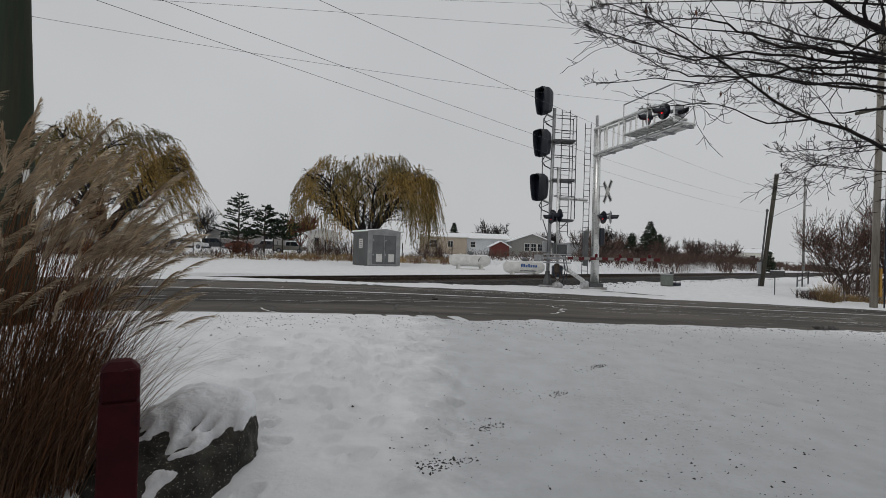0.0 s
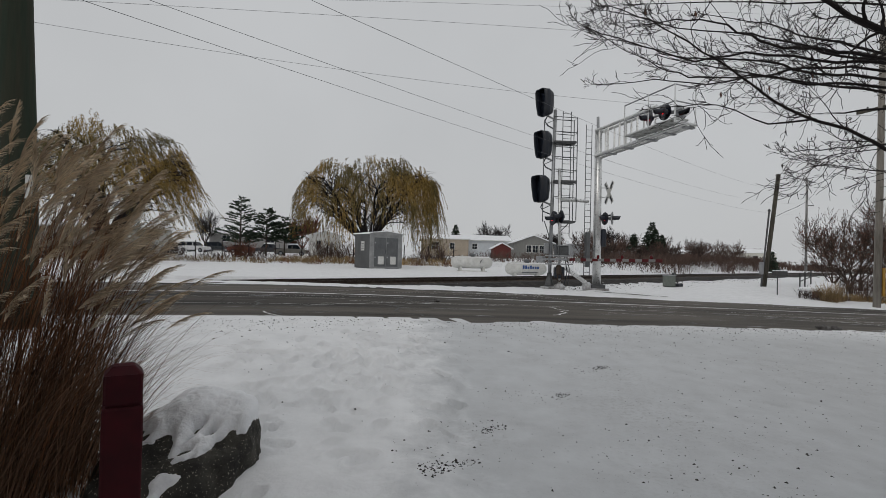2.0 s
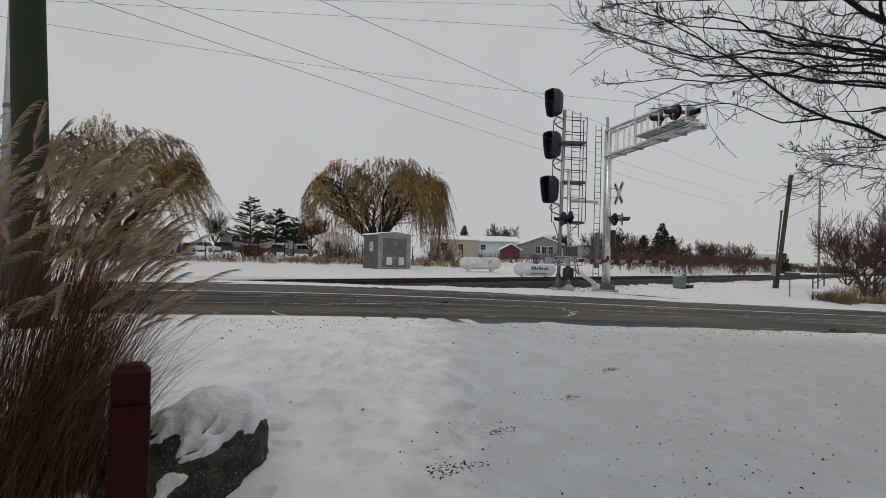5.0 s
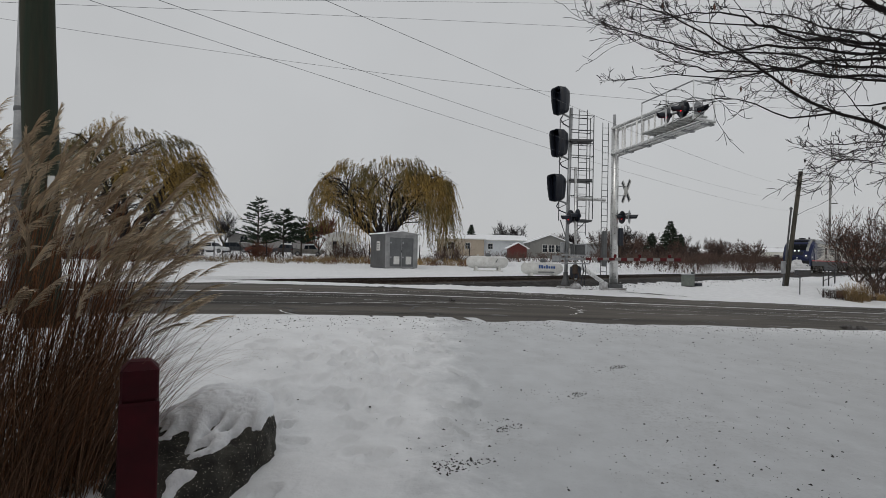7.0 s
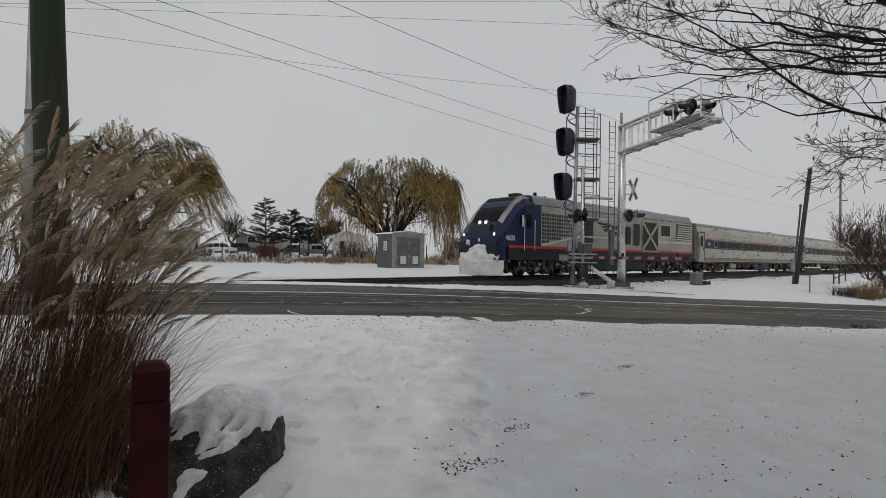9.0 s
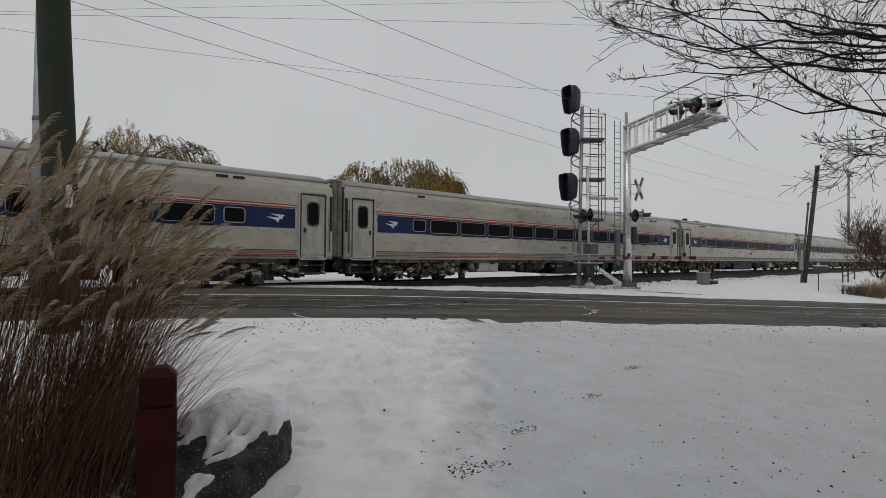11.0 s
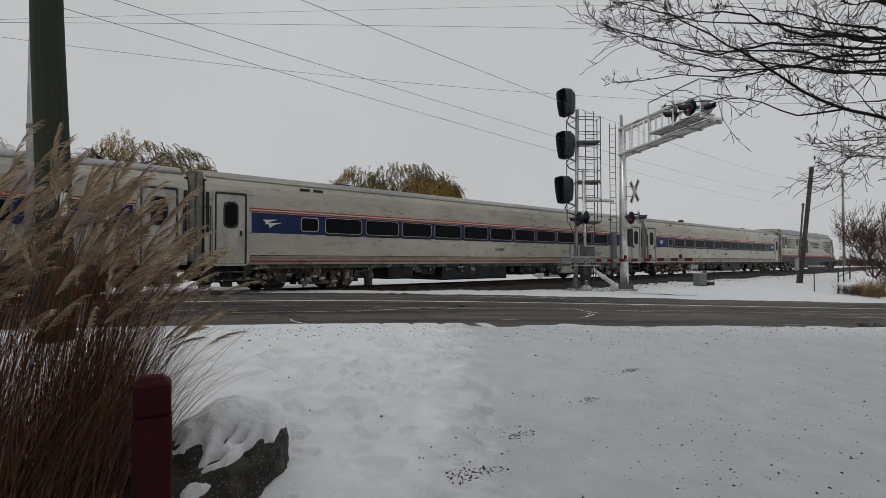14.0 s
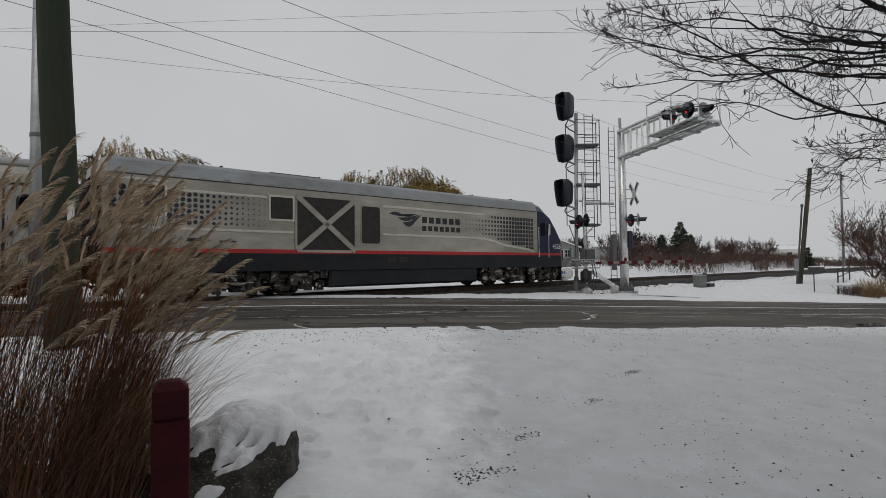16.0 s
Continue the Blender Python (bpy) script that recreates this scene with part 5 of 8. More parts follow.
brush("brush", [(*along_track(s, -rb.uniform(6.5, 10.5)), 2.2) for s in np.arange(70, 122, 1.8)], 1.95, 66, 51, SHRUB, "reddish-brown leafless brush along the track", 0.022)
brush("brush", [(*along_track(s, -rb.uniform(15, 22)), 2.6) for s in np.arange(82, 160, 2.6)], 2.0, 60, 52, SHRUB, "reddish-brown leafless brush along the track", 0.03)
for k in range(9):
    px, py = 27 + 3.6 * k + rb.uniform(-1.2, 1.2), 104 + rb.uniform(-4, 10)
    bare_tree("bare_tree", pose(px, py, gz(px, py) - 0.1), rb.uniform(5.2, 7.4), 310 + k, "leafless grey-brown tree behind the brush", THICKET if k % 3 else SHRUB, depth=3, rmin=0.014, spread=0.75, limbs=8, trunk=0.04)
for k, (s, n, h) in enumerate(((74, -13, 3.4), (79, -17, 4.2), (84, -13, 3.6), (89, -19, 4.4), (95, -14, 3.8), (101, -18, 4.0), (108, -15, 3.6))):
    px, py = along_track(s, n)
    bare_tree("bare_tree", pose(px, py, gz(px, py) - 0.1), h, 210 + k, "leafless grey-brown tree in trackside brush", SHRUB if k % 2 else THICKET, depth=3, rmin=0.016, spread=0.8, limbs=7, trunk=0.04)
# the rough verge beyond the track: weeds with snow caught in them, dead stems and low scrub
brush("snowy_weeds", [(x, 51.5 + rb.uniform(-1.5, 3), 1.5) for x in np.arange(-36, 10, 1.5)], 0.5, 46, 71, SNOW, "snow caught on low weeds along the verge", 0.022)
brush("weeds", [(x, 46.8 + rb.uniform(-0.8, 1.5), 0.9) for x in np.arange(-30, -5, 1.1)], 0.5, 40, 81, DRYGRASS, "dry tan weeds along the snowy verge", 0.012)
brush("snowy_weeds", [(x, 46.6 + rb.uniform(-0.8, 1.5), 0.9) for x in np.arange(-30, -5, 1.4)], 0.32, 36, 82, SNOW, "snow caught on low weeds along the verge", 0.02)
brush("brush", [(x, 47.3 + rb.uniform(-0.5, 1.0), 0.5) for x in np.arange(-29, 6, 2.9)], 0.8, 22, 83, RUSSET, "russet dead stems along the snowy verge", 0.011)
brush("brush", [(x, 52.5 + rb.uniform(-0.5, 2.5), 0.8) for x in np.arange(-33, 8, 2.3)], 1.05, 36, 72, THICKET, "dark dead stems along the snowy verge", 0.014)
brush("brush", [(x, 60 + rb.uniform(-2, 5), 1.4) for x in np.arange(-37, -28, 1.6)], 1.7, 60, 73, THICKET, "dark scrub under the wind-blown willow", 0.02)
brush("brush", [(x, 45.5 + rb.uniform(-1, 2), 1.3) for x in np.arange(-36, -23, 1.5)], 1.3, 60, 74, SHRUB, "brown scrub under the wind-blown willow", 0.018)
brush("brush", [(*along_track(s, -rb.uniform(4.5, 12)), 2.0) for s in np.arange(108, 175, 2.2)], 1.1, 44, 84, SHRUB, "low reddish-brown brush along the far track", 0.03)
brush("snowy_brush", [(*along_track(s, -rb.uniform(5.5, 9)), 1.9) for s in np.arange(60, 122, 2.0)], 1.0, 34, 75, SNOW, "snow lying on low trackside brush", 0.024)
brush("brush", [(x, 112 + rb.uniform(-4, 8), 2.5) for x in np.arange(58, 150, 2.6)], 1.7, 46, 76, SHRUB, "far brown brush below the skyline", 0.05)
brush("brush", [(x, 70 + rb.uniform(-3, 6), 1.8) for x in np.arange(8, 34, 2.0)], 1.5, 46, 79, SHRUB, "brown brush before the mobile homes", 0.02)
brush("weeds", [(x, 51 + rb.uniform(-1.5, 2), 1.6) for x in np.arange(-34, 4, 1.3)], 0.55, 40, 53, DRYGRASS, "dry tan weeds along the snowy verge", 0.016)
brush("weeds", [(x, 50.5 + rb.uniform(-1, 1.5), 1.4) for x in np.arange(-12, 6, 1.1)], 0.8, 60, 58, GOLDEN, "tall tan weeds under a willow", 0.014)
brush("brush", [(x, 63 + rb.uniform(-2, 3), 1.8) for x in np.arange(0, 8, 1.7)], 1.0, 40, 59, SHRUB, "low brown brush before the mobile homes", 0.018)
brush("brush", [(-18.4, 56, 0.9), (-17.6, 56, 0.7), (-19.0, 56.3, 0.6)], 2.0, 46, 54, RUSSET, "dark russet shrub on the verge", 0.02)
brush("brush", [(-9.8, 55, 1.6), (-7.6, 55.5, 1.5), (1.8, 55, 1.5)], 2.4, 90, 55, SHRUB, "twiggy shrubs under the willow", 0.02)
for k in range(16):
    spot = [(21.2 + k * 0.75 + rb.uniform(-0.3, 0.3), 26.9 + k * 0.16 + rb.uniform(-0.5, 0.5), rb.uniform(0.35, 0.7))]
    brush("weeds", spot, rb.uniform(0.35, 1.15), rb.randint(60, 150), 560 + k, GOLDEN if k % 3 else THICKET, "clump of golden dry weeds beside the road" if k % 3 else "clump of brown dead weeds beside the road", 0.008)
brush("brush", [(27.5 + k * 1.0, 31 + 0.6 * k, 1.2) for k in range(-2, 9)], 1.6, 30, 57, SHRUB, "dense brown roadside thicket", 0.011)
for k, (x, y, h, s) in enumerate(((26.6, 31, 5.6, 61), (29.0, 33, 6.4, 62), (31.0, 32, 6.8, 63), (28.6, 30, 4.6, 64), (33.5, 34.5, 7.2, 65), (25.6, 31.2, 5.2, 67), (27.6, 32.4, 6.0, 68), (30.2, 30.6, 6.4, 69))):
    bare_tree("thicket_tree", pose(x, y, gz(x, y) - 0.1), h * 1.1, s, "leafless twiggy thicket tree beside the road", THICKET, depth=3, rmin=0.008, spread=0.8, limbs=5, trunk=0.045, clear=0.12, leafy=2200)

# ---- overhanging tree by the camera ----
near_tree = thing("overhanging_tree", pose(7.4, 4.6, 0), "bare dark tree with wide overhanging twiggy branches", "tree")
v, f = [], []
stem(v, f, [Vector((0, 0, -0.3)), Vector((-0.05, 0.02, 1.2)), Vector((-0.15, 0.05, 2.6)), Vector((-0.3, 0.1, 4.2)), Vector((-0.2, 0.1, 6.0))], [0.26, 0.2, 0.18, 0.14, 0.08], 12)
raw("trunk", v, f, BARK, near_tree, True)
BOUGHS = (
    ((-0.15, 0.05, 2.3), (-1.6, 0.2, 2.35), (-2.77, 0.4, 2.68), (-3.17, 0.4, 2.87), (-3.64, 0.4, 2.99), (-4.05, 0.4, 3.2), (-4.4, 0.4, 3.44), (-4.8, 0.4, 3.67), (-5.2, 0.4, 3.88), (-5.6, 0.4, 3.99)),
    ((-0.2, 0.08, 3.2), (-1.3, 0.6, 3.6), (-2.2, 1.0, 3.84), (-2.74, 1.0, 3.85), (-3.33, 1.0, 3.98), (-3.78, 1.0, 4.06), (-4.62, 1.0, 4.08), (-5.38, 1.0, 4.23)),
    ((-0.2, 0.08, 2.9), (-1.8, 0.0, 3.25), (-3.0, 0.0, 3.62), (-3.5, 0.0, 3.8), (-4.06, 0.0, 4.09), (-4.71, 0.0, 4.37)),
    ((-0.2, 0.08, 3.0), (-1.0, 1.0, 3.4), (-1.66, 1.6, 3.67), (-2.52, 1.6, 3.74), (-3.24, 1.6, 3.81), (-3.95, 1.6, 3.68), (-4.59, 1.6, 3.72), (-5.28, 1.6, 3.63)),
    ((-0.2, 0.08, 3.1), (-1.4, 0.5, 3.5), (-2.59, 0.6, 3.63), (-3.37, 0.6, 3.63), (-4.1, 0.6, 3.68), (-4.63, 0.6, 3.56), (-5.23, 0.6, 3.7), (-5.81, 0.6, 3.88)),
    ((-3.5, 0.4, 2.96), (-3.99, 0.4, 2.89), (-4.51, 0.4, 3.06), (-5.02, 0.4, 3.02)),
    ((-0.15, 0.05, 2.5), (-2.0, 0.0, 2.9), (-3.24, -0.1, 2.93), (-3.8, -0.1, 2.87)),
    ((-1.6, 0.2, 2.4), (-2.31, 0.9, 2.85), (-2.87, 0.9, 2.8), (-3.38, 0.9, 2.73)),
    ((-1.9, 0.25, 2.42), (-2.25, 0.5, 2.5), (-2.6, 0.7, 2.52), (-2.95, 0.8, 2.58), (-3.25, 0.85, 2.56)),
    ((-1.7, 0.2, 2.38), (-2.1, 0.4, 2.62), (-2.5, 0.6, 2.74), (-2.9, 0.7, 2.70), (-3.2, 0.7, 2.62)),
    ((-0.3, 0.1, 3.9), (-1.6, 0.9, 4.4), (-2.9, 1.1, 4.5), (-4.0, 1.3, 4.55), (-5.2, 1.4, 4.5)),
    ((-0.3, 0.1, 3.6), (-1.5, 0.4, 4.0), (-2.7, 0.2, 4.05), (-3.8, 0.3, 4.2), (-4.9, 0.3, 4.35)),
    ((-0.2, 0.08, 3.0), (-3.14, 0.40, 3.64), (-3.52, 0.40, 3.67), (-3.84, 0.40, 3.65), (-4.17, 0.40, 3.77), (-4.56, 0.40, 3.88), (-4.94, 0.40, 3.89), (-5.43, 0.40, 3.78)),
    ((-0.2, 0.08, 3.0), (-2.72, 0.90, 3.61), (-3.13, 0.90, 3.60), (-3.49, 0.90, 3.69), (-3.85, 0.90, 3.72), (-4.33, 0.90, 3.71), (-4.69, 0.90, 3.73), (-5.05, 0.90, 3.82), (-5.41, 0.90, 3.88)),
    ((-0.2, 0.08, 3.0), (-2.97, 0.60, 3.40), (-3.42, 0.60, 3.37), (-3.81, 0.60, 3.44), (-4.27, 0.60, 3.50), (-4.66, 0.60, 3.53), (-5.03, 0.60, 3.61)),
    ((-0.2, 0.08, 3.0), (-2.29, 1.40, 4.15), (-2.67, 1.40, 4.21), (-3.07, 1.40, 4.30), (-3.53, 1.40, 4.38), (-4.05, 1.40, 4.44)),
    ((-0.2, 0.08, 3.0), (-2.46, 1.20, 3.82), (-3.02, 1.20, 3.78), (-3.53, 1.20, 3.66), (-3.97, 1.20, 3.63), (-4.38, 1.20, 3.61), (-4.73, 1.20, 3.71), (-5.11, 1.20, 3.88), (-5.42, 1.20, 4.05)),
)
rng = random.Random(91)
tips = []
for li, limb in enumerate(BOUGHS):
    pts = [Vector(p) for p in limb]
    v, f = [], []
    n = len(pts)
    r0 = (0.024, 0.023, 0.050, 0.022, 0.023, 0.011, 0.026, 0.014, 0.011, 0.010, 0.018, 0.022, 0.022, 0.018, 0.016, 0.019, 0.017)[li]
    rad = [max(0.0042, r0 * (1 - 0.85 * i / (n - 1))) for i in range(n)]
    # bend each limb a little between its joints
    fine, fr = [], []
    for i in range(n - 1):
        for j in range(3):
            w = j / 3
            fine.append(pts[i].lerp(pts[i + 1], w) + Vector((rng.uniform(-1, 1), rng.uniform(-1, 1), rng.uniform(-1, 1))) * 0.018 * (j > 0))
            fr.append(rad[i] * (1 - w) + rad[i + 1] * w)
    fine.append(pts[-1])
    fr.append(rad[-1])
    stem(v, f, fine, fr, 7)
    if li not in (6,):
        for i in range(4, len(fine) - 1):
            if fine[i].x > -1.2 or rng.random() < (0.12 if fine[i].x > -3.6 else 0.5):
                continue
            for _ in range(1 if rng.random() < 0.75 else 2):
                along = (fine[i + 1] - fine[i]).normalized()
                side = Vector((rng.uniform(-0.5, 0.5), rng.uniform(-0.7, 0.7), rng.uniform(-0.8, 0.9)))
                side = (side - along * side.dot(along)).normalized()
                a = rng.uniform(0.25, 0.7)
                long = rng.random() < 0.2
                grow(v, f, rng, fine[i], along * math.cos(a) + side * math.sin(a), rng.uniform(0.45, 0.7) if long else rng.uniform(0.14, 0.40), max(0.0045, fr[i] * 0.5), 2, 0.75, 0.03, (2, 3), 0.0029, 0.45, 4, tips)
    grow(v, f, rng, fine[-1], fine[-1] - fine[-2], 0.16, fr[-1], 2, 0.5, 0.02, (3, 4), 0.0028, 0.4, 4, tips)
    raw("branch", v, f, TWIG, near_tree)
for k in range(7):
    p, d = tips[(k * 37) % len(tips)]
    lf = bmesh.new()
    q = [lf.verts.new(x) for x in ((0, 0, 0), (0.02, 0.01, -0.03), (0.004, 0, -0.075), (-0.02, -0.01, -0.035))]
    lf.faces.new(q)
    part("dead_leaf", lf, RUSSET, near_tree).matrix_basis = Matrix.Translation(p)
lf = bmesh.new()
lf.faces.new([lf.verts.new(x) for x in ((0, 0, 0.03), (0.018, 0.01, 0.005), (0.0, 0, -0.035), (-0.02, -0.01, 0.0))])
part("dead_leaf", lf, TWIG, near_tree, "curled dead leaf").matrix_basis = pose(-3.48, 0.9, 2.58)
part("leaf_twig", tube([(-3.48, 0.9, 2.64), (-3.40, 0.9, 2.74)], 0.002, 3), TWIG, near_tree)


# ---- across the track: signal house, gas tanks, homes, cars ----
sh = thing("signal_house", pose(-3.55, 39.7, gz(-3.5, 40) - 0.05, 0, 0, 33), "grey metal signal house with double doors", "signal house")
WALL_GREY = mat("grey_metal_cladding", (0.115, 0.118, 0.120), 0.5, 0.2, col2=(0.09, 0.092, 0.095), scale=1.2)
FRONT_GREY = mat("pale_grey_metal", (0.33, 0.335, 0.335), 0.5, 0.2, col2=(0.22, 0.225, 0.23), scale=1.2)
part("body", box(0, 2.75, 0, 2.6, 0.12, 2.75, 0.02), WALL_GREY, sh)
part("front_panel", box(0.02, 2.73, -0.03, 0.0, 0.14, 2.72), FRONT_GREY, sh, "pale grey front")
part("skid", box(0.1, 2.65, 0.1, 2.5, -0.1, 0.14, 0.02), BLACK, sh)
part("roof", prism([(-0.1, 2.72), (2.85, 2.72), (2.85, 2.80), (1.37, 2.98), (-0.1, 2.80)], -0.12, 2.72, "y"), SNOW, sh, "low gabled roof under snow")
part("fascia", prism([(-0.11, 2.70), (2.86, 2.70), (2.86, 2.78), (1.37, 2.95), (-0.11, 2.78)], -0.14, -0.115, "y"), FRONT_GREY, sh)
for x0, x1 in ((0.32, 1.32), (1.38, 2.38)):
    d = part("door", box(x0, x1, -0.055, -0.03, 0.25, 2.45, 0.01), BOX_GREY, sh, "grey metal door")
    part("notice", box(x0 + 0.32, x1 - 0.18, -0.062, -0.052, 0.42, 1.02, 0.003), WHITE, d, "pale notice sheet")
    part("hinge", box(x0 + 0.01, x0 + 0.12, -0.07, -0.05, 2.0, 2.1, 0.004), GALV, d)
    part("hinge", box(x0 + 0.01, x0 + 0.12, -0.07, -0.05, 0.9, 1.0, 0.004), GALV, d)
part("handle", box(1.28, 1.33, -0.09, -0.05, 1.3, 1.5, 0.01), BLACK, sh)
part("corner_trim", box(-0.02, 0.1, -0.05, 0.1, 0.12, 2.72, 0.01), FRONT_GREY, sh)
part("corner_trim", box(2.65, 2.77, -0.05, 0.1, 0.12, 2.72, 0.01), FRONT_GREY, sh)
sg = part("warning_sign", box(-0.03, -0.005, 0.95, 1.5, 1.45, 2.15, 0.003), WHITE, sh, "white warning sign")
for k in range(4):
    part("letter_bar", box(-0.036, -0.03, 1.03, 1.42, 1.55 + 0.14 * k, 1.61 + 0.14 * k), BOX_GREY, sg)
part("vent_pipe", tube([(0.9, 1.4, 2.8), (0.9, 1.4, 3.5)], 0.03, 6), GALV, sh)


def gas_tank(at, length, radius, label, marked):
    t = thing("propane_tank", at, label, "propane tank", "propane tanks by the track")
    h = length / 2
    prof = [(0.02, -h), (radius * 0.5, -h + 0.05), (radius * 0.85, -h + 0.2), (radius, -h + 0.42), (radius, h - 0.42), (radius * 0.85, h - 0.2), (radius * 0.5, h - 0.05), (0.02, h)]
    part("vessel", lathe(prof, "x", 28), WHITE, t, "", True).matrix_basis = pose(0, 0, radius + 0.22)
    for x in (-h * 0.55, h * 0.55):
        part("saddle", box(x - 0.1, x + 0.1, -radius * 0.7, radius * 0.7, 0.02, 0.34, 0.02), WHITE, t)
    part("skid", box(-h * 0.7, h * 0.7, -radius * 0.6 - 0.05, -radius * 0.6 + 0.05, -0.06, 0.06, 0.01), WHITE, t)
    part("valve_dome", lathe([(0.2, 0), (0.2, 0.14), (0.12, 0.24), (0.01, 0.27)], "z", 14), BOX_GREY, t).matrix_basis = pose(0.05, 0, 2 * radius + 0.19)
    part("lifting_lug", box(-h * 0.45 - 0.06, -h * 0.45 + 0.06, -0.02, 0.02, 2 * radius + 0.18, 2 * radius + 0.32, 0.01), WHITE, t)
    ridge = loft([(-h * 0.8, [(0.3, 0.0), (0.15, 0.05), (-0.15, 0.05), (-0.3, 0.0)]), (h * 0.8, [(0.3, 0.0), (0.15, 0.06), (-0.15, 0.06), (-0.3, 0.0)])])
    part("snow_ridge", ridge, SNOW, t, "line of snow on top").matrix_basis = pose(0, 0, 2 * radius + 0.13)
    if marked:
        for j in range(7):
            x = -0.35 + j * 0.17
            part("letter_bar", box(x, x + 0.11, -radius - 0.02, -radius + 0.02, radius + 0.22, radius + 0.38 + (0.07 if j in (0, 1, 3) else 0)), BLUE_MARK, t)
        part("letter_bar", box(-0.4, 0.75, -radius * 0.95 - 0.02, -radius * 0.95 + 0.02, radius - 0.06, radius + 0.0), BOX_GREY, t)
    else:
        part("warning_label", prism([(0.55, radius + 0.3), (0.75, radius + 0.5), (0.55, radius + 0.1)], -radius - 0.015, -radius + 0.03, "y"), BOX_GREY, t)
    return t


BLUE_MARK = mat("blue_lettering", (0.03, 0.09, 0.28), 0.5)
gas_tank(pose(4.15, 40.0, gz(4, 40) + 0.05, 0, 0, 6), 3.25, 0.46, "white propane tank with a thin cap of snow", False)
gas_tank(pose(7.5, 36.0, gz(7.5, 36) + 0.0, 0, 0, 6), 2.95, 0.44, "white propane tank with blue lettering", True)


def home(name, at, length, depth, wall, roof_rise, colour, label, windows, gable_front=False):
    """A low house: clad walls, snowy gabled roof, framed windows."""
    t = thing(name, at, label, "house")
    m = mat("siding", colour, 0.7, col2=tuple(c * 0.9 for c in colour), scale=0.6)
    part("wall", box(-length / 2, length / 2, 0, depth, -0.8, wall, 0.02), m, t)
    for k in range(int(wall / 0.22)):
        part("siding_board", box(-length / 2 - 0.01, length / 2 + 0.01, -0.025, 0.0, 0.1 + k * 0.22, 0.1 + k * 0.22 + 0.2), m, t)
    if gable_front:
        part("gable", prism([(-length / 2, wall), (length / 2, wall), (0, wall + roof_rise)], 0.0, depth, "y"), m, t)
        for s in (-1, 1):
            L = length / 2 + 0.4
            part("roof", prism([(0, wall + roof_rise), (s * L, wall - roof_rise * 0.8 / length), (s * L, wall + 0.16 - roof_rise * 0.8 / length), (0, wall + roof_rise + 0.16)], -0.4, depth + 0.3, "y"), SNOW, t, "roof under snow")
    else:
        part("roof", prism([(-0.35, wall - 0.05), (-0.35, wall + 0.1), (depth / 2, wall + roof_rise), (depth + 0.35, wall + 0.1), (depth + 0.35, wall - 0.05)], -length / 2 - 0.3, length / 2 + 0.3, "x"), SNOW, t, "roof under snow")
        part("fascia", box(-length / 2 - 0.31, length / 2 + 0.31, -0.37, -0.33, wall - 0.12, wall + 0.02), WHITE, t)
    for x, z, w, h in windows:
        win = part("window", box(x - w / 2, x + w / 2, -0.05, -0.02, z, z + h, 0.0), DARK_PANE, t, "dark window")
        part("frame", ring_plate(x - w / 2 - 0.08, x + w / 2 + 0.08, z - 0.08, z + h + 0.08, -0.02, 0.09, 0.05, 0.01), WHITE, win, "white window frame")
        part("glazing_bar", box(x - 0.02, x + 0.02, -0.065, -0.05, z, z + h), WHITE, win)
        part("glazing_bar", box(x - w / 2, x + w / 2, -0.065, -0.05, z + h / 2 - 0.02, z + h / 2 + 0.02), WHITE, win)
    return t


DARK_PANE = glass("dark_window_pane", (0.02, 0.024, 0.03), 0.1)
home("mobile_home", pose(5.2, 100, 2.2, 0, 0, -4), 9.0, 5.0, 2.9, 0.9, (0.42, 0.36, 0.29), "tan mobile home with snow on its roof", ((-1.8, 0.9, 1.3, 1.3), (1.4, 1.0, 0.9, 1.1)))
home("mobile_home", pose(13.6, 101, 2.3, 0, 0, 3), 8.6, 5.0, 2.7, 1.1, (0.58, 0.61, 0.64), "pale mobile home with snow on its roof", ((-2.6, 1.0, 0.9, 1.0), (1.8, 0.9, 1.0, 1.1)))
home("mobile_home", pose(21.2, 95, 2.1, 0, 0, 0), 7.2, 9.0, 2.5, 1.3, (0.22, 0.22, 0.21), "grey mobile home gable with triple window", ((-0.9, 0.7, 0.9, 1.3), (0.3, 0.7, 0.9, 1.3), (1.5, 0.7, 0.9, 1.3)), True)
home("garden_shed", pose(14.6, 90, 1.8), 3.0, 3.0, 1.6, 0.8, (0.13, 0.038, 0.033), "red garden shed with snowy roof", (), True)
home("mobile_home", pose(96, 150, 2.2, 0, 0, -12), 17.0, 5.0, 2.8, 1.2, (0.68, 0.67, 0.62), "far white house among bare trees", ((-3, 0.9, 1.4, 1.1), (3, 0.9, 1.4, 1.1)))
home("mobile_home", pose(72, 140, 1.5, 0, 0, -6), 13.0, 5.0, 2.6, 1.1, (0.3, 0.3, 0.31), "far grey house with snowy roof", ((-3, 0.9, 1.4, 1.0), (3, 0.9, 1.4, 1.0)))
home("mobile_home", pose(44, 125, 3.0, 0, 0, -6), 14.0, 5.0, 2.6, 1.1, (0.3, 0.31, 0.32), "far grey house with snowy roof", ((-3, 0.9, 1.4, 1.0), (3, 0.9, 1.4, 1.0)))
home("mobile_home", pose(-11.2, 64, 1.25, 0, 0, 8), 3.6, 6.0, 2.5, 0.5, (0.88, 0.88, 0.86), "small white trailer with a shuttered window", ((-0.7, 1.0, 0.5, 0.9),), True)
home("mobile_home", pose(-40, 66, 1.4, 0, 0, 6), 15.0, 6.0, 2.9, 1.0, (0.42, 0.41, 0.38), "pale low house behind a willow", ((-4, 0.9, 1.3, 1.1), (3, 0.9, 1.3, 1.1)))
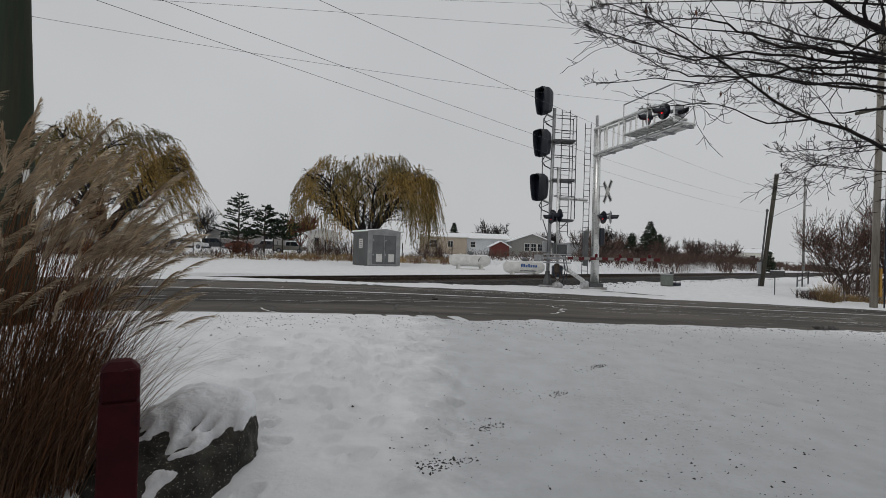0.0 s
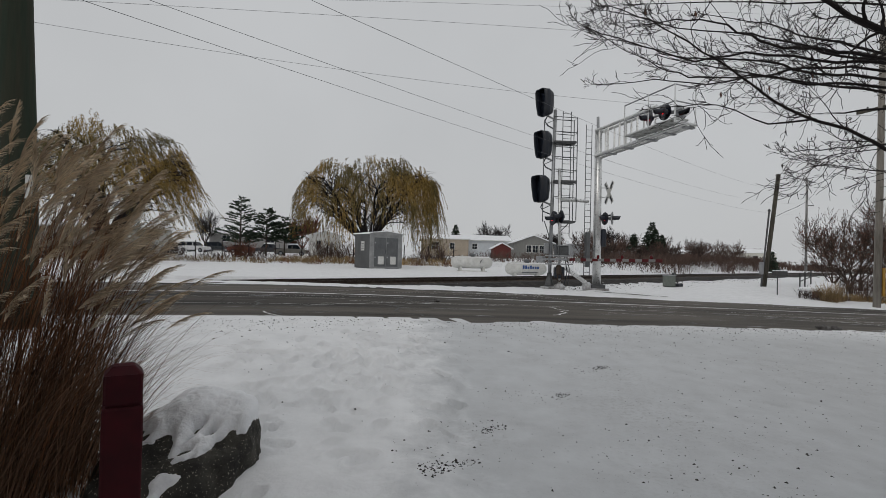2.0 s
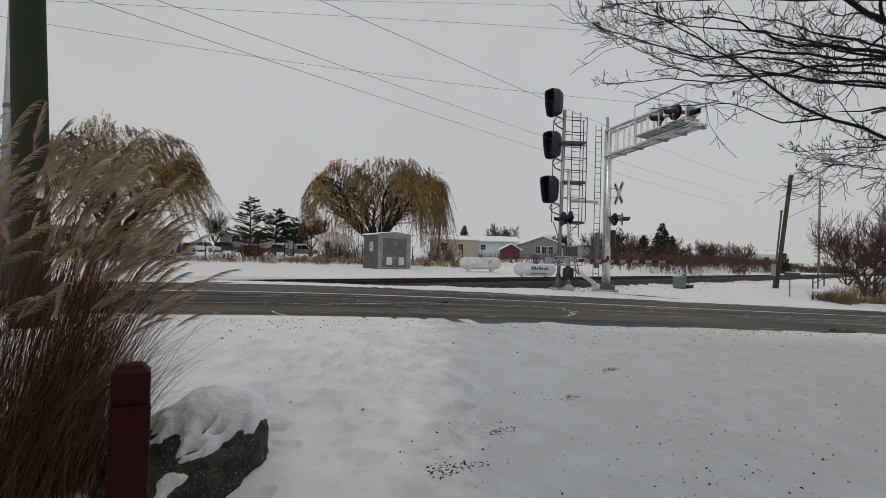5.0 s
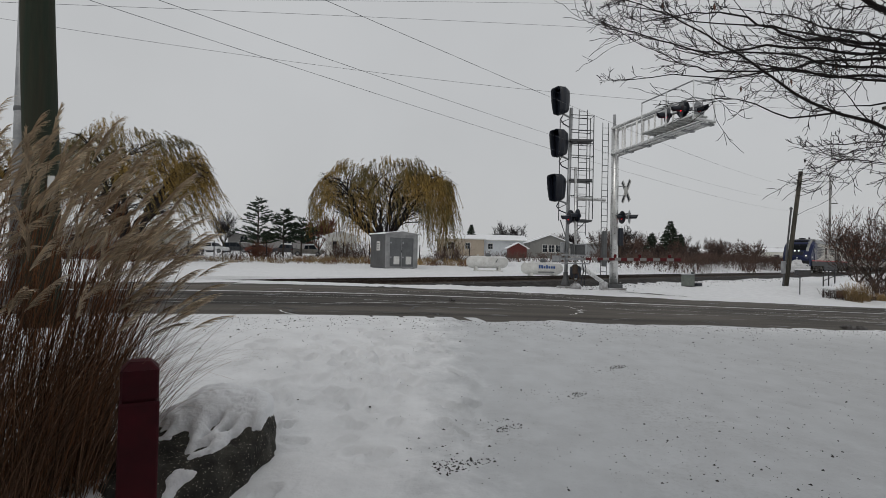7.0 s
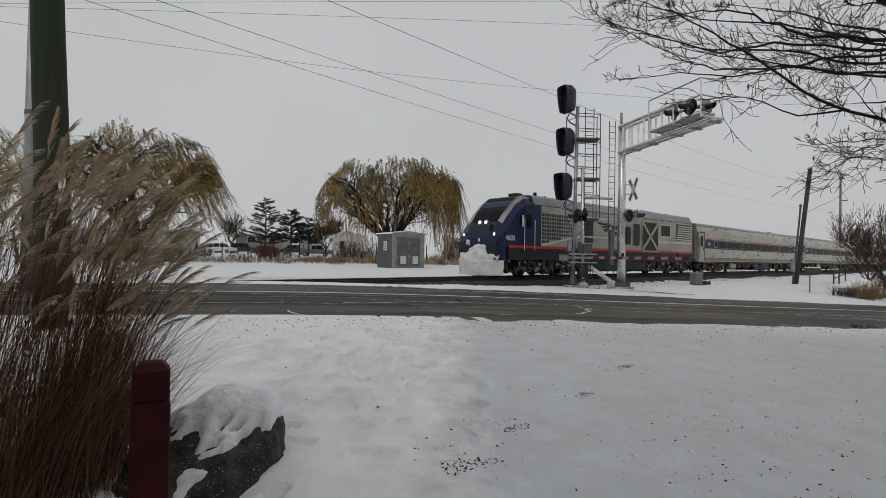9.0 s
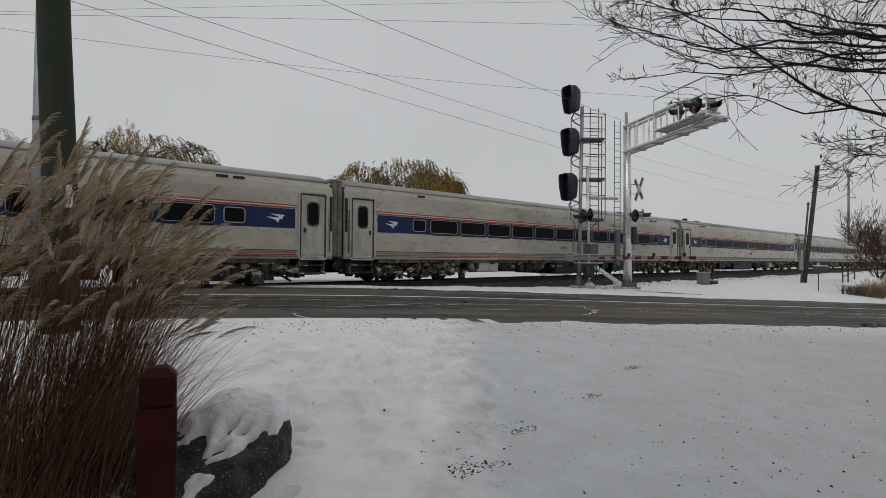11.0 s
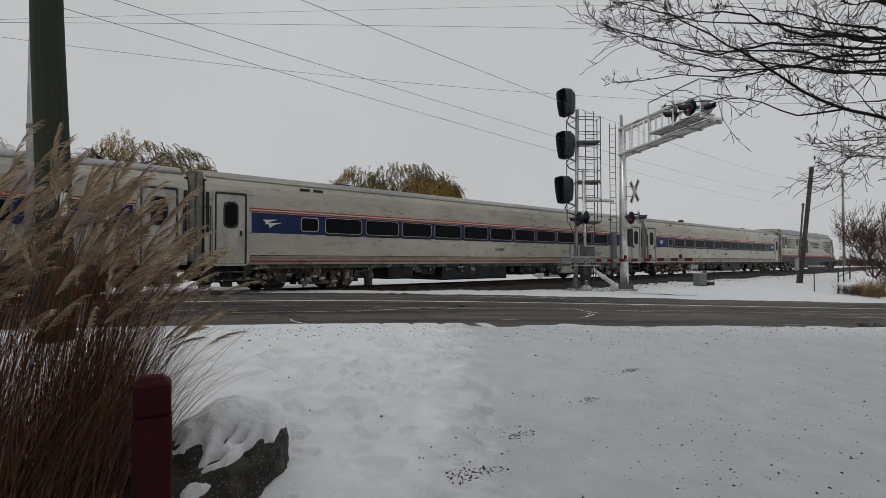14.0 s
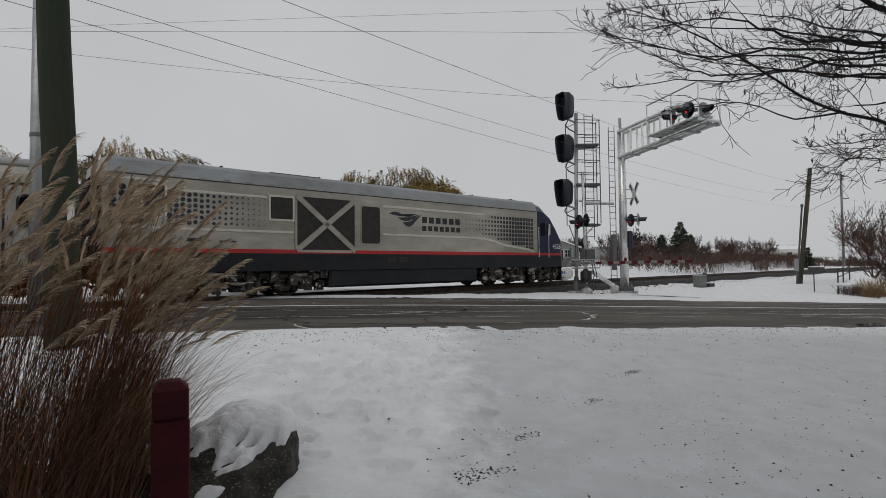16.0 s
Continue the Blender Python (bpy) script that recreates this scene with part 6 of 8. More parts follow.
home("mobile_home", pose(-31, 98, 2.5, 0, 0, 0), 14.0, 6.0, 2.5, 0.9, (0.27, 0.265, 0.26), "low grey house beyond parked cars", ((-4, 1.0, 1.4, 1.1), (4, 1.0, 1.4, 1.1)))


def parked_car(at, colour, label, kind="suv"):
    t = thing("parked_car" if kind != "pickup" else "parked_pickup", at, label, "car", "parked vehicles")
    m = mat("car_paint", colour, 0.3, col2=tuple(c * 0.85 for c in colour), scale=0.5)
    body = [(-2.2, 0.38), (-2.25, 0.75), (-2.1, 0.95), (-0.95, 1.02), (1.0, 1.02), (2.1, 0.9), (2.25, 0.7), (2.2, 0.38)]
    if kind == "suv":
        cabin = [(-2.1, 0.98), (-1.95, 1.6), (-1.7, 1.68), (0.3, 1.66), (1.05, 1.0)]
    elif kind == "pickup":
        cabin = [(-0.5, 1.0), (-0.4, 1.6), (-0.25, 1.68), (0.75, 1.66), (1.3, 1.0)]
    else:
        cabin = [(-1.7, 0.98), (-1.0, 1.42), (0.3, 1.42), (1.1, 1.0)]
    part("body", prism(body, -0.86, 0.86, "y"), m, t)
    part("cabin", prism([(p, q - 0.02) for p, q in cabin], -0.72, 0.72, "y"), DARK_PANE, t, "dark glazed cabin")
    part("roof_panel", prism([(cabin[1][0] - 0.05, cabin[1][1] - 0.06), (cabin[1][0], cabin[1][1] + 0.05), (cabin[-2][0], cabin[-2][1] + 0.05), (cabin[-2][0] + 0.08, cabin[-2][1] - 0.06)], -0.74, 0.74, "y"), SNOW if kind != "suv" else m, t)
    for x in (-1.0, 0.1):
        for s in (-1, 1):
            part("pillar", box(x - 0.05, x + 0.05, s * 0.725 - 0.01, s * 0.725 + 0.01, 1.0, 1.6), m, t)
    for x in (-1.38, 1.38):
        for s in (-1, 1):
            w = part("wheel", lathe([(0.2, -0.1), (0.32, -0.1), (0.34, -0.06), (0.34, 0.06), (0.32, 0.1), (0.2, 0.1)], "y", 16), BLACK, t)
            w.matrix_basis = pose(x, s * 0.8, 0.34)
            part("hub", lathe([(0.19, -0.11), (0.19, 0.11)], "y", 12), GALV, w)
    for s in (-1, 1):
        part("headlight", box(2.13, 2.24, s * 0.6 - 0.15, s * 0.6 + 0.15, 0.68, 0.82, 0.02), WHITE, t)
        part("tail_light", box(-2.25, -2.15, s * 0.68 - 0.1, s * 0.68 + 0.1, 0.75, 0.95, 0.02), RED_SIGN, t)
    return t


parked_car(pose(-34.8, 84, gz(-33, 84), 0, 0, -8), (0.66, 0.67, 0.68), "pale silver estate car parked in snow")
parked_car(pose(-33.0, 89, gz(-31, 89), 0, 0, 5), (0.05, 0.055, 0.06), "dark car parked in snow")
parked_car(pose(-38.0, 87, gz(-38, 87), 0, 0, 0), (0.09, 0.09, 0.10), "dark car parked in snow", "sedan")
parked_car(pose(-17.6, 74.5, gz(-17, 74), 0, 0, 10), (0.20, 0.19, 0.17), "dusty grey pickup parked in snow", "pickup")
parked_car(pose(-22.5, 82, gz(-22, 82), 0, 0, 170), (0.05, 0.05, 0.055), "dark pickup parked in snow", "pickup")
parked_car(pose(-28.0, 86, gz(-28, 86), 0, 0, 0), (0.16, 0.06, 0.05), "dull red car parked in snow", "sedan")

fence = thing("fence", pose(0, 0, 0), "row of thin dark fence posts along the verge", "fence")
for k in range(14):
    x, y = -30 + k * 2.6, 53.5 + 0.1 * k
    part("post", tube([(x, y, gz(x, y) - 0.2), (x + random.uniform(-0.05, 0.05), y, gz(x, y) + 1.9)], 0.05, 6), TWIG, fence)

# ---- right of the crossing: poles, wires, snow-covered heap ----
lp = thing("leaning_pole", pose(22.42, 33.0, -0.3), "leaning weathered wooden pole", "utility pole")
part("shaft", tube([(0, 0, 0.0), (0.92, 0, 7.73)], [0.135, 0.125], 14), POLE_WOOD, lp, "", True)
part("conduit", tube([(-0.24, -0.1, 0.2), (0.0, -0.1, 2.6), (0.24, -0.12, 5.3)], 0.055, 8), STEEL, lp, "grey conduit")
part("conduit_hood", lathe([(0.02, 0), (0.09, 0.03), (0.09, 0.12), (0.03, 0.2)], "z", 10), BOX_GREY, lp).matrix_basis = pose(0.24, -0.12, 5.25)
part("meter_box", box(-0.32, -0.1, -0.2, 0.0, 1.2, 2.0, 0.03), GALV, lp)
PALE_POLE = mat("pale_weathered_wood", (0.27, 0.25, 0.22), 0.85, col2=(0.17, 0.155, 0.135), scale=4, stretch=(2, 2, 0.15), bump=0.01)
rp = thing("utility_pole", pose(22.8, 25.0, -0.6), "grey weathered wooden utility pole with crossarms", "utility pole")
part("shaft", tube([(0.0, 0, 0.0), (0.1, 0, 6.5), (0.2, 0, 14.5)], [0.17, 0.155, 0.13], 14), PALE_POLE, rp, "", True)
part("yellow_guard", box(0.18, 0.30, -0.16, -0.06, 0.7, 2.1, 0.01), mat("yellow_plastic", (0.42, 0.24, 0.05), 0.5), rp, "yellow cable guard")
for z, w in ((10.1, 1.3), (12.9, 1.2)):
    xa = part("crossarm", box(-w, w, -0.06, 0.06, z - 0.07, z + 0.07, 0.01), POLE_WOOD, rp)
    xa.matrix_basis = pose(0.15, -0.15, 0, 0, 0, 104)
    for s in (-0.9, -0.3, 0.6):
        part("insulator", lathe([(0.03, z + 0.07), (0.05, z + 0.12), (0.04, z + 0.2), (0.01, z + 0.22)], "z", 8), BOX_GREY, xa).matrix_basis = pose(s * w, 0, 0)
part("cable_riser", tube([(0.75, 0.2, 0.0), (0.75, 0.2, 8.0)], 0.04, 6), BLACK, rp)
GREY_POLE = mat("bleached_pole_wood", (0.26, 0.26, 0.25), 0.8, col2=(0.19, 0.19, 0.185), scale=3)
fp = thing("utility_pole", pose(67.0, 87.5, 0.6), "thin far utility pole with short crossarms", "utility pole")
part("shaft", tube([(0, 0, 0), (0, 0, 16.0)], [0.21, 0.16], 10), GREY_POLE, fp, "", True)
for z, w in ((15.15, 0.5), (11.4, 1.25)):
    part("crossarm", box(-0.1, w, -0.05, 0.05, z - 0.06, z + 0.06, 0.01), POLE_WOOD, fp)
part("brace", tube([(0.05, 0, 13.1), (1.25, 0, 11.45)], 0.035, 5), GALV, fp)


def wire(ends, through_point, radius=0.012):
    """A hanging wire: a parabola from end to end through a point between."""
    a, c, b = Vector(ends[0]), Vector(through_point), Vector(ends[1])
    ab = b - a
    u = (c - a).dot(ab) / ab.dot(ab)
    sag = ((c - a) - ab * u).z / (u * (1 - u))
    pts = [a + ab * w + Vector((0, 0, sag * w * (1 - w))) for w in [k / 22 for k in range(23)]]
    ob = mesh_ob("overhead_wire", tube(pts, radius, 5), BLACK)
    return tagged(ob, "thin black overhead wire between poles", "wire", "overhead wires")


wire(((-11.86, 2.54, 5.77), (66.95, 87.50, 10.65)), (26.93, 44.35, 6.58), 0.0048)
wire(((-10.93, 2.49, 5.79), (66.91, 87.50, 12.69)), (27.42, 44.37, 7.41), 0.0048)
wire(((-8.1, 2.35, 5.73), (66.88, 87.50, 14.75)), (28.91, 44.39, 8.53), 0.0048)
wire(((-18.0, 13.0, 7.53), (22.79, 25, 12.22)), (2.39, 19.0, 10.06), 0.005)
wire(((-18.0, 13.0, 8.14), (22.82, 25, 9.09)), (2.41, 19.0, 7.72), 0.005)
wire(((-18.0, 13.0, 7.36), (22.77, 25, 13.92)), (2.38, 19.0, 10.82), 0.004)
drop = mesh_ob("overhead_wire", tube([(22.74, 25, 8.0), (22.48, 26.5, 7.25), (22.9, 28.0, 6.75), (23.33, 29.5, 6.19), (23.6, 30.3, 5.82), (23.7, 31, 5.46), (23.5, 31.6, 5.15), (23.11, 32, 4.91), (22.95, 32.9, 4.58)], 0.011, 5), BLACK)
tagged(drop, "slack black service cable between poles", "wire", "overhead wires")

mound = thing("snow_covered_tank", pose(22.25, 28.0, gz(22.5, 28.6) + 0.15, 0, 0, 18), "snow-covered pale tanks among dry weeds", "tank")
for x, y, r in ((-0.15, 0, 0.47), (0.70, 0.2, 0.53)):
    bm = bmesh.new()
    bmesh.ops.create_icosphere(bm, subdivisions=3, radius=r)
    for w in bm.verts:
        w.co.z *= 0.85
        w.co *= 1 + 0.22 * noise.noise(w.co * 4)
        w.co += Vector((x, y, 0.34))
    part("tank", bm, SNOW, mound, "rounded tank under snow", True)
part("snow_ledge", box(-1.2, -0.4, -0.3, 0.4, 0.25, 0.48, 0.10, seg=3), SNOW, mound)
part("rusty_panel", box(-1.15, -0.45, -0.42, -0.34, -0.1, 0.26, 0.02), mat("rusty_sheet", (0.16, 0.07, 0.04), 0.8, col2=(0.25, 0.2, 0.16), scale=6), mound, "rusty metal panel")
RUBBERY = mat("dull_dark_paint", (0.045, 0.045, 0.047), 0.6, col2=(0.07, 0.07, 0.07), scale=4)
rail = thing("handrail", pose(21.4, 28.4, gz(21.4, 28.4), 0, 0, 25), "dark thin handrail in weeds", "handrail")
for x in (0.0, 0.5, 1.1):
    part("post", box(x - 0.028, x + 0.028, -0.028, 0.028, -0.2, 1.35 + 0.15 * x, 0.008), RUBBERY, rail)
for z in (0.85, 1.15):
    part("rail", prism([(-0.1, z), (1.3, z + 0.35), (1.3, z + 0.39), (-0.1, z + 0.04)], -0.06, -0.03, "y"), RUBBERY, rail)
post = thing("sign_post", pose(20.1, 28.4, gz(20.1, 28.4) - 0.2), "thin metal post with a flat grey box", "post")
part("post", tube([(0, 0, 0), (0, 0, 1.6)], 0.03, 6), STEEL, post)
part("box", box(-0.22, 0.5, -0.15, 0.15, 1.3, 1.58, 0.02), RUBBERY, post)
part("snow", box(-0.2, 0.5, -0.15, 0.15, 1.58, 1.62, 0.015), SNOW, post)


# ---- the passenger train ----
COACH_SKIN = mat("dull_silver_coach_paint", (0.445, 0.423, 0.365), 0.30, 0.35, col2=(0.30, 0.284, 0.24), scale=0.5, detail=7.0, lo=0.30, hi=0.74, stretch=(0.5, 1, 1.4))
COACH_ROOF = mat("grimy_silver_roof", (0.37, 0.368, 0.345), 0.45, 0.3, col2=(0.25, 0.25, 0.235), scale=0.7, stretch=(0.4, 1, 1))
LOCO_SILVER = mat("silver_locomotive_paint", (0.41, 0.386, 0.335), 0.34, 0.4, col2=(0.26, 0.247, 0.213), scale=0.6, stretch=(0.5, 1, 1.5))
LOCO_ROOF = mat("bluish_grey_roof", (0.30, 0.315, 0.325), 0.4, 0.35, col2=(0.21, 0.22, 0.225), scale=0.7, stretch=(0.5, 1, 1))
CREAM = mat("pale_trim_paint", (0.62, 0.59, 0.52), 0.45, col2=(0.52, 0.50, 0.44))
NAVY = mat("navy_blue_paint", (0.006, 0.012, 0.056), 0.34, col2=(0.005, 0.010, 0.042), scale=1.0, spec=0.3)
BLUE_BAND = mat("blue_window_band", (0.014, 0.028, 0.098), 0.5, col2=(0.010, 0.020, 0.070), scale=1.2, spec=0.2)
STRIPE_RED = mat("red_stripe", (0.50, 0.030, 0.035), 0.45, col2=(0.32, 0.03, 0.03))
COACH_RED = mat("orange_red_stripe", (0.42, 0.045, 0.032), 0.5, col2=(0.27, 0.035, 0.028), scale=1.5)
SKIRT = mat("charcoal_skirt_paint", (0.010, 0.012, 0.016), 0.5, col2=(0.017, 0.018, 0.020), scale=1.3)
UNDER = mat("frosted_running_gear", (0.016, 0.015, 0.014), 0.75, col2=(0.115, 0.100, 0.084), scale=2.2, detail=6.0, lo=0.42, hi=0.66, bump=0.02, bump_scale=14,
            speck=(0.40, 0.385, 0.36), speck_scale=5.0, speck_at=0.63)
DARK_GLASS = mat("tinted_window_glass", (0.004, 0.005, 0.007), 0.38, spec=0.08)
FROST = mat("frosted_beam", (0.17, 0.155, 0.135), 0.8, col2=(0.04, 0.036, 0.031), scale=2.0, lo=0.35, hi=0.65, bump=0.02, bump_scale=12)
RIME = mat("dirty_rime", (0.36, 0.345, 0.32), 0.85, col2=(0.10, 0.092, 0.08), scale=6, bump=0.02, bump_scale=20)
RUBBER = mat("dark_rubber", (0.030, 0.030, 0.031), 0.7, col2=(0.045, 0.045, 0.045))
GRILLE = mat("dark_mesh_grille", (0.050, 0.047, 0.043), 0.6, 0.3, col2=(0.035, 0.033, 0.031), scale=4)
PACKED_SNOW = mat("caked_snow", (0.74, 0.75, 0.77), 0.8, col2=(0.60, 0.60, 0.60), scale=3, bump=0.04, bump_scale=8)
RIB_TAN = mat("dull_tan_band", (0.27, 0.225, 0.18), 0.6, col2=(0.18, 0.15, 0.12), scale=1.5)
COACH_DOOR = mat("pale_coach_door", (0.47, 0.46, 0.42), 0.45, 0.1, col2=(0.33, 0.32, 0.29), scale=3, stretch=(1, 1, 0.4))
GANGWAY = mat("grey_gangway_rubber", (0.20, 0.19, 0.17), 0.75, col2=(0.12, 0.112, 0.10), scale=3)
WHITE_LETTER = mat("white_lettering", (0.75, 0.75, 0.75), 0.5)


def lettering(name, text, size, parent, material, x, y, z, label=""):
    """Block characters on the side at y, read from outside, centred at x."""
    cu = bpy.data.curves.new(name, "FONT")
    cu.body, cu.size, cu.align_x, cu.extrude = text, size, "CENTER", 0.003
    tmp = bpy.data.objects.new("tmp", cu)
    me = bpy.data.meshes.new_from_object(tmp)
    bpy.data.objects.remove(tmp)
    me.materials.clear()
    me.materials.append(material)
    ob = new(name, me)
    ob.parent = parent
    ob.matrix_basis = pose(x, y, z, 90, 0, 180 if y > 0 else 0)
    return tagged(ob, label) if label else ob


def bogie(parent, x, wheelbase, axles, radius, length, material, z_frame):
    frame_bm = bmesh.new()
    for sy in (-1, 1):
        box(-length / 2, length / 2, sy * 1.12 - 0.09, sy * 1.12 + 0.09, z_frame, z_frame + 0.2, 0.03, frame_bm)
        for k in range(axles):
            ax = (k - (axles - 1) / 2) * wheelbase
            box(ax - 0.2, ax + 0.2, sy * 1.14 - 0.12, sy * 1.14 + 0.12, radius - 0.2, radius + 0.17, 0.04, frame_bm)
            for dx in (-0.36, 0.36):
                join(frame_bm, tube([(ax + dx, sy * 1.12, radius - 0.1), (ax + dx, sy * 1.12, z_frame + 0.12)], 0.09, 8))
        for dx in (-0.3, 0.0, 0.3):
            join(frame_bm, tube([(dx, sy * 1.16, 0.32), (dx, sy * 1.16, 0.85)], 0.1, 8))
        box(-0.55, 0.55, sy * 1.1 - 0.14, sy * 1.1 + 0.14, 0.2, 0.34, 0.03, frame_bm)
        box(-length / 2 - 0.15, -length / 2 + 0.1, sy * 1.0 - 0.05, sy * 1.0 + 0.05, 0.2, 0.8, 0.02, frame_bm)
        box(length / 2 - 0.1, length / 2 + 0.15, sy * 1.0 - 0.05, sy * 1.0 + 0.05, 0.25, 0.8, 0.02, frame_bm)
    box(-0.4, 0.4, -1.0, 1.0, 0.5, 0.85, 0.05, frame_bm)
    bg = part("bogie", frame_bm, material, parent, "dark bogie caked with frozen snow")
    bg.matrix_basis = pose(x, 0, 0)
    for k in range(axles):
        ax = (k - (axles - 1) / 2) * wheelbase
        for sy in (-1, 1):
            w = part("wheel", lathe([(radius - 0.16, sy * 0.68), (radius - 0.02, sy * 0.69), (radius + 0.02, sy * 0.69), (radius, sy * 0.72), (radius - 0.01, sy * 0.81),
                                     (radius - 0.08, sy * 0.815), (radius - 0.10, sy * 0.77), (0.16, sy * 0.76), (0.13, sy * 0.84), (0.02, sy * 0.85)], "y", 24), RAIL, bg, "steel wheel", True)
            w.matrix_basis = pose(ax, 0, radius)
    return bg


def clutter(rg, pipes, rime, xa, xb, n, za, zb, ya, yb):
    """Brackets, hoses, cylinders and springs hung below the floor."""
    for _ in range(n):
        x, z, y = rg.uniform(xa, xb), rg.uniform(za, zb), rg.uniform(ya, yb)
        kind = rg.random()
        if kind < 0.55:
            a_, h_ = rg.uniform(0.03, 0.16), rg.uniform(0.05, 0.24)
            box(x - a_, x + a_, y - 0.08, y + 0.08, max(0.1, z - h_), min(0.93, z + h_), 0, pipes)
        elif kind < 0.8:
            join(pipes, tube([(x, y, z), (x + rg.uniform(-0.5, 0.5), y + rg.uniform(-0.05, 0.05), min(0.9, max(0.15, z + rg.uniform(-0.3, 0.3))))], rg.uniform(0.02, 0.05), 5))
        else:
            join(pipes, tube([(x - 0.14, y, z), (x + 0.14, y, z)], rg.uniform(0.06, 0.12), 8))
        if rg.random() < 0.36:
            lump = bmesh.ops.create_icosphere(rime, subdivisions=2, radius=rg.uniform(0.04, 0.09))
            sq = Vector((rg.uniform(0.8, 3.4), 0.4, rg.uniform(0.25, 1.3)))
            out_y = y + math.copysign(0.10, y)
            for v in lump["verts"]:
                v.co = Vector((x, out_y, z)) + v.co * sq * (1 + 1.1 * noise.noise(v.co * 26 + Vector((x, z, 0))))


def coach():
    c = thing("passenger_coach", pose(0, 0, 0), "silver passenger coach with a blue window band and thin red stripes", "train coach", "coaches of the train")
    side = [(1.5, 0.88), (1.52, 1.0), (1.5, 3.05), (1.45, 3.27), (1.28, 3.5)]
    out = side + [(-y, z) for y, z in reversed(side)]
    part("body", loft([(-12.76, out), (12.76, out)]), COACH_SKIN, c)
    roof = [(1.32, 3.47), (1.2, 3.57), (0.95, 3.68), (0.55, 3.78), (0.0, 3.82)]
    rout = roof + [(-y, z) for y, z in reversed(roof[:-1])]
    part("roof", loft([(-12.68, rout), (12.68, rout)]), COACH_ROOF, c, "grimy silver rounded roof", True)
    for x in (-9.6, -9.1, 9.3):
        part("roof_vent", plate(x - 0.18, x + 0.18, 3.30, 3.38, 1.44, 0.012, 0.02), RUBBER, c, "small dark roof vent")
        part("roof_vent", plate(x - 0.18, x + 0.18, 3.30, 3.38, -1.44, 0.012, 0.02), RUBBER, c, "small dark roof vent")
    for x in (-7.4,):
        part("roof_vent", box(x - 0.3, x + 0.3, -0.3, 0.3, 3.76, 3.88, 0.04), RUBBER, c)
    for sx in (-1, 1):
        part("end_diaphragm", box(sx * 12.9 - 0.095, sx * 12.9 + 0.095, -1.44, 1.44, 0.95, 3.62, 0.04), GANGWAY, c, "grey folded rubber gangway")
        part("end_frame", box(sx * 12.74 - 0.06, sx * 12.74 + 0.06, -1.40, 1.40, 1.0, 3.4, 0.03), SKIRT, c, "dark coach end")
        part("coupler", box(sx * 12.8 - 0.3, sx * 12.8 + 0.3, -0.16, 0.16, 0.7, 1.0, 0.04), UNDER, c)
    for sy in (-1, 1):
        y = 1.5 * sy
        band = part("window_band", box(-11.4, 11.4, min(y, y + sy * 0.012), max(y, y + sy * 0.012), 1.86, 2.49), BLUE_BAND, c, "blue painted window band")
        for z0, z1, m in ((2.590, 2.628, COACH_RED), (2.553, 2.588, CREAM), (2.512, 2.551, COACH_RED), (1.145, 1.17, SKIRT), (1.05, 1.135, RIB_TAN), (1.0, 1.035, COACH_RED), (0.955, 0.975, SKIRT)):
            part("stripe", box(-11.45, 11.45, min(y, y + sy * 0.022), max(y, y + sy * 0.022), z0, z1), m, c, "thin red stripe" if m is COACH_RED else "thin pale stripe" if m is CREAM else "dull tan band" if m is RIB_TAN else "thin black line")
        for k in range(11):
            x = (k - 5) * 1.63
            win = part("window", plate(x - 0.71, x + 0.71, 1.935, 2.435, y, 0.02, 0.1), DARK_GLASS, c, "tinted passenger window")
            part("window_frame", ring_plate(x - 0.735, x + 0.735, 1.918, 2.452, y, 0.018, 0.034, 0.12), LOCO_SILVER, win)
            part("rain_ledge", box(x - 0.7, x + 0.7, min(y, y + sy * 0.03), max(y, y + sy * 0.03), 1.835, 1.875), SKIRT, win)
        for x in (-9.45, 9.45):
            win = part("window", plate(x - 0.3, x + 0.3, 1.98, 2.40, y, 0.02, 0.08), DARK_GLASS, c, "small tinted window")
            part("window_frame", ring_plate(x - 0.325, x + 0.325, 1.955, 2.425, y, 0.028, 0.034, 0.1), LOCO_SILVER, win)
        for sx in (-1, 1):
            x = sx * 12.03
            part("door_seal", ring_plate(x - 0.47, x + 0.47, 0.86, 3.03, y, 0.05, 0.03, 0.08), RUBBER, c, "dark door seal")
            part("door_frame", ring_plate(x - 0.53, x + 0.53, 0.84, 3.10, y, 0.055, 0.045, 0.12), COACH_DOOR, c, "pale door surround")
            door = part("door", plate(x - 0.42, x + 0.42, 0.88, 2.98, y, 0.018, 0.06), COACH_DOOR, c, "pale grey coach door")
            part("door_handle", box(x - sx * 0.3 - 0.03, x - sx * 0.3 + 0.03, min(y, y + sy * 0.06), max(y, y + sy * 0.06), 1.75, 1.9), RUBBER, door)
            part("door_window", plate(x - 0.17, x + 0.17, 2.02, 2.72, y + sy * 0.012, 0.02, 0.12), DARK_GLASS, door)
            part("door_window_seal", ring_plate(x - 0.22, x + 0.22, 1.97, 2.77, y + sy * 0.012, 0.05, 0.026, 0.15), RUBBER, door)
            part("grab_rail", tube([(x + sx * 0.60, y + sy * 0.07, 1.1), (x + sx * 0.60, y + sy * 0.07, 2.6)], 0.018, 6), RUBBER, c)
            # dark strip that paints the shade of the gap beside the door
            part("end_shadow_gap", box(sx * 12.70 - 0.05, sx * 12.70 + 0.05, min(y, y + sy * 0.012), max(y, y + sy * 0.012), 1.05, 3.0), SKIRT, c, "dark strip painted for the shaded gap at the coach end")
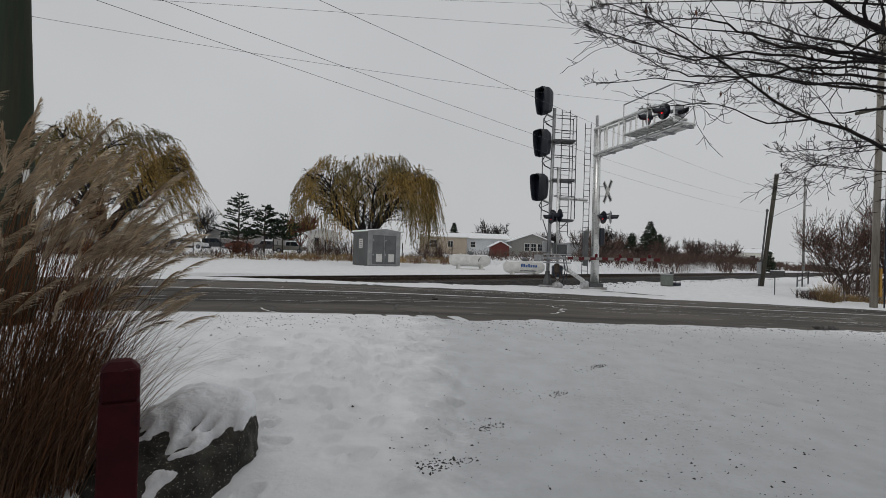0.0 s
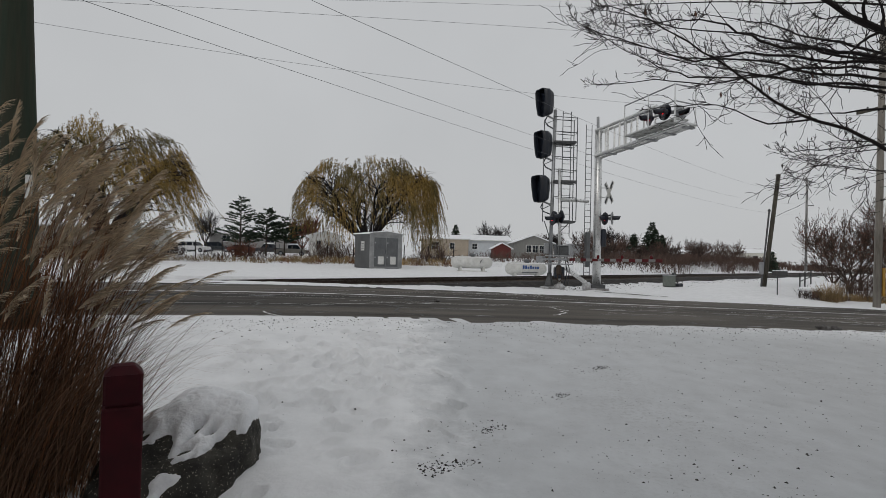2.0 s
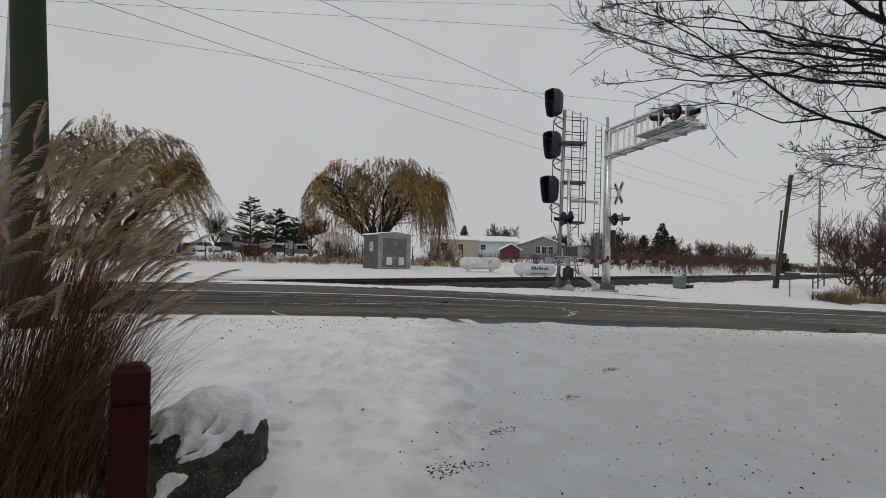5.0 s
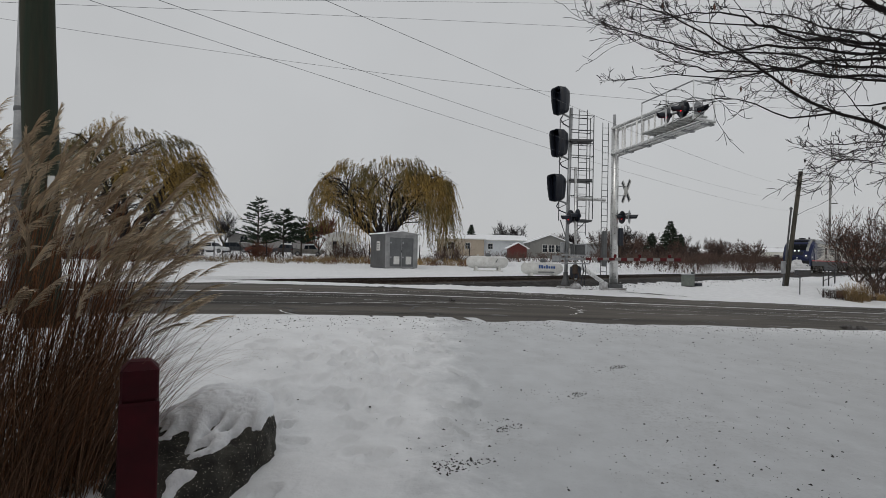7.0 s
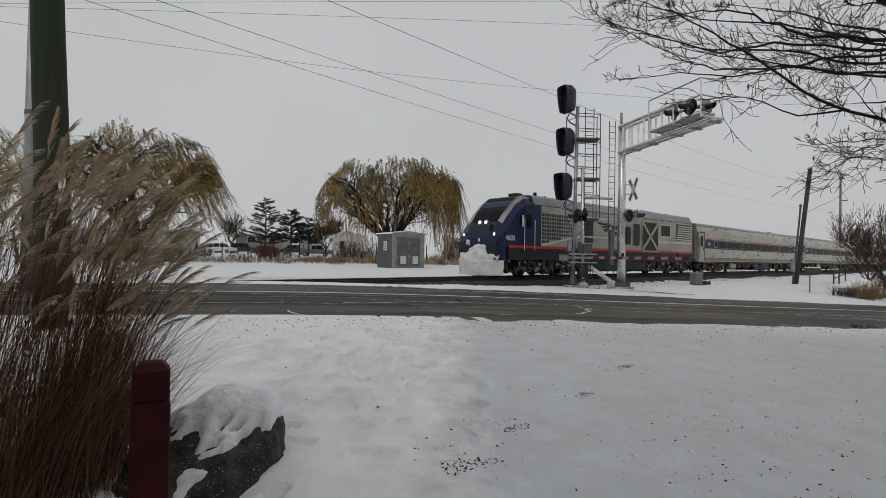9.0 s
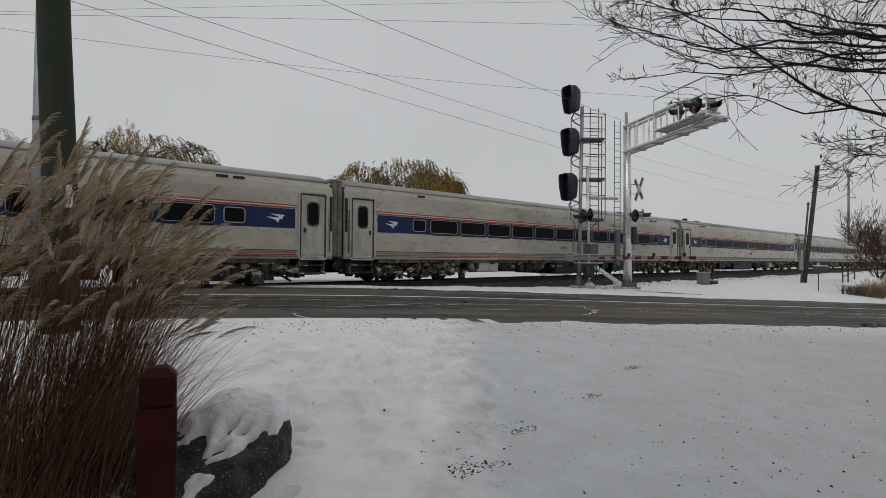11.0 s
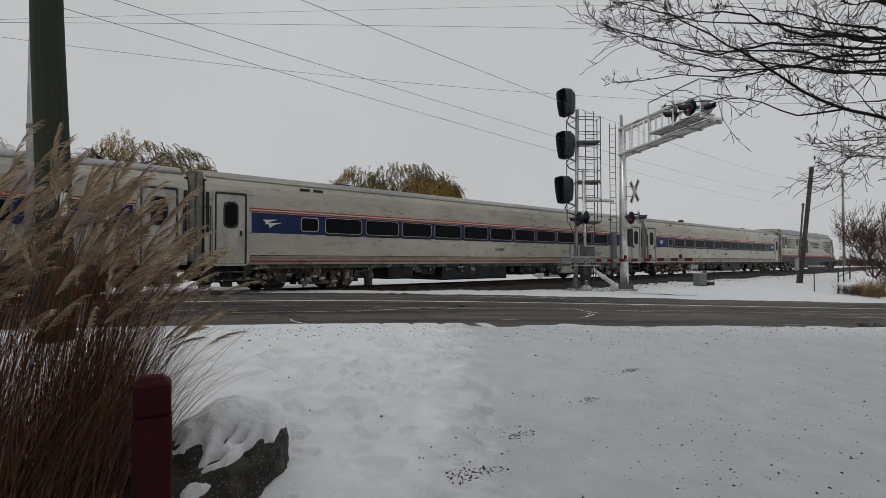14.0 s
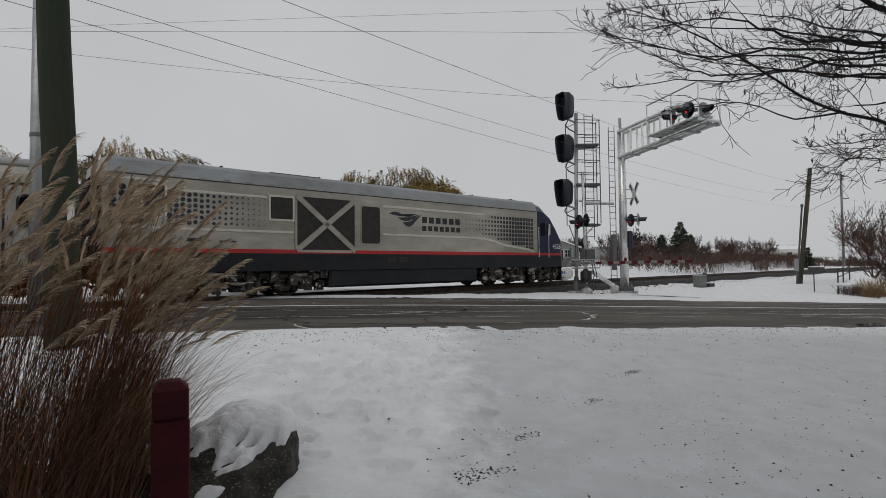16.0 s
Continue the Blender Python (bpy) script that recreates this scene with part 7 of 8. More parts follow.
            well = part("step_well", box(x - 0.46, x + 0.46, sy * 1.0 - 0.2, sy * 1.0 + 0.2, 0.34, 0.9, 0.02), SKIRT, c, "dark boarding steps rimed with snow")
            for z in (0.40, 0.66):
                part("step", box(x - 0.44, x + 0.44, sy * 1.32 - 0.14, sy * 1.32 + 0.14, z - 0.025, z + 0.025, 0.01), UNDER, well)
            for dx in (-0.45, 0.45):
                part("step_side", box(x + dx - 0.025, x + dx + 0.025, sy * 1.32 - 0.15, sy * 1.32 + 0.15, 0.36, 0.92, 0.01), UNDER, well)
            # three swooping strokes of the operator's mark
            mk = bmesh.new()
            ex = sx * 10.75
            for j in range(2):
                z0, x0 = 2.28 - 0.10 * j, ex - 0.30 + 0.12 * j
                join(mk, prism([(x0, z0), (x0 + 0.5, z0 + 0.02), (x0 + 0.26, z0 - 0.05), (x0 + 0.1, z0 - 0.15), (x0 + 0.08, z0 - 0.06)], y, y + sy * 0.024, "y"))
            part("emblem", mk, WHITE_LETTER, c, "white swoosh emblem")
        lettering("number", "54559" if sy > 0 else "54540", 0.22, c, RUBBER, 0.1 if sy > 0 else -0.15, sy * 1.521, 1.42, "small dark coach number")
        # underfloor gear
    for x0, x1, z0, w in ((-6.1, -4.9, 0.30, 1.32), (-4.5, -3.7, 0.42, 1.25), (-3.4, 0.55, 0.20, 1.34), (1.7, 2.75, 0.33, 1.3), (2.95, 3.6, 0.46, 1.26), (3.8, 4.5, 0.36, 1.31), (4.7, 6.05, 0.34, 1.33), (6.15, 6.5, 0.4, 1.28)):
        plain = x0 != 4.7
        bx = part("underfloor_box", box(x0, x1, -w, w, z0, 0.9, 0.04), SKIRT if plain else COACH_DOOR, c, "dark underfloor equipment box" if plain else "pale underfloor equipment box")
        for sy in (-1, 1):
            lo, hi = min(sy * w, sy * (w + 0.02)), max(sy * w, sy * (w + 0.02))
            part("hatch", box(x0 + 0.08, (x0 + x1) / 2 - 0.03, lo, hi, z0 + 0.08, 0.84, 0.01), SKIRT if plain else COACH_DOOR, bx)
            part("hatch", box((x0 + x1) / 2 + 0.03, x1 - 0.08, lo, hi, z0 + 0.08, 0.84, 0.01), SKIRT if plain else COACH_DOOR, bx)
    rg = random.Random(77)
    pipes, rime = bmesh.new(), bmesh.new()
    part("underframe", box(-11.25, 11.25, -1.4, 1.4, 0.74, 0.9, 0.02), FROST, c, "frosted underframe beam")
    for sy in (-1, 1):
        join(pipes, tube([(-11.3, sy * 1.0, 0.78), (11.3, sy * 1.0, 0.78)], 0.05, 6))
        for xc in (-9.07, 9.07):
            clutter(rg, pipes, rime, xc - 2.5, xc + 2.2, 78, 0.25, 0.85, sy * 1.05, sy * 1.34)
        clutter(rg, pipes, rime, -6.6, 6.6, 60, 0.55, 0.9, sy * 1.1, sy * 1.38)
        for xe in (-12.0, 12.0):
            clutter(rg, pipes, rime, xe - 0.75, xe + 0.75, 16, 0.35, 0.85, sy * 0.8, sy * 1.2)
    part("rime", rime, RIME, c, "frozen snow stuck to the running gear")["kind"] = "stuff"
    part("pipework", pipes, UNDER, c, "snow-rimed pipes and brackets")["kind"] = "stuff"
    for x in (-9.07, 9.07):
        bogie(c, x, 2.59, 2, 0.457, 3.3, UNDER, 0.58)
    return c


def locomotive(number):
    c = thing("diesel_locomotive", pose(0, 0, 0), "silver diesel locomotive with navy cab and red sill stripe", "locomotive", "locomotives of the train")

    def sec(w, eave, tw, top, low=0.85):
        o = [(w, low), (w, eave), (tw + 0.35 * (w - tw), top - 0.12), (tw, top), (-tw, top), (-tw - 0.35 * (w - tw), top - 0.12), (-w, eave), (-w, low)]
        return o
    part("body", loft([(-10.35, sec(1.46, 3.5, 1.0, 3.9)), (-10.2, sec(1.5, 3.55, 1.05, 4.0)), (7.6, sec(1.5, 3.55, 1.05, 4.0))]), LOCO_SILVER, c)
    cab = part("cab", loft([(7.605, sec(1.5, 3.55, 1.05, 4.0)), (8.1, sec(1.5, 3.5, 1.03, 3.93)), (8.7, sec(1.48, 3.25, 0.98, 3.62)), (9.3, sec(1.46, 2.75, 0.95, 3.14)),
                            (9.9, sec(1.42, 2.2, 0.9, 2.58)), (10.25, sec(1.32, 1.95, 0.84, 2.2)), (10.45, sec(1.16, 1.6, 0.74, 1.85))]), NAVY, c, "glossy navy blue cab")
    # pale sweep along the edge of the windscreen and over the roof
    for sy in (-1, 1):
        sweep = [(7.2, 1.07, 3.99), (8.1, 1.05, 3.93), (8.7, 1.0, 3.62), (9.3, 0.97, 3.14), (9.85, 0.93, 2.64)]
        bm = bmesh.new()
        A = [bm.verts.new((x, sy * (y - 0.06), z + 0.015)) for x, y, z in sweep]
        B = [bm.verts.new((x, sy * (y + 0.19), z - 0.11)) for x, y, z in sweep]
        C = [bm.verts.new((x, sy * (y + 0.19), z - 0.16)) for x, y, z in sweep]
        for P, Q in ((A, B), (B, C)):
            for j in range(len(sweep) - 1):
                bm.faces.new((P[j], P[j + 1], Q[j + 1], Q[j]))
        part("windscreen_sweep", bm, COACH_ROOF, cab, "pale sweep beside the windscreen")
    ws = bmesh.new()
    pts = [(8.30, 0.90, 3.875), (9.3, 0.90, 3.170), (9.84, 0.86, 2.68)]
    for a, b in zip(pts, pts[1:]):
        v = [ws.verts.new(p) for p in ((a[0], -a[1], a[2]), (a[0], a[1], a[2]), (b[0], b[1], b[2]), (b[0], -b[1], b[2]))]
        ws.faces.new(v)
    screen = part("windscreen", ws, DARK_GLASS, cab, "dark raked windscreen")
    part("wiper", tube([(9.74, 0.3, 2.80), (9.0, 0.1, 3.43)], 0.014, 5), RUBBER, screen)
    part("wiper", tube([(9.74, -0.35, 2.80), (9.05, -0.5, 3.39)], 0.014, 5), RUBBER, screen)
    part("nose_panel", box(9.9, 10.33, -0.72, 0.72, 2.02, 2.5, 0.05), BLACK, cab, "black nose light panel")
    for sy in (-1, 1):
        for y, z, x in ((sy * 0.2, 2.6, 9.98), (sy * 1.0, 2.02, 10.31)):
            lamp = part("headlight", lathe([(0.12, x - 0.12), (0.12, x), (0.1, x + 0.015), (0.01, x + 0.02)], "x", 14), BLACK if abs(y) > 0.5 else ALU, cab)
            lamp.matrix_basis = pose(0, y, z)
            lens = part("lens", lathe([(0.07, x + 0.012), (0.065, x + 0.03), (0.01, x + 0.035)], "x", 14), HEADLIGHT if number == "4603" else LAMP_OFF, lamp, "headlight lens")
    part("pilot_plate", box(10.05, 10.5, -1.3, 1.3, 0.75, 1.5, 0.1), SKIRT, cab)
    plow = loft([(10.0, [(1.35, 0.12), (1.4, 0.8), (-1.4, 0.8), (-1.35, 0.12)]), (10.55, [(1.15, 0.1), (1.1, 0.8), (-1.1, 0.8), (-1.15, 0.1)]), (10.95, [(0.25, 0.1), (0.25, 0.72), (-0.25, 0.72), (-0.25, 0.1)])])
    part("snow_plough", plow, PACKED_SNOW if number == "4603" else SKIRT, c, "pilot plough caked with snow" if number == "4603" else "dark steel pilot plough")
    if number == "4603":
        lump = bmesh.new()
        bmesh.ops.create_icosphere(lump, subdivisions=5, radius=1.0)
        for v in lump.verts:
            y, z = v.co.y, v.co.z
            d = 1 + 0.42 * noise.noise(v.co * 1.7 + Vector((7, 0, 0))) + 0.20 * noise.noise(v.co * 3.6 + Vector((1, 4, 0))) + 0.05 * noise.noise(v.co * 11)
            v.co = Vector((10.12 + v.co.x * 0.56 * d, y * 1.25 * d, 0.82 + z * (0.80 if z > 0 else 0.70) * d))
        for x, y, z, r in ((10.30, 0.15, 1.75, 0.16), (10.2, 0.85, 1.6, 0.18), (10.30, -0.6, 1.65, 0.2)):
            made = bmesh.ops.create_icosphere(lump, subdivisions=3, radius=r)
            for v in made["verts"]:
                v.co = Vector((x, y, z)) + v.co * (1 + 0.5 * noise.noise(v.co * 9 + Vector((x, y, z))))
        part("caked_snow", lump, PACKED_SNOW, c, "thick snow caked on the nose", True)
    part("roof_strip", loft([(-10.1, [(0.98, 3.98), (0.9, 4.06), (-0.9, 4.06), (-0.98, 3.98)]), (7.4, [(0.98, 3.98), (0.9, 4.06), (-0.9, 4.06), (-0.98, 3.98)])]), COACH_ROOF, c, "grey roof hatches")
    for x in (-7.2, -3.9, 0.0, 3.6, 6.2):
        part("roof_joint", box(x - 0.03, x + 0.03, -1.12, 1.12, 3.93, 4.075, 0.01), RUBBER, c)
    part("exhaust_hatch", box(-5.6, -3.9, -0.95, 0.95, 4.0, 4.09, 0.03), SKIRT, c, "black roof exhaust hatch")
    for sy in (-1, 1):
        bolts = bmesh.new()
        for k in range(26):
            x = -9.9 + k * 0.68
            box(x - 0.1, x + 0.1, sy * 1.46 - 0.05, sy * 1.46 + 0.05, 3.52, 3.60, 0, bolts)
        part("roof_clips", bolts, COACH_ROOF, c, "row of small roof clips")["kind"] = "stuff"
        y = sy * 1.5
        lo, hi = (lambda a, b: (min(a, b), max(a, b)))(y, y + sy * 0.02)
        part("sill_stripe", box(-10.3, 9.75, lo, hi, 1.40, 1.525), STRIPE_RED, c, "red sill stripe")
        part("skirt", box(-10.25, 9.8, lo, hi, 0.84, 1.40), SKIRT, c, "charcoal lower sill")
        if sy < 0:      # right-hand side
            layout = dict(grid=(2.6, 7.3), mark=(-1.25, 2.8), tall=[(-2.45, -1.65)], cross=(-4.95, -2.72), square=(-5.83, -5.08), dots=(-8.85, -5.95), dark=(-10.22, -9.4))
        else:
            layout = dict(grid=(3.85, 7.0), mark=(-1.1, 2.1), tall=[(2.45, 3.3), (-2.7, -1.9)], cross=(-5.1, -3.0), square=(-6.8, -5.5), dots=None, dark=None)
        # square-hole screen behind the cab, its lower edge cut by a pale sweep
        holes = bmesh.new()
        a, b = layout["grid"]
        for i in range(int((b - a) / 0.2)):
            for j in range(8):
                x, z = b - 0.1 - i * 0.2, 1.75 + j * 0.19
                drop = 1.64 + 0.42 * max(0, (b - 0.4 - x)) / 2.2
                rise = 3.32 - 0.12 * max(0, (b - x)) / 2
                h = 0.075 * max(0.25, 1 - max(0, (b - 1.6 - x)) / 3.4)
                if z - 0.07 > drop and z + 0.06 < rise:
                    lo2, hi2 = (lambda p, q: (min(p, q), max(p, q)))(y, y + sy * 0.008)
                    box(x - h, x + h, lo2, hi2, z - h, z + h, 0, holes)
        part("square_hole_screen", holes, BLACK, c, "dark square-hole screen pattern")["kind"] = "stuff"
        for z0, z1 in ((3.14, 3.22), (2.1, 2.17)):
            part("trim_line", box(-1.5, a + (1.3 if sy < 0 else 0.6), lo, hi, z0, z1), CREAM, c, "pale trim line")
        a, b = layout["grid"]
        curve = [(a + 0.9, 2.135), (a + 1.4, 2.10), (a + 1.9, 2.02), (a + 2.6 if sy < 0 else b - 0.8, 1.86), (b - 0.35, 1.68), (b, 1.58)]
        if sy > 0:
            curve = [(a - 0.6, 2.135)] + [(a + (b - a) * k / 4, (2.08, 1.98, 1.84, 1.70, 1.58)[k]) for k in range(5)]
        part("trim_sweep", prism([(p, r + 0.04) for p, r in curve] + [(p, r - 0.05) for p, r in reversed(curve)], y, y + sy * 0.02, "y"), CREAM, c, "pale curved trim line")
        if layout["dots"]:
            dots = bmesh.new()
            a2, b2 = layout["dots"]
            cols = 17
            for i in range(cols):
                r = 0.085 * (1 - i / (cols + 2))
                for j in range(6):
                    x, z = a2 + 0.1 + i * (b2 - a2) / cols, 2.28 + j * 0.16 - 0.02 * (i % 2)
                    if z < 3.12 - (0 if i > 3 else -0.02):
                        join(dots, prism([(x + r * math.cos(k * 1.0472), z + r * math.sin(k * 1.0472)) for k in range(6)], y, y + sy * 0.008, "y"))
            part("round_hole_screen", dots, BLACK, c, "dark round-hole screen pattern")["kind"] = "stuff"
            a3, b3 = layout["dark"]
            big = bmesh.new()
            for i in range(4):
                for j in range(6):
                    x, z = a3 + 0.10 + i * 0.22, 2.25 + j * 0.18
                    join(big, prism([(x + 0.09 * math.cos(k * 0.7854), z + 0.09 * math.sin(k * 0.7854)) for k in range(8)], y, y + sy * 0.008, "y"))
            part("radiator_screen", big, SKIRT, c, "large round-hole radiator screen")["kind"] = "stuff"
            part("radiator_frame", ring_plate(-9.47, -8.82, 2.42, 3.32, y, 0.06, 0.02, 0.03), CREAM, c)
            part("radiator_panel", plate(-9.42, -8.87, 2.47, 3.27, y, 0.012, 0.02), GRILLE, c)
            for z0, z1, a4, b4 in ((3.36, 3.43, -10.25, -8.8), (3.14, 3.21, -8.6, -5.95), (2.05, 2.12, -10.25, -5.05)):
                part("trim_line", box(a4, b4, lo, hi, z0, z1), CREAM, c, "pale trim line")
        else:
            for j in range(7):
                part("louvre", box(-9.95, -7.75 - 0.05 * j, lo - 0.0, hi + 0.01, 2.32 + j * 0.15, 2.38 + j * 0.15), CREAM, c, "pale radiator louvre")
            part("louvre_backing", box(-10.0, -7.65, min(y, y + sy * 0.008), max(y, y + sy * 0.008), 2.28, 3.4), BLACK, c)
            part("trim_line", box(-10.1, -5.2, lo, hi, 2.08, 2.16), CREAM, c, "pale trim line")
        for x0, x1 in layout["tall"]:
            p = part("side_grille", plate(x0, x1, 1.78, 3.12, y, 0.012, 0.1), GRILLE, c, "dark tall grille")
            part("grille_frame", ring_plate(x0 - 0.05, x1 + 0.05, 1.73, 3.17, y, 0.05, 0.022, 0.13), LOCO_SILVER, p)
        x0, x1 = layout["square"]
        p = part("side_window", plate(x0, x1, 2.5, 3.2, y, 0.012, 0.03), GRILLE, c, "square filter window")
        part("window_frame", ring_plate(x0 - 0.06, x1 + 0.06, 2.44, 3.26, y, 0.06, 0.022, 0.04), CREAM, p)
        x0, x1 = layout["cross"]
        p = part("braced_panel", plate(x0, x1, 1.5, 3.3, y, 0.012, 0.22), GRILLE, c, "dark grille panel with a silver cross brace")
        part("panel_frame", ring_plate(x0 - 0.06, x1 + 0.06, 1.44, 3.36, y, 0.08, 0.03, 0.25), LOCO_SILVER, p)
        for k in (-1, 1):
            xc, zc = (x0 + x1) / 2, 2.4
            dx, dz = (x1 - x0) / 2, 0.9
            L = math.hypot(dx, dz)
            nx_, nz_ = -dz / L * 0.09, dx / L * 0.09 * k
            q = [(xc - dx - nx_ * 1, zc - k * dz - nz_ * 1), (xc + dx - nx_, zc + k * dz - nz_), (xc + dx + nx_, zc + k * dz + nz_), (xc - dx + nx_, zc - k * dz + nz_)]
            part("brace", prism(q, y, y + sy * 0.045, "y"), LOCO_SILVER, p)
        for k in range(5):
            z = 1.75 + k * 0.32
            part("grille_bar", box(x0 + 0.08, x1 - 0.08, min(y, y + sy * 0.018), max(y, y + sy * 0.018), z - 0.012, z + 0.012), RUBBER, p)
        # operator's mark: three swept strokes and two rows of bars
        a, b = layout["mark"]
        fx = a if sy < 0 else b
        dr = 1 if sy < 0 else -1
        mk = bmesh.new()
        # broad swept strokes that rise towards the letters, with pale gaps between
        blades = [[(0.62 * w, 2.93 + 0.09 * math.sin(w * 3.1)) for w in (0.0, 0.4, 0.8, 1.2, 1.6)] + [(1.35, 2.98), (0.95, 2.86), (0.6, 2.85), (0.25, 2.88)],
                  [(0.42, 2.80), (0.66, 2.81), (0.92, 2.83), (1.18, 2.89), (1.5, 2.98), (1.22, 2.80), (0.98, 2.70), (0.78, 2.68), (0.58, 2.72)],
                  [(0.66, 2.62), (0.86, 2.64), (1.06, 2.70), (1.3, 2.84), (1.6, 2.98), (1.34, 2.74), (1.14, 2.55), (0.98, 2.46), (0.82, 2.50)]]
        for j, blade in enumerate(blades):
            join(mk, prism([(fx + dr * p, q_) for p, q_ in blade], y, y + sy * (0.006 + 0.002 * j), "y"))
        part("emblem", mk, BLACK, c, "dark swoosh emblem")
        for row, (z, h, nlet) in enumerate(((2.64, 0.24, 6), (2.33, 0.20, 7))):
            for j in range(nlet):
                x = fx + dr * (1.62 + j * (2.15 / nlet))
                lo3, hi3 = (lambda p, q: (min(p, q), max(p, q)))(x, x + dr * 1.5 / nlet)
                part("letter_bar", box(lo3, hi3, min(y, y + sy * 0.008), max(y, y + sy * 0.008), z, z + h), RUBBER, c)
        # bluish-grey shoulder of the roof above a dark seam
        sh_ = [(1.505, 3.53), (1.345, 3.89), (1.20, 4.0), (1.05, 4.015)]
        bm = bmesh.new()
        ends = [[bm.verts.new((x, sy * py, pz + 0.012)) for py, pz in sh_] for x in (-10.2, 7.6)]
        for j in range(3):
            bm.faces.new((ends[0][j], ends[0][j + 1], ends[1][j + 1], ends[1][j]))
        part("roof_shoulder", bm, LOCO_ROOF, c, "grey roof shoulder")
        part("roof_seam", box(-10.2, 7.6, min(y, y + sy * 0.012), max(y, y + sy * 0.012), 3.50, 3.53), RUBBER, c, "dark roof seam")
        if sy < 0:
            # small marks and data plates along the sill
            for x, w_, h_ in ((-8.3, 0.42, 0.10), (-7.4, 0.5, 0.05), (-9.9, 0.24, 0.10)):
                part("letter_bar", box(x, x + w_, min(y, y + sy * 0.008), max(y, y + sy * 0.008), 1.72, 1.72 + h_), RUBBER, c)
            for x in (-1.3, -0.75):
                part("data_plate", box(x, x + 0.35, min(y, y + sy * 0.03), max(y, y + sy * 0.03), 1.12, 1.3), GRILLE, c, "small sill data plate")
        # cab side
        yb = y
        if sy > 0:
            part("cab_side", plate(7.05, 7.62, 1.53, 3.5, y, 0.01, 0.02), NAVY, cab, "navy side panel behind the cab")
        door = part("cab_door", plate(7.65, 8.35, 1.56, 3.25, yb, 0.02, 0.08), NAVY, cab, "navy cab door")
        part("cab_window", plate(7.83, 8.2, 2.35, 3.0, yb + sy * 0.012, 0.02, 0.1), DARK_GLASS, cab, "cab door window")
        part("cab_window", plate(8.52, 8.72, 2.45, 2.92, yb - sy * 0.03, 0.03, 0.06), DARK_GLASS, cab)
        part("mirror", box(8.48, 8.62, yb + sy * 0.06 - 0.03, yb + sy * 0.06 + 0.03, 2.4, 2.95, 0.03), WHITE, cab, "white wing mirror")
        for x in (7.62, 8.42):
            part("handrail", tube([(x, yb + sy * 0.08, 1.3), (x, yb + sy * 0.08, 2.75)], 0.018, 6), ALU, cab, "bare metal handrail")
        lettering("number", number, 0.34, cab, WHITE_LETTER, 9.15 if sy < 0 else 9.3, yb - sy * 0.012, 1.74, "white locomotive number")
        part("step", box(7.6, 8.4, yb - sy * 0.15 - 0.15, yb - sy * 0.15 + 0.15, 0.3, 0.36, 0.01), SKIRT, c)
        part("step", box(7.6, 8.4, yb - sy * 0.15 - 0.15, yb - sy * 0.15 + 0.15, 0.62, 0.68, 0.01), SKIRT, c)
    part("fuel_tank", box(-3.7, 3.5, -1.46, 1.46, 0.24, 0.9, 0.08), SKIRT, c, "charcoal fuel tank")
    part("horn", box(7.0, 7.5, -0.3, 0.3, 4.05, 4.2, 0.04), RUBBER, c)
    part("antenna", tube([(6.3, 0.5, 4.0), (6.3, 0.5, 4.3)], 0.09, 8), SKIRT, c)
    part("rear_frame", box(-10.62, -10.3, -1.3, 1.3, 1.0, 3.4, 0.06), SKIRT, c, "dark locomotive end")
    part("coupler", box(-10.9, -10.4, -0.16, 0.16, 0.7, 1.0, 0.04), UNDER, c)
    pipes, rime, rg = bmesh.new(), bmesh.new(), random.Random(5)
    for sy in (-1, 1):
        for xc in (-6.6, 6.6):
            clutter(rg, pipes, rime, xc - 2.9, xc + 2.7, 110, 0.28, 0.85, sy * 1.05, sy * 1.40)
        clutter(rg, pipes, rime, 9.2, 10.0, 14, 0.3, 0.85, sy * 0.9, sy * 1.3)
        clutter(rg, pipes, rime, -10.2, -9.4, 14, 0.3, 0.85, sy * 0.9, sy * 1.3)
    part("rime", rime, RIME, c, "frozen snow stuck to the running gear")["kind"] = "stuff"
    part("pipework", pipes, UNDER, c, "snow-rimed pipes and brackets")["kind"] = "stuff"
    for x in (-6.4, 6.4):
        bogie(c, x, 2.9, 2, 0.53, 3.9, UNDER, 0.62)
    # a blunt nose: everything ahead of the cab door is drawn in
    for ob in [k for k in c.children_recursive if k.type == "MESH" and k.name.split(".")[0] not in ("bogie", "wheel", "number")]:
        for vert in ob.data.vertices:
            if vert.co.x > 8.3:
                vert.co.x = 8.3 + (vert.co.x - 8.3) * 0.78
    return c


TRAIN = []
first_coach = coach()
q = 0.0
for i in range(8):
    if i in (0, 7):
        vehicle, length = locomotive("4603" if i == 0 else "4626"), 21.8
    else:
        vehicle, length = (first_coach if i == 1 else copy_thing(first_coach, pose(0, 0, 0))), 26.0
    TRAIN.append((vehicle, q + length / 2, i in (3, 5, 7)))
    q += length


def front_s(t):
    """Where the train's leading end stands along the track."""
    return 33.92 - 27.405 * (t - 9.0) + 0.9 * (1 - float(smooth01(t, 8.5, 12.0))) + 0.22 * (1 - float(smooth01(t, 13.0, 15.0)))


def smooth_gust(t):
    """The gust that the passing train drags along."""
    return float(smooth01(t, 9.5, 11.0) - 0.6 * smooth01(t, 15.0, 16.5))


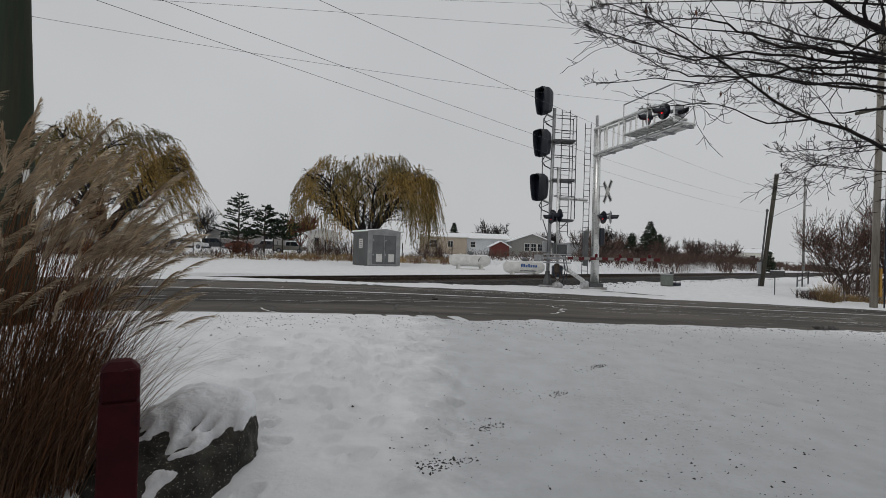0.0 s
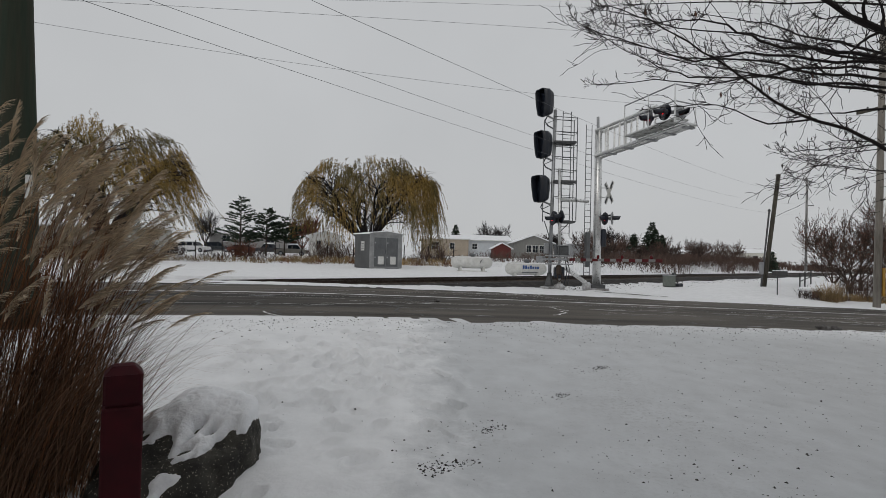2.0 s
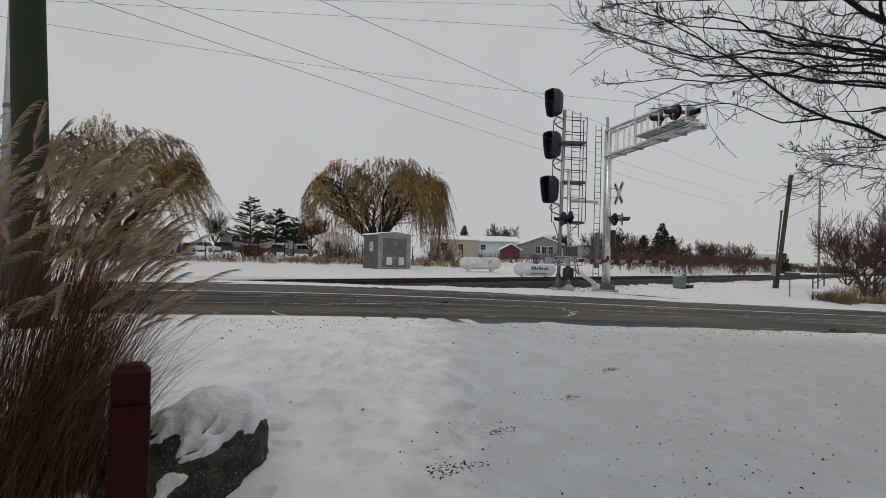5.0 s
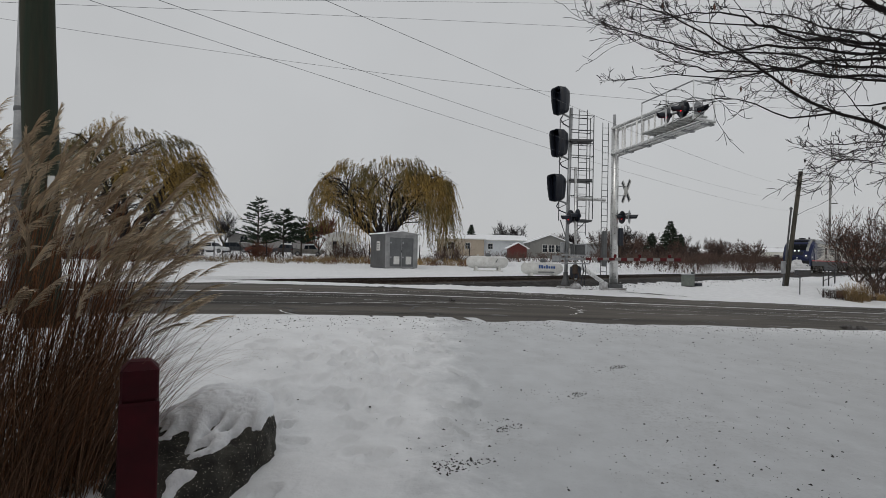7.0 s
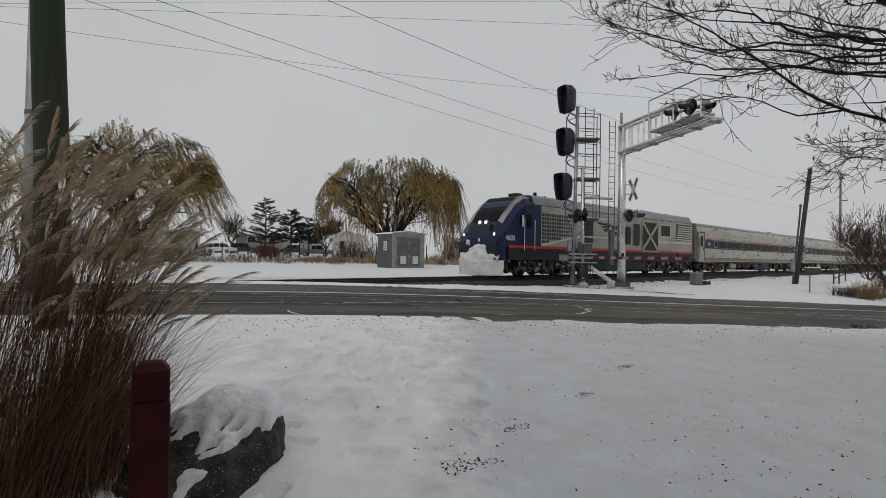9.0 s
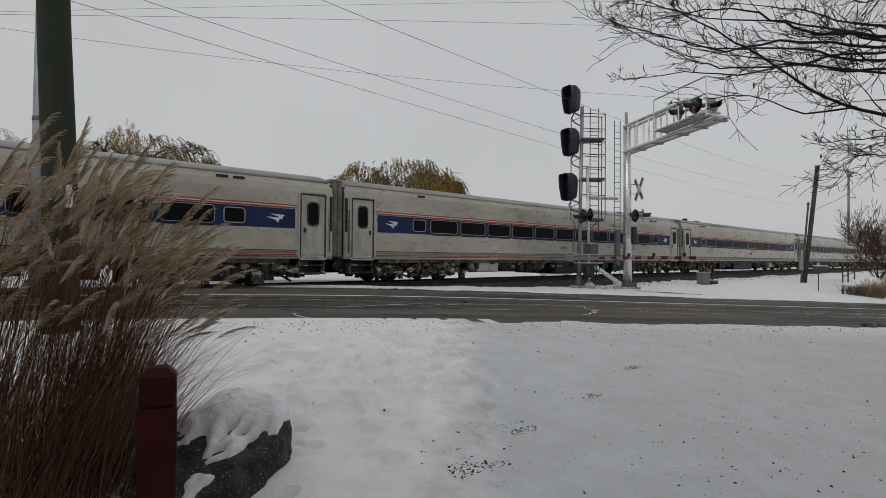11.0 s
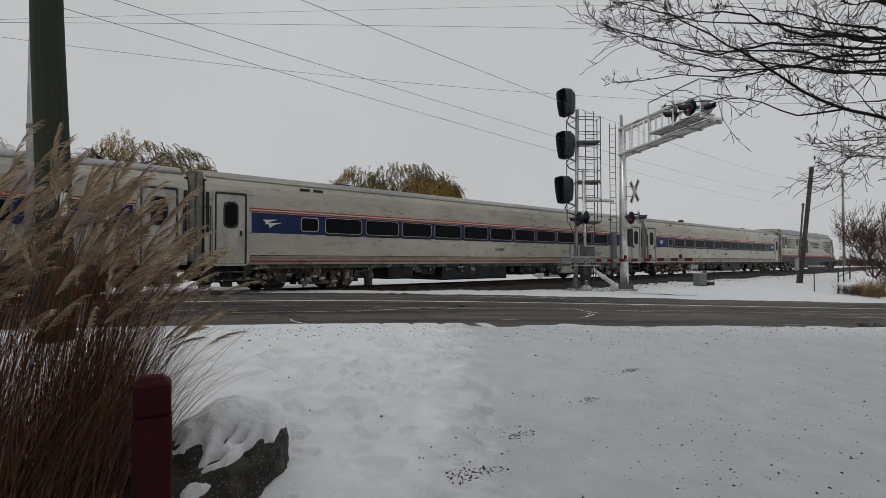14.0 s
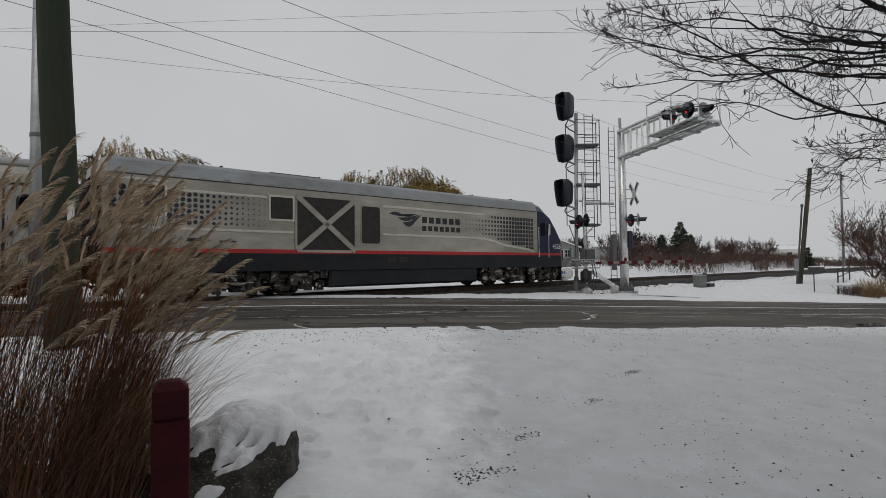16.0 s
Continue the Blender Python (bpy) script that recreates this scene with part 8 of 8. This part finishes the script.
def motions():
    for vehicle, q, back in TRAIN:
        walk(vehicle, [(t, track_pose(front_s(t) + q) @ pose(0, 0, 0, 0, 0, 0 if back else 180)) for t in (0.0, 4.0, 7.0, 8.0, 8.5, 9.0, 9.5, 10.0, 10.5, 11.0, 11.5, 12.0, 13.0, 13.5, 14.0, 14.5, 15.0, 16.0)])
    # the wind: each tuft rocks about its root
    for ob, x, y, k in SWAY:
        rows = [(j * 0.5, pose(x, y, 0, 1.2 * math.sin(1.1 * j + k), 2.2 * math.sin(0.83 * j + 1.7 * k) + 2.0 * smooth_gust(j * 0.5), 0)) for j in range(33)]
        walk(ob, rows)


motions()
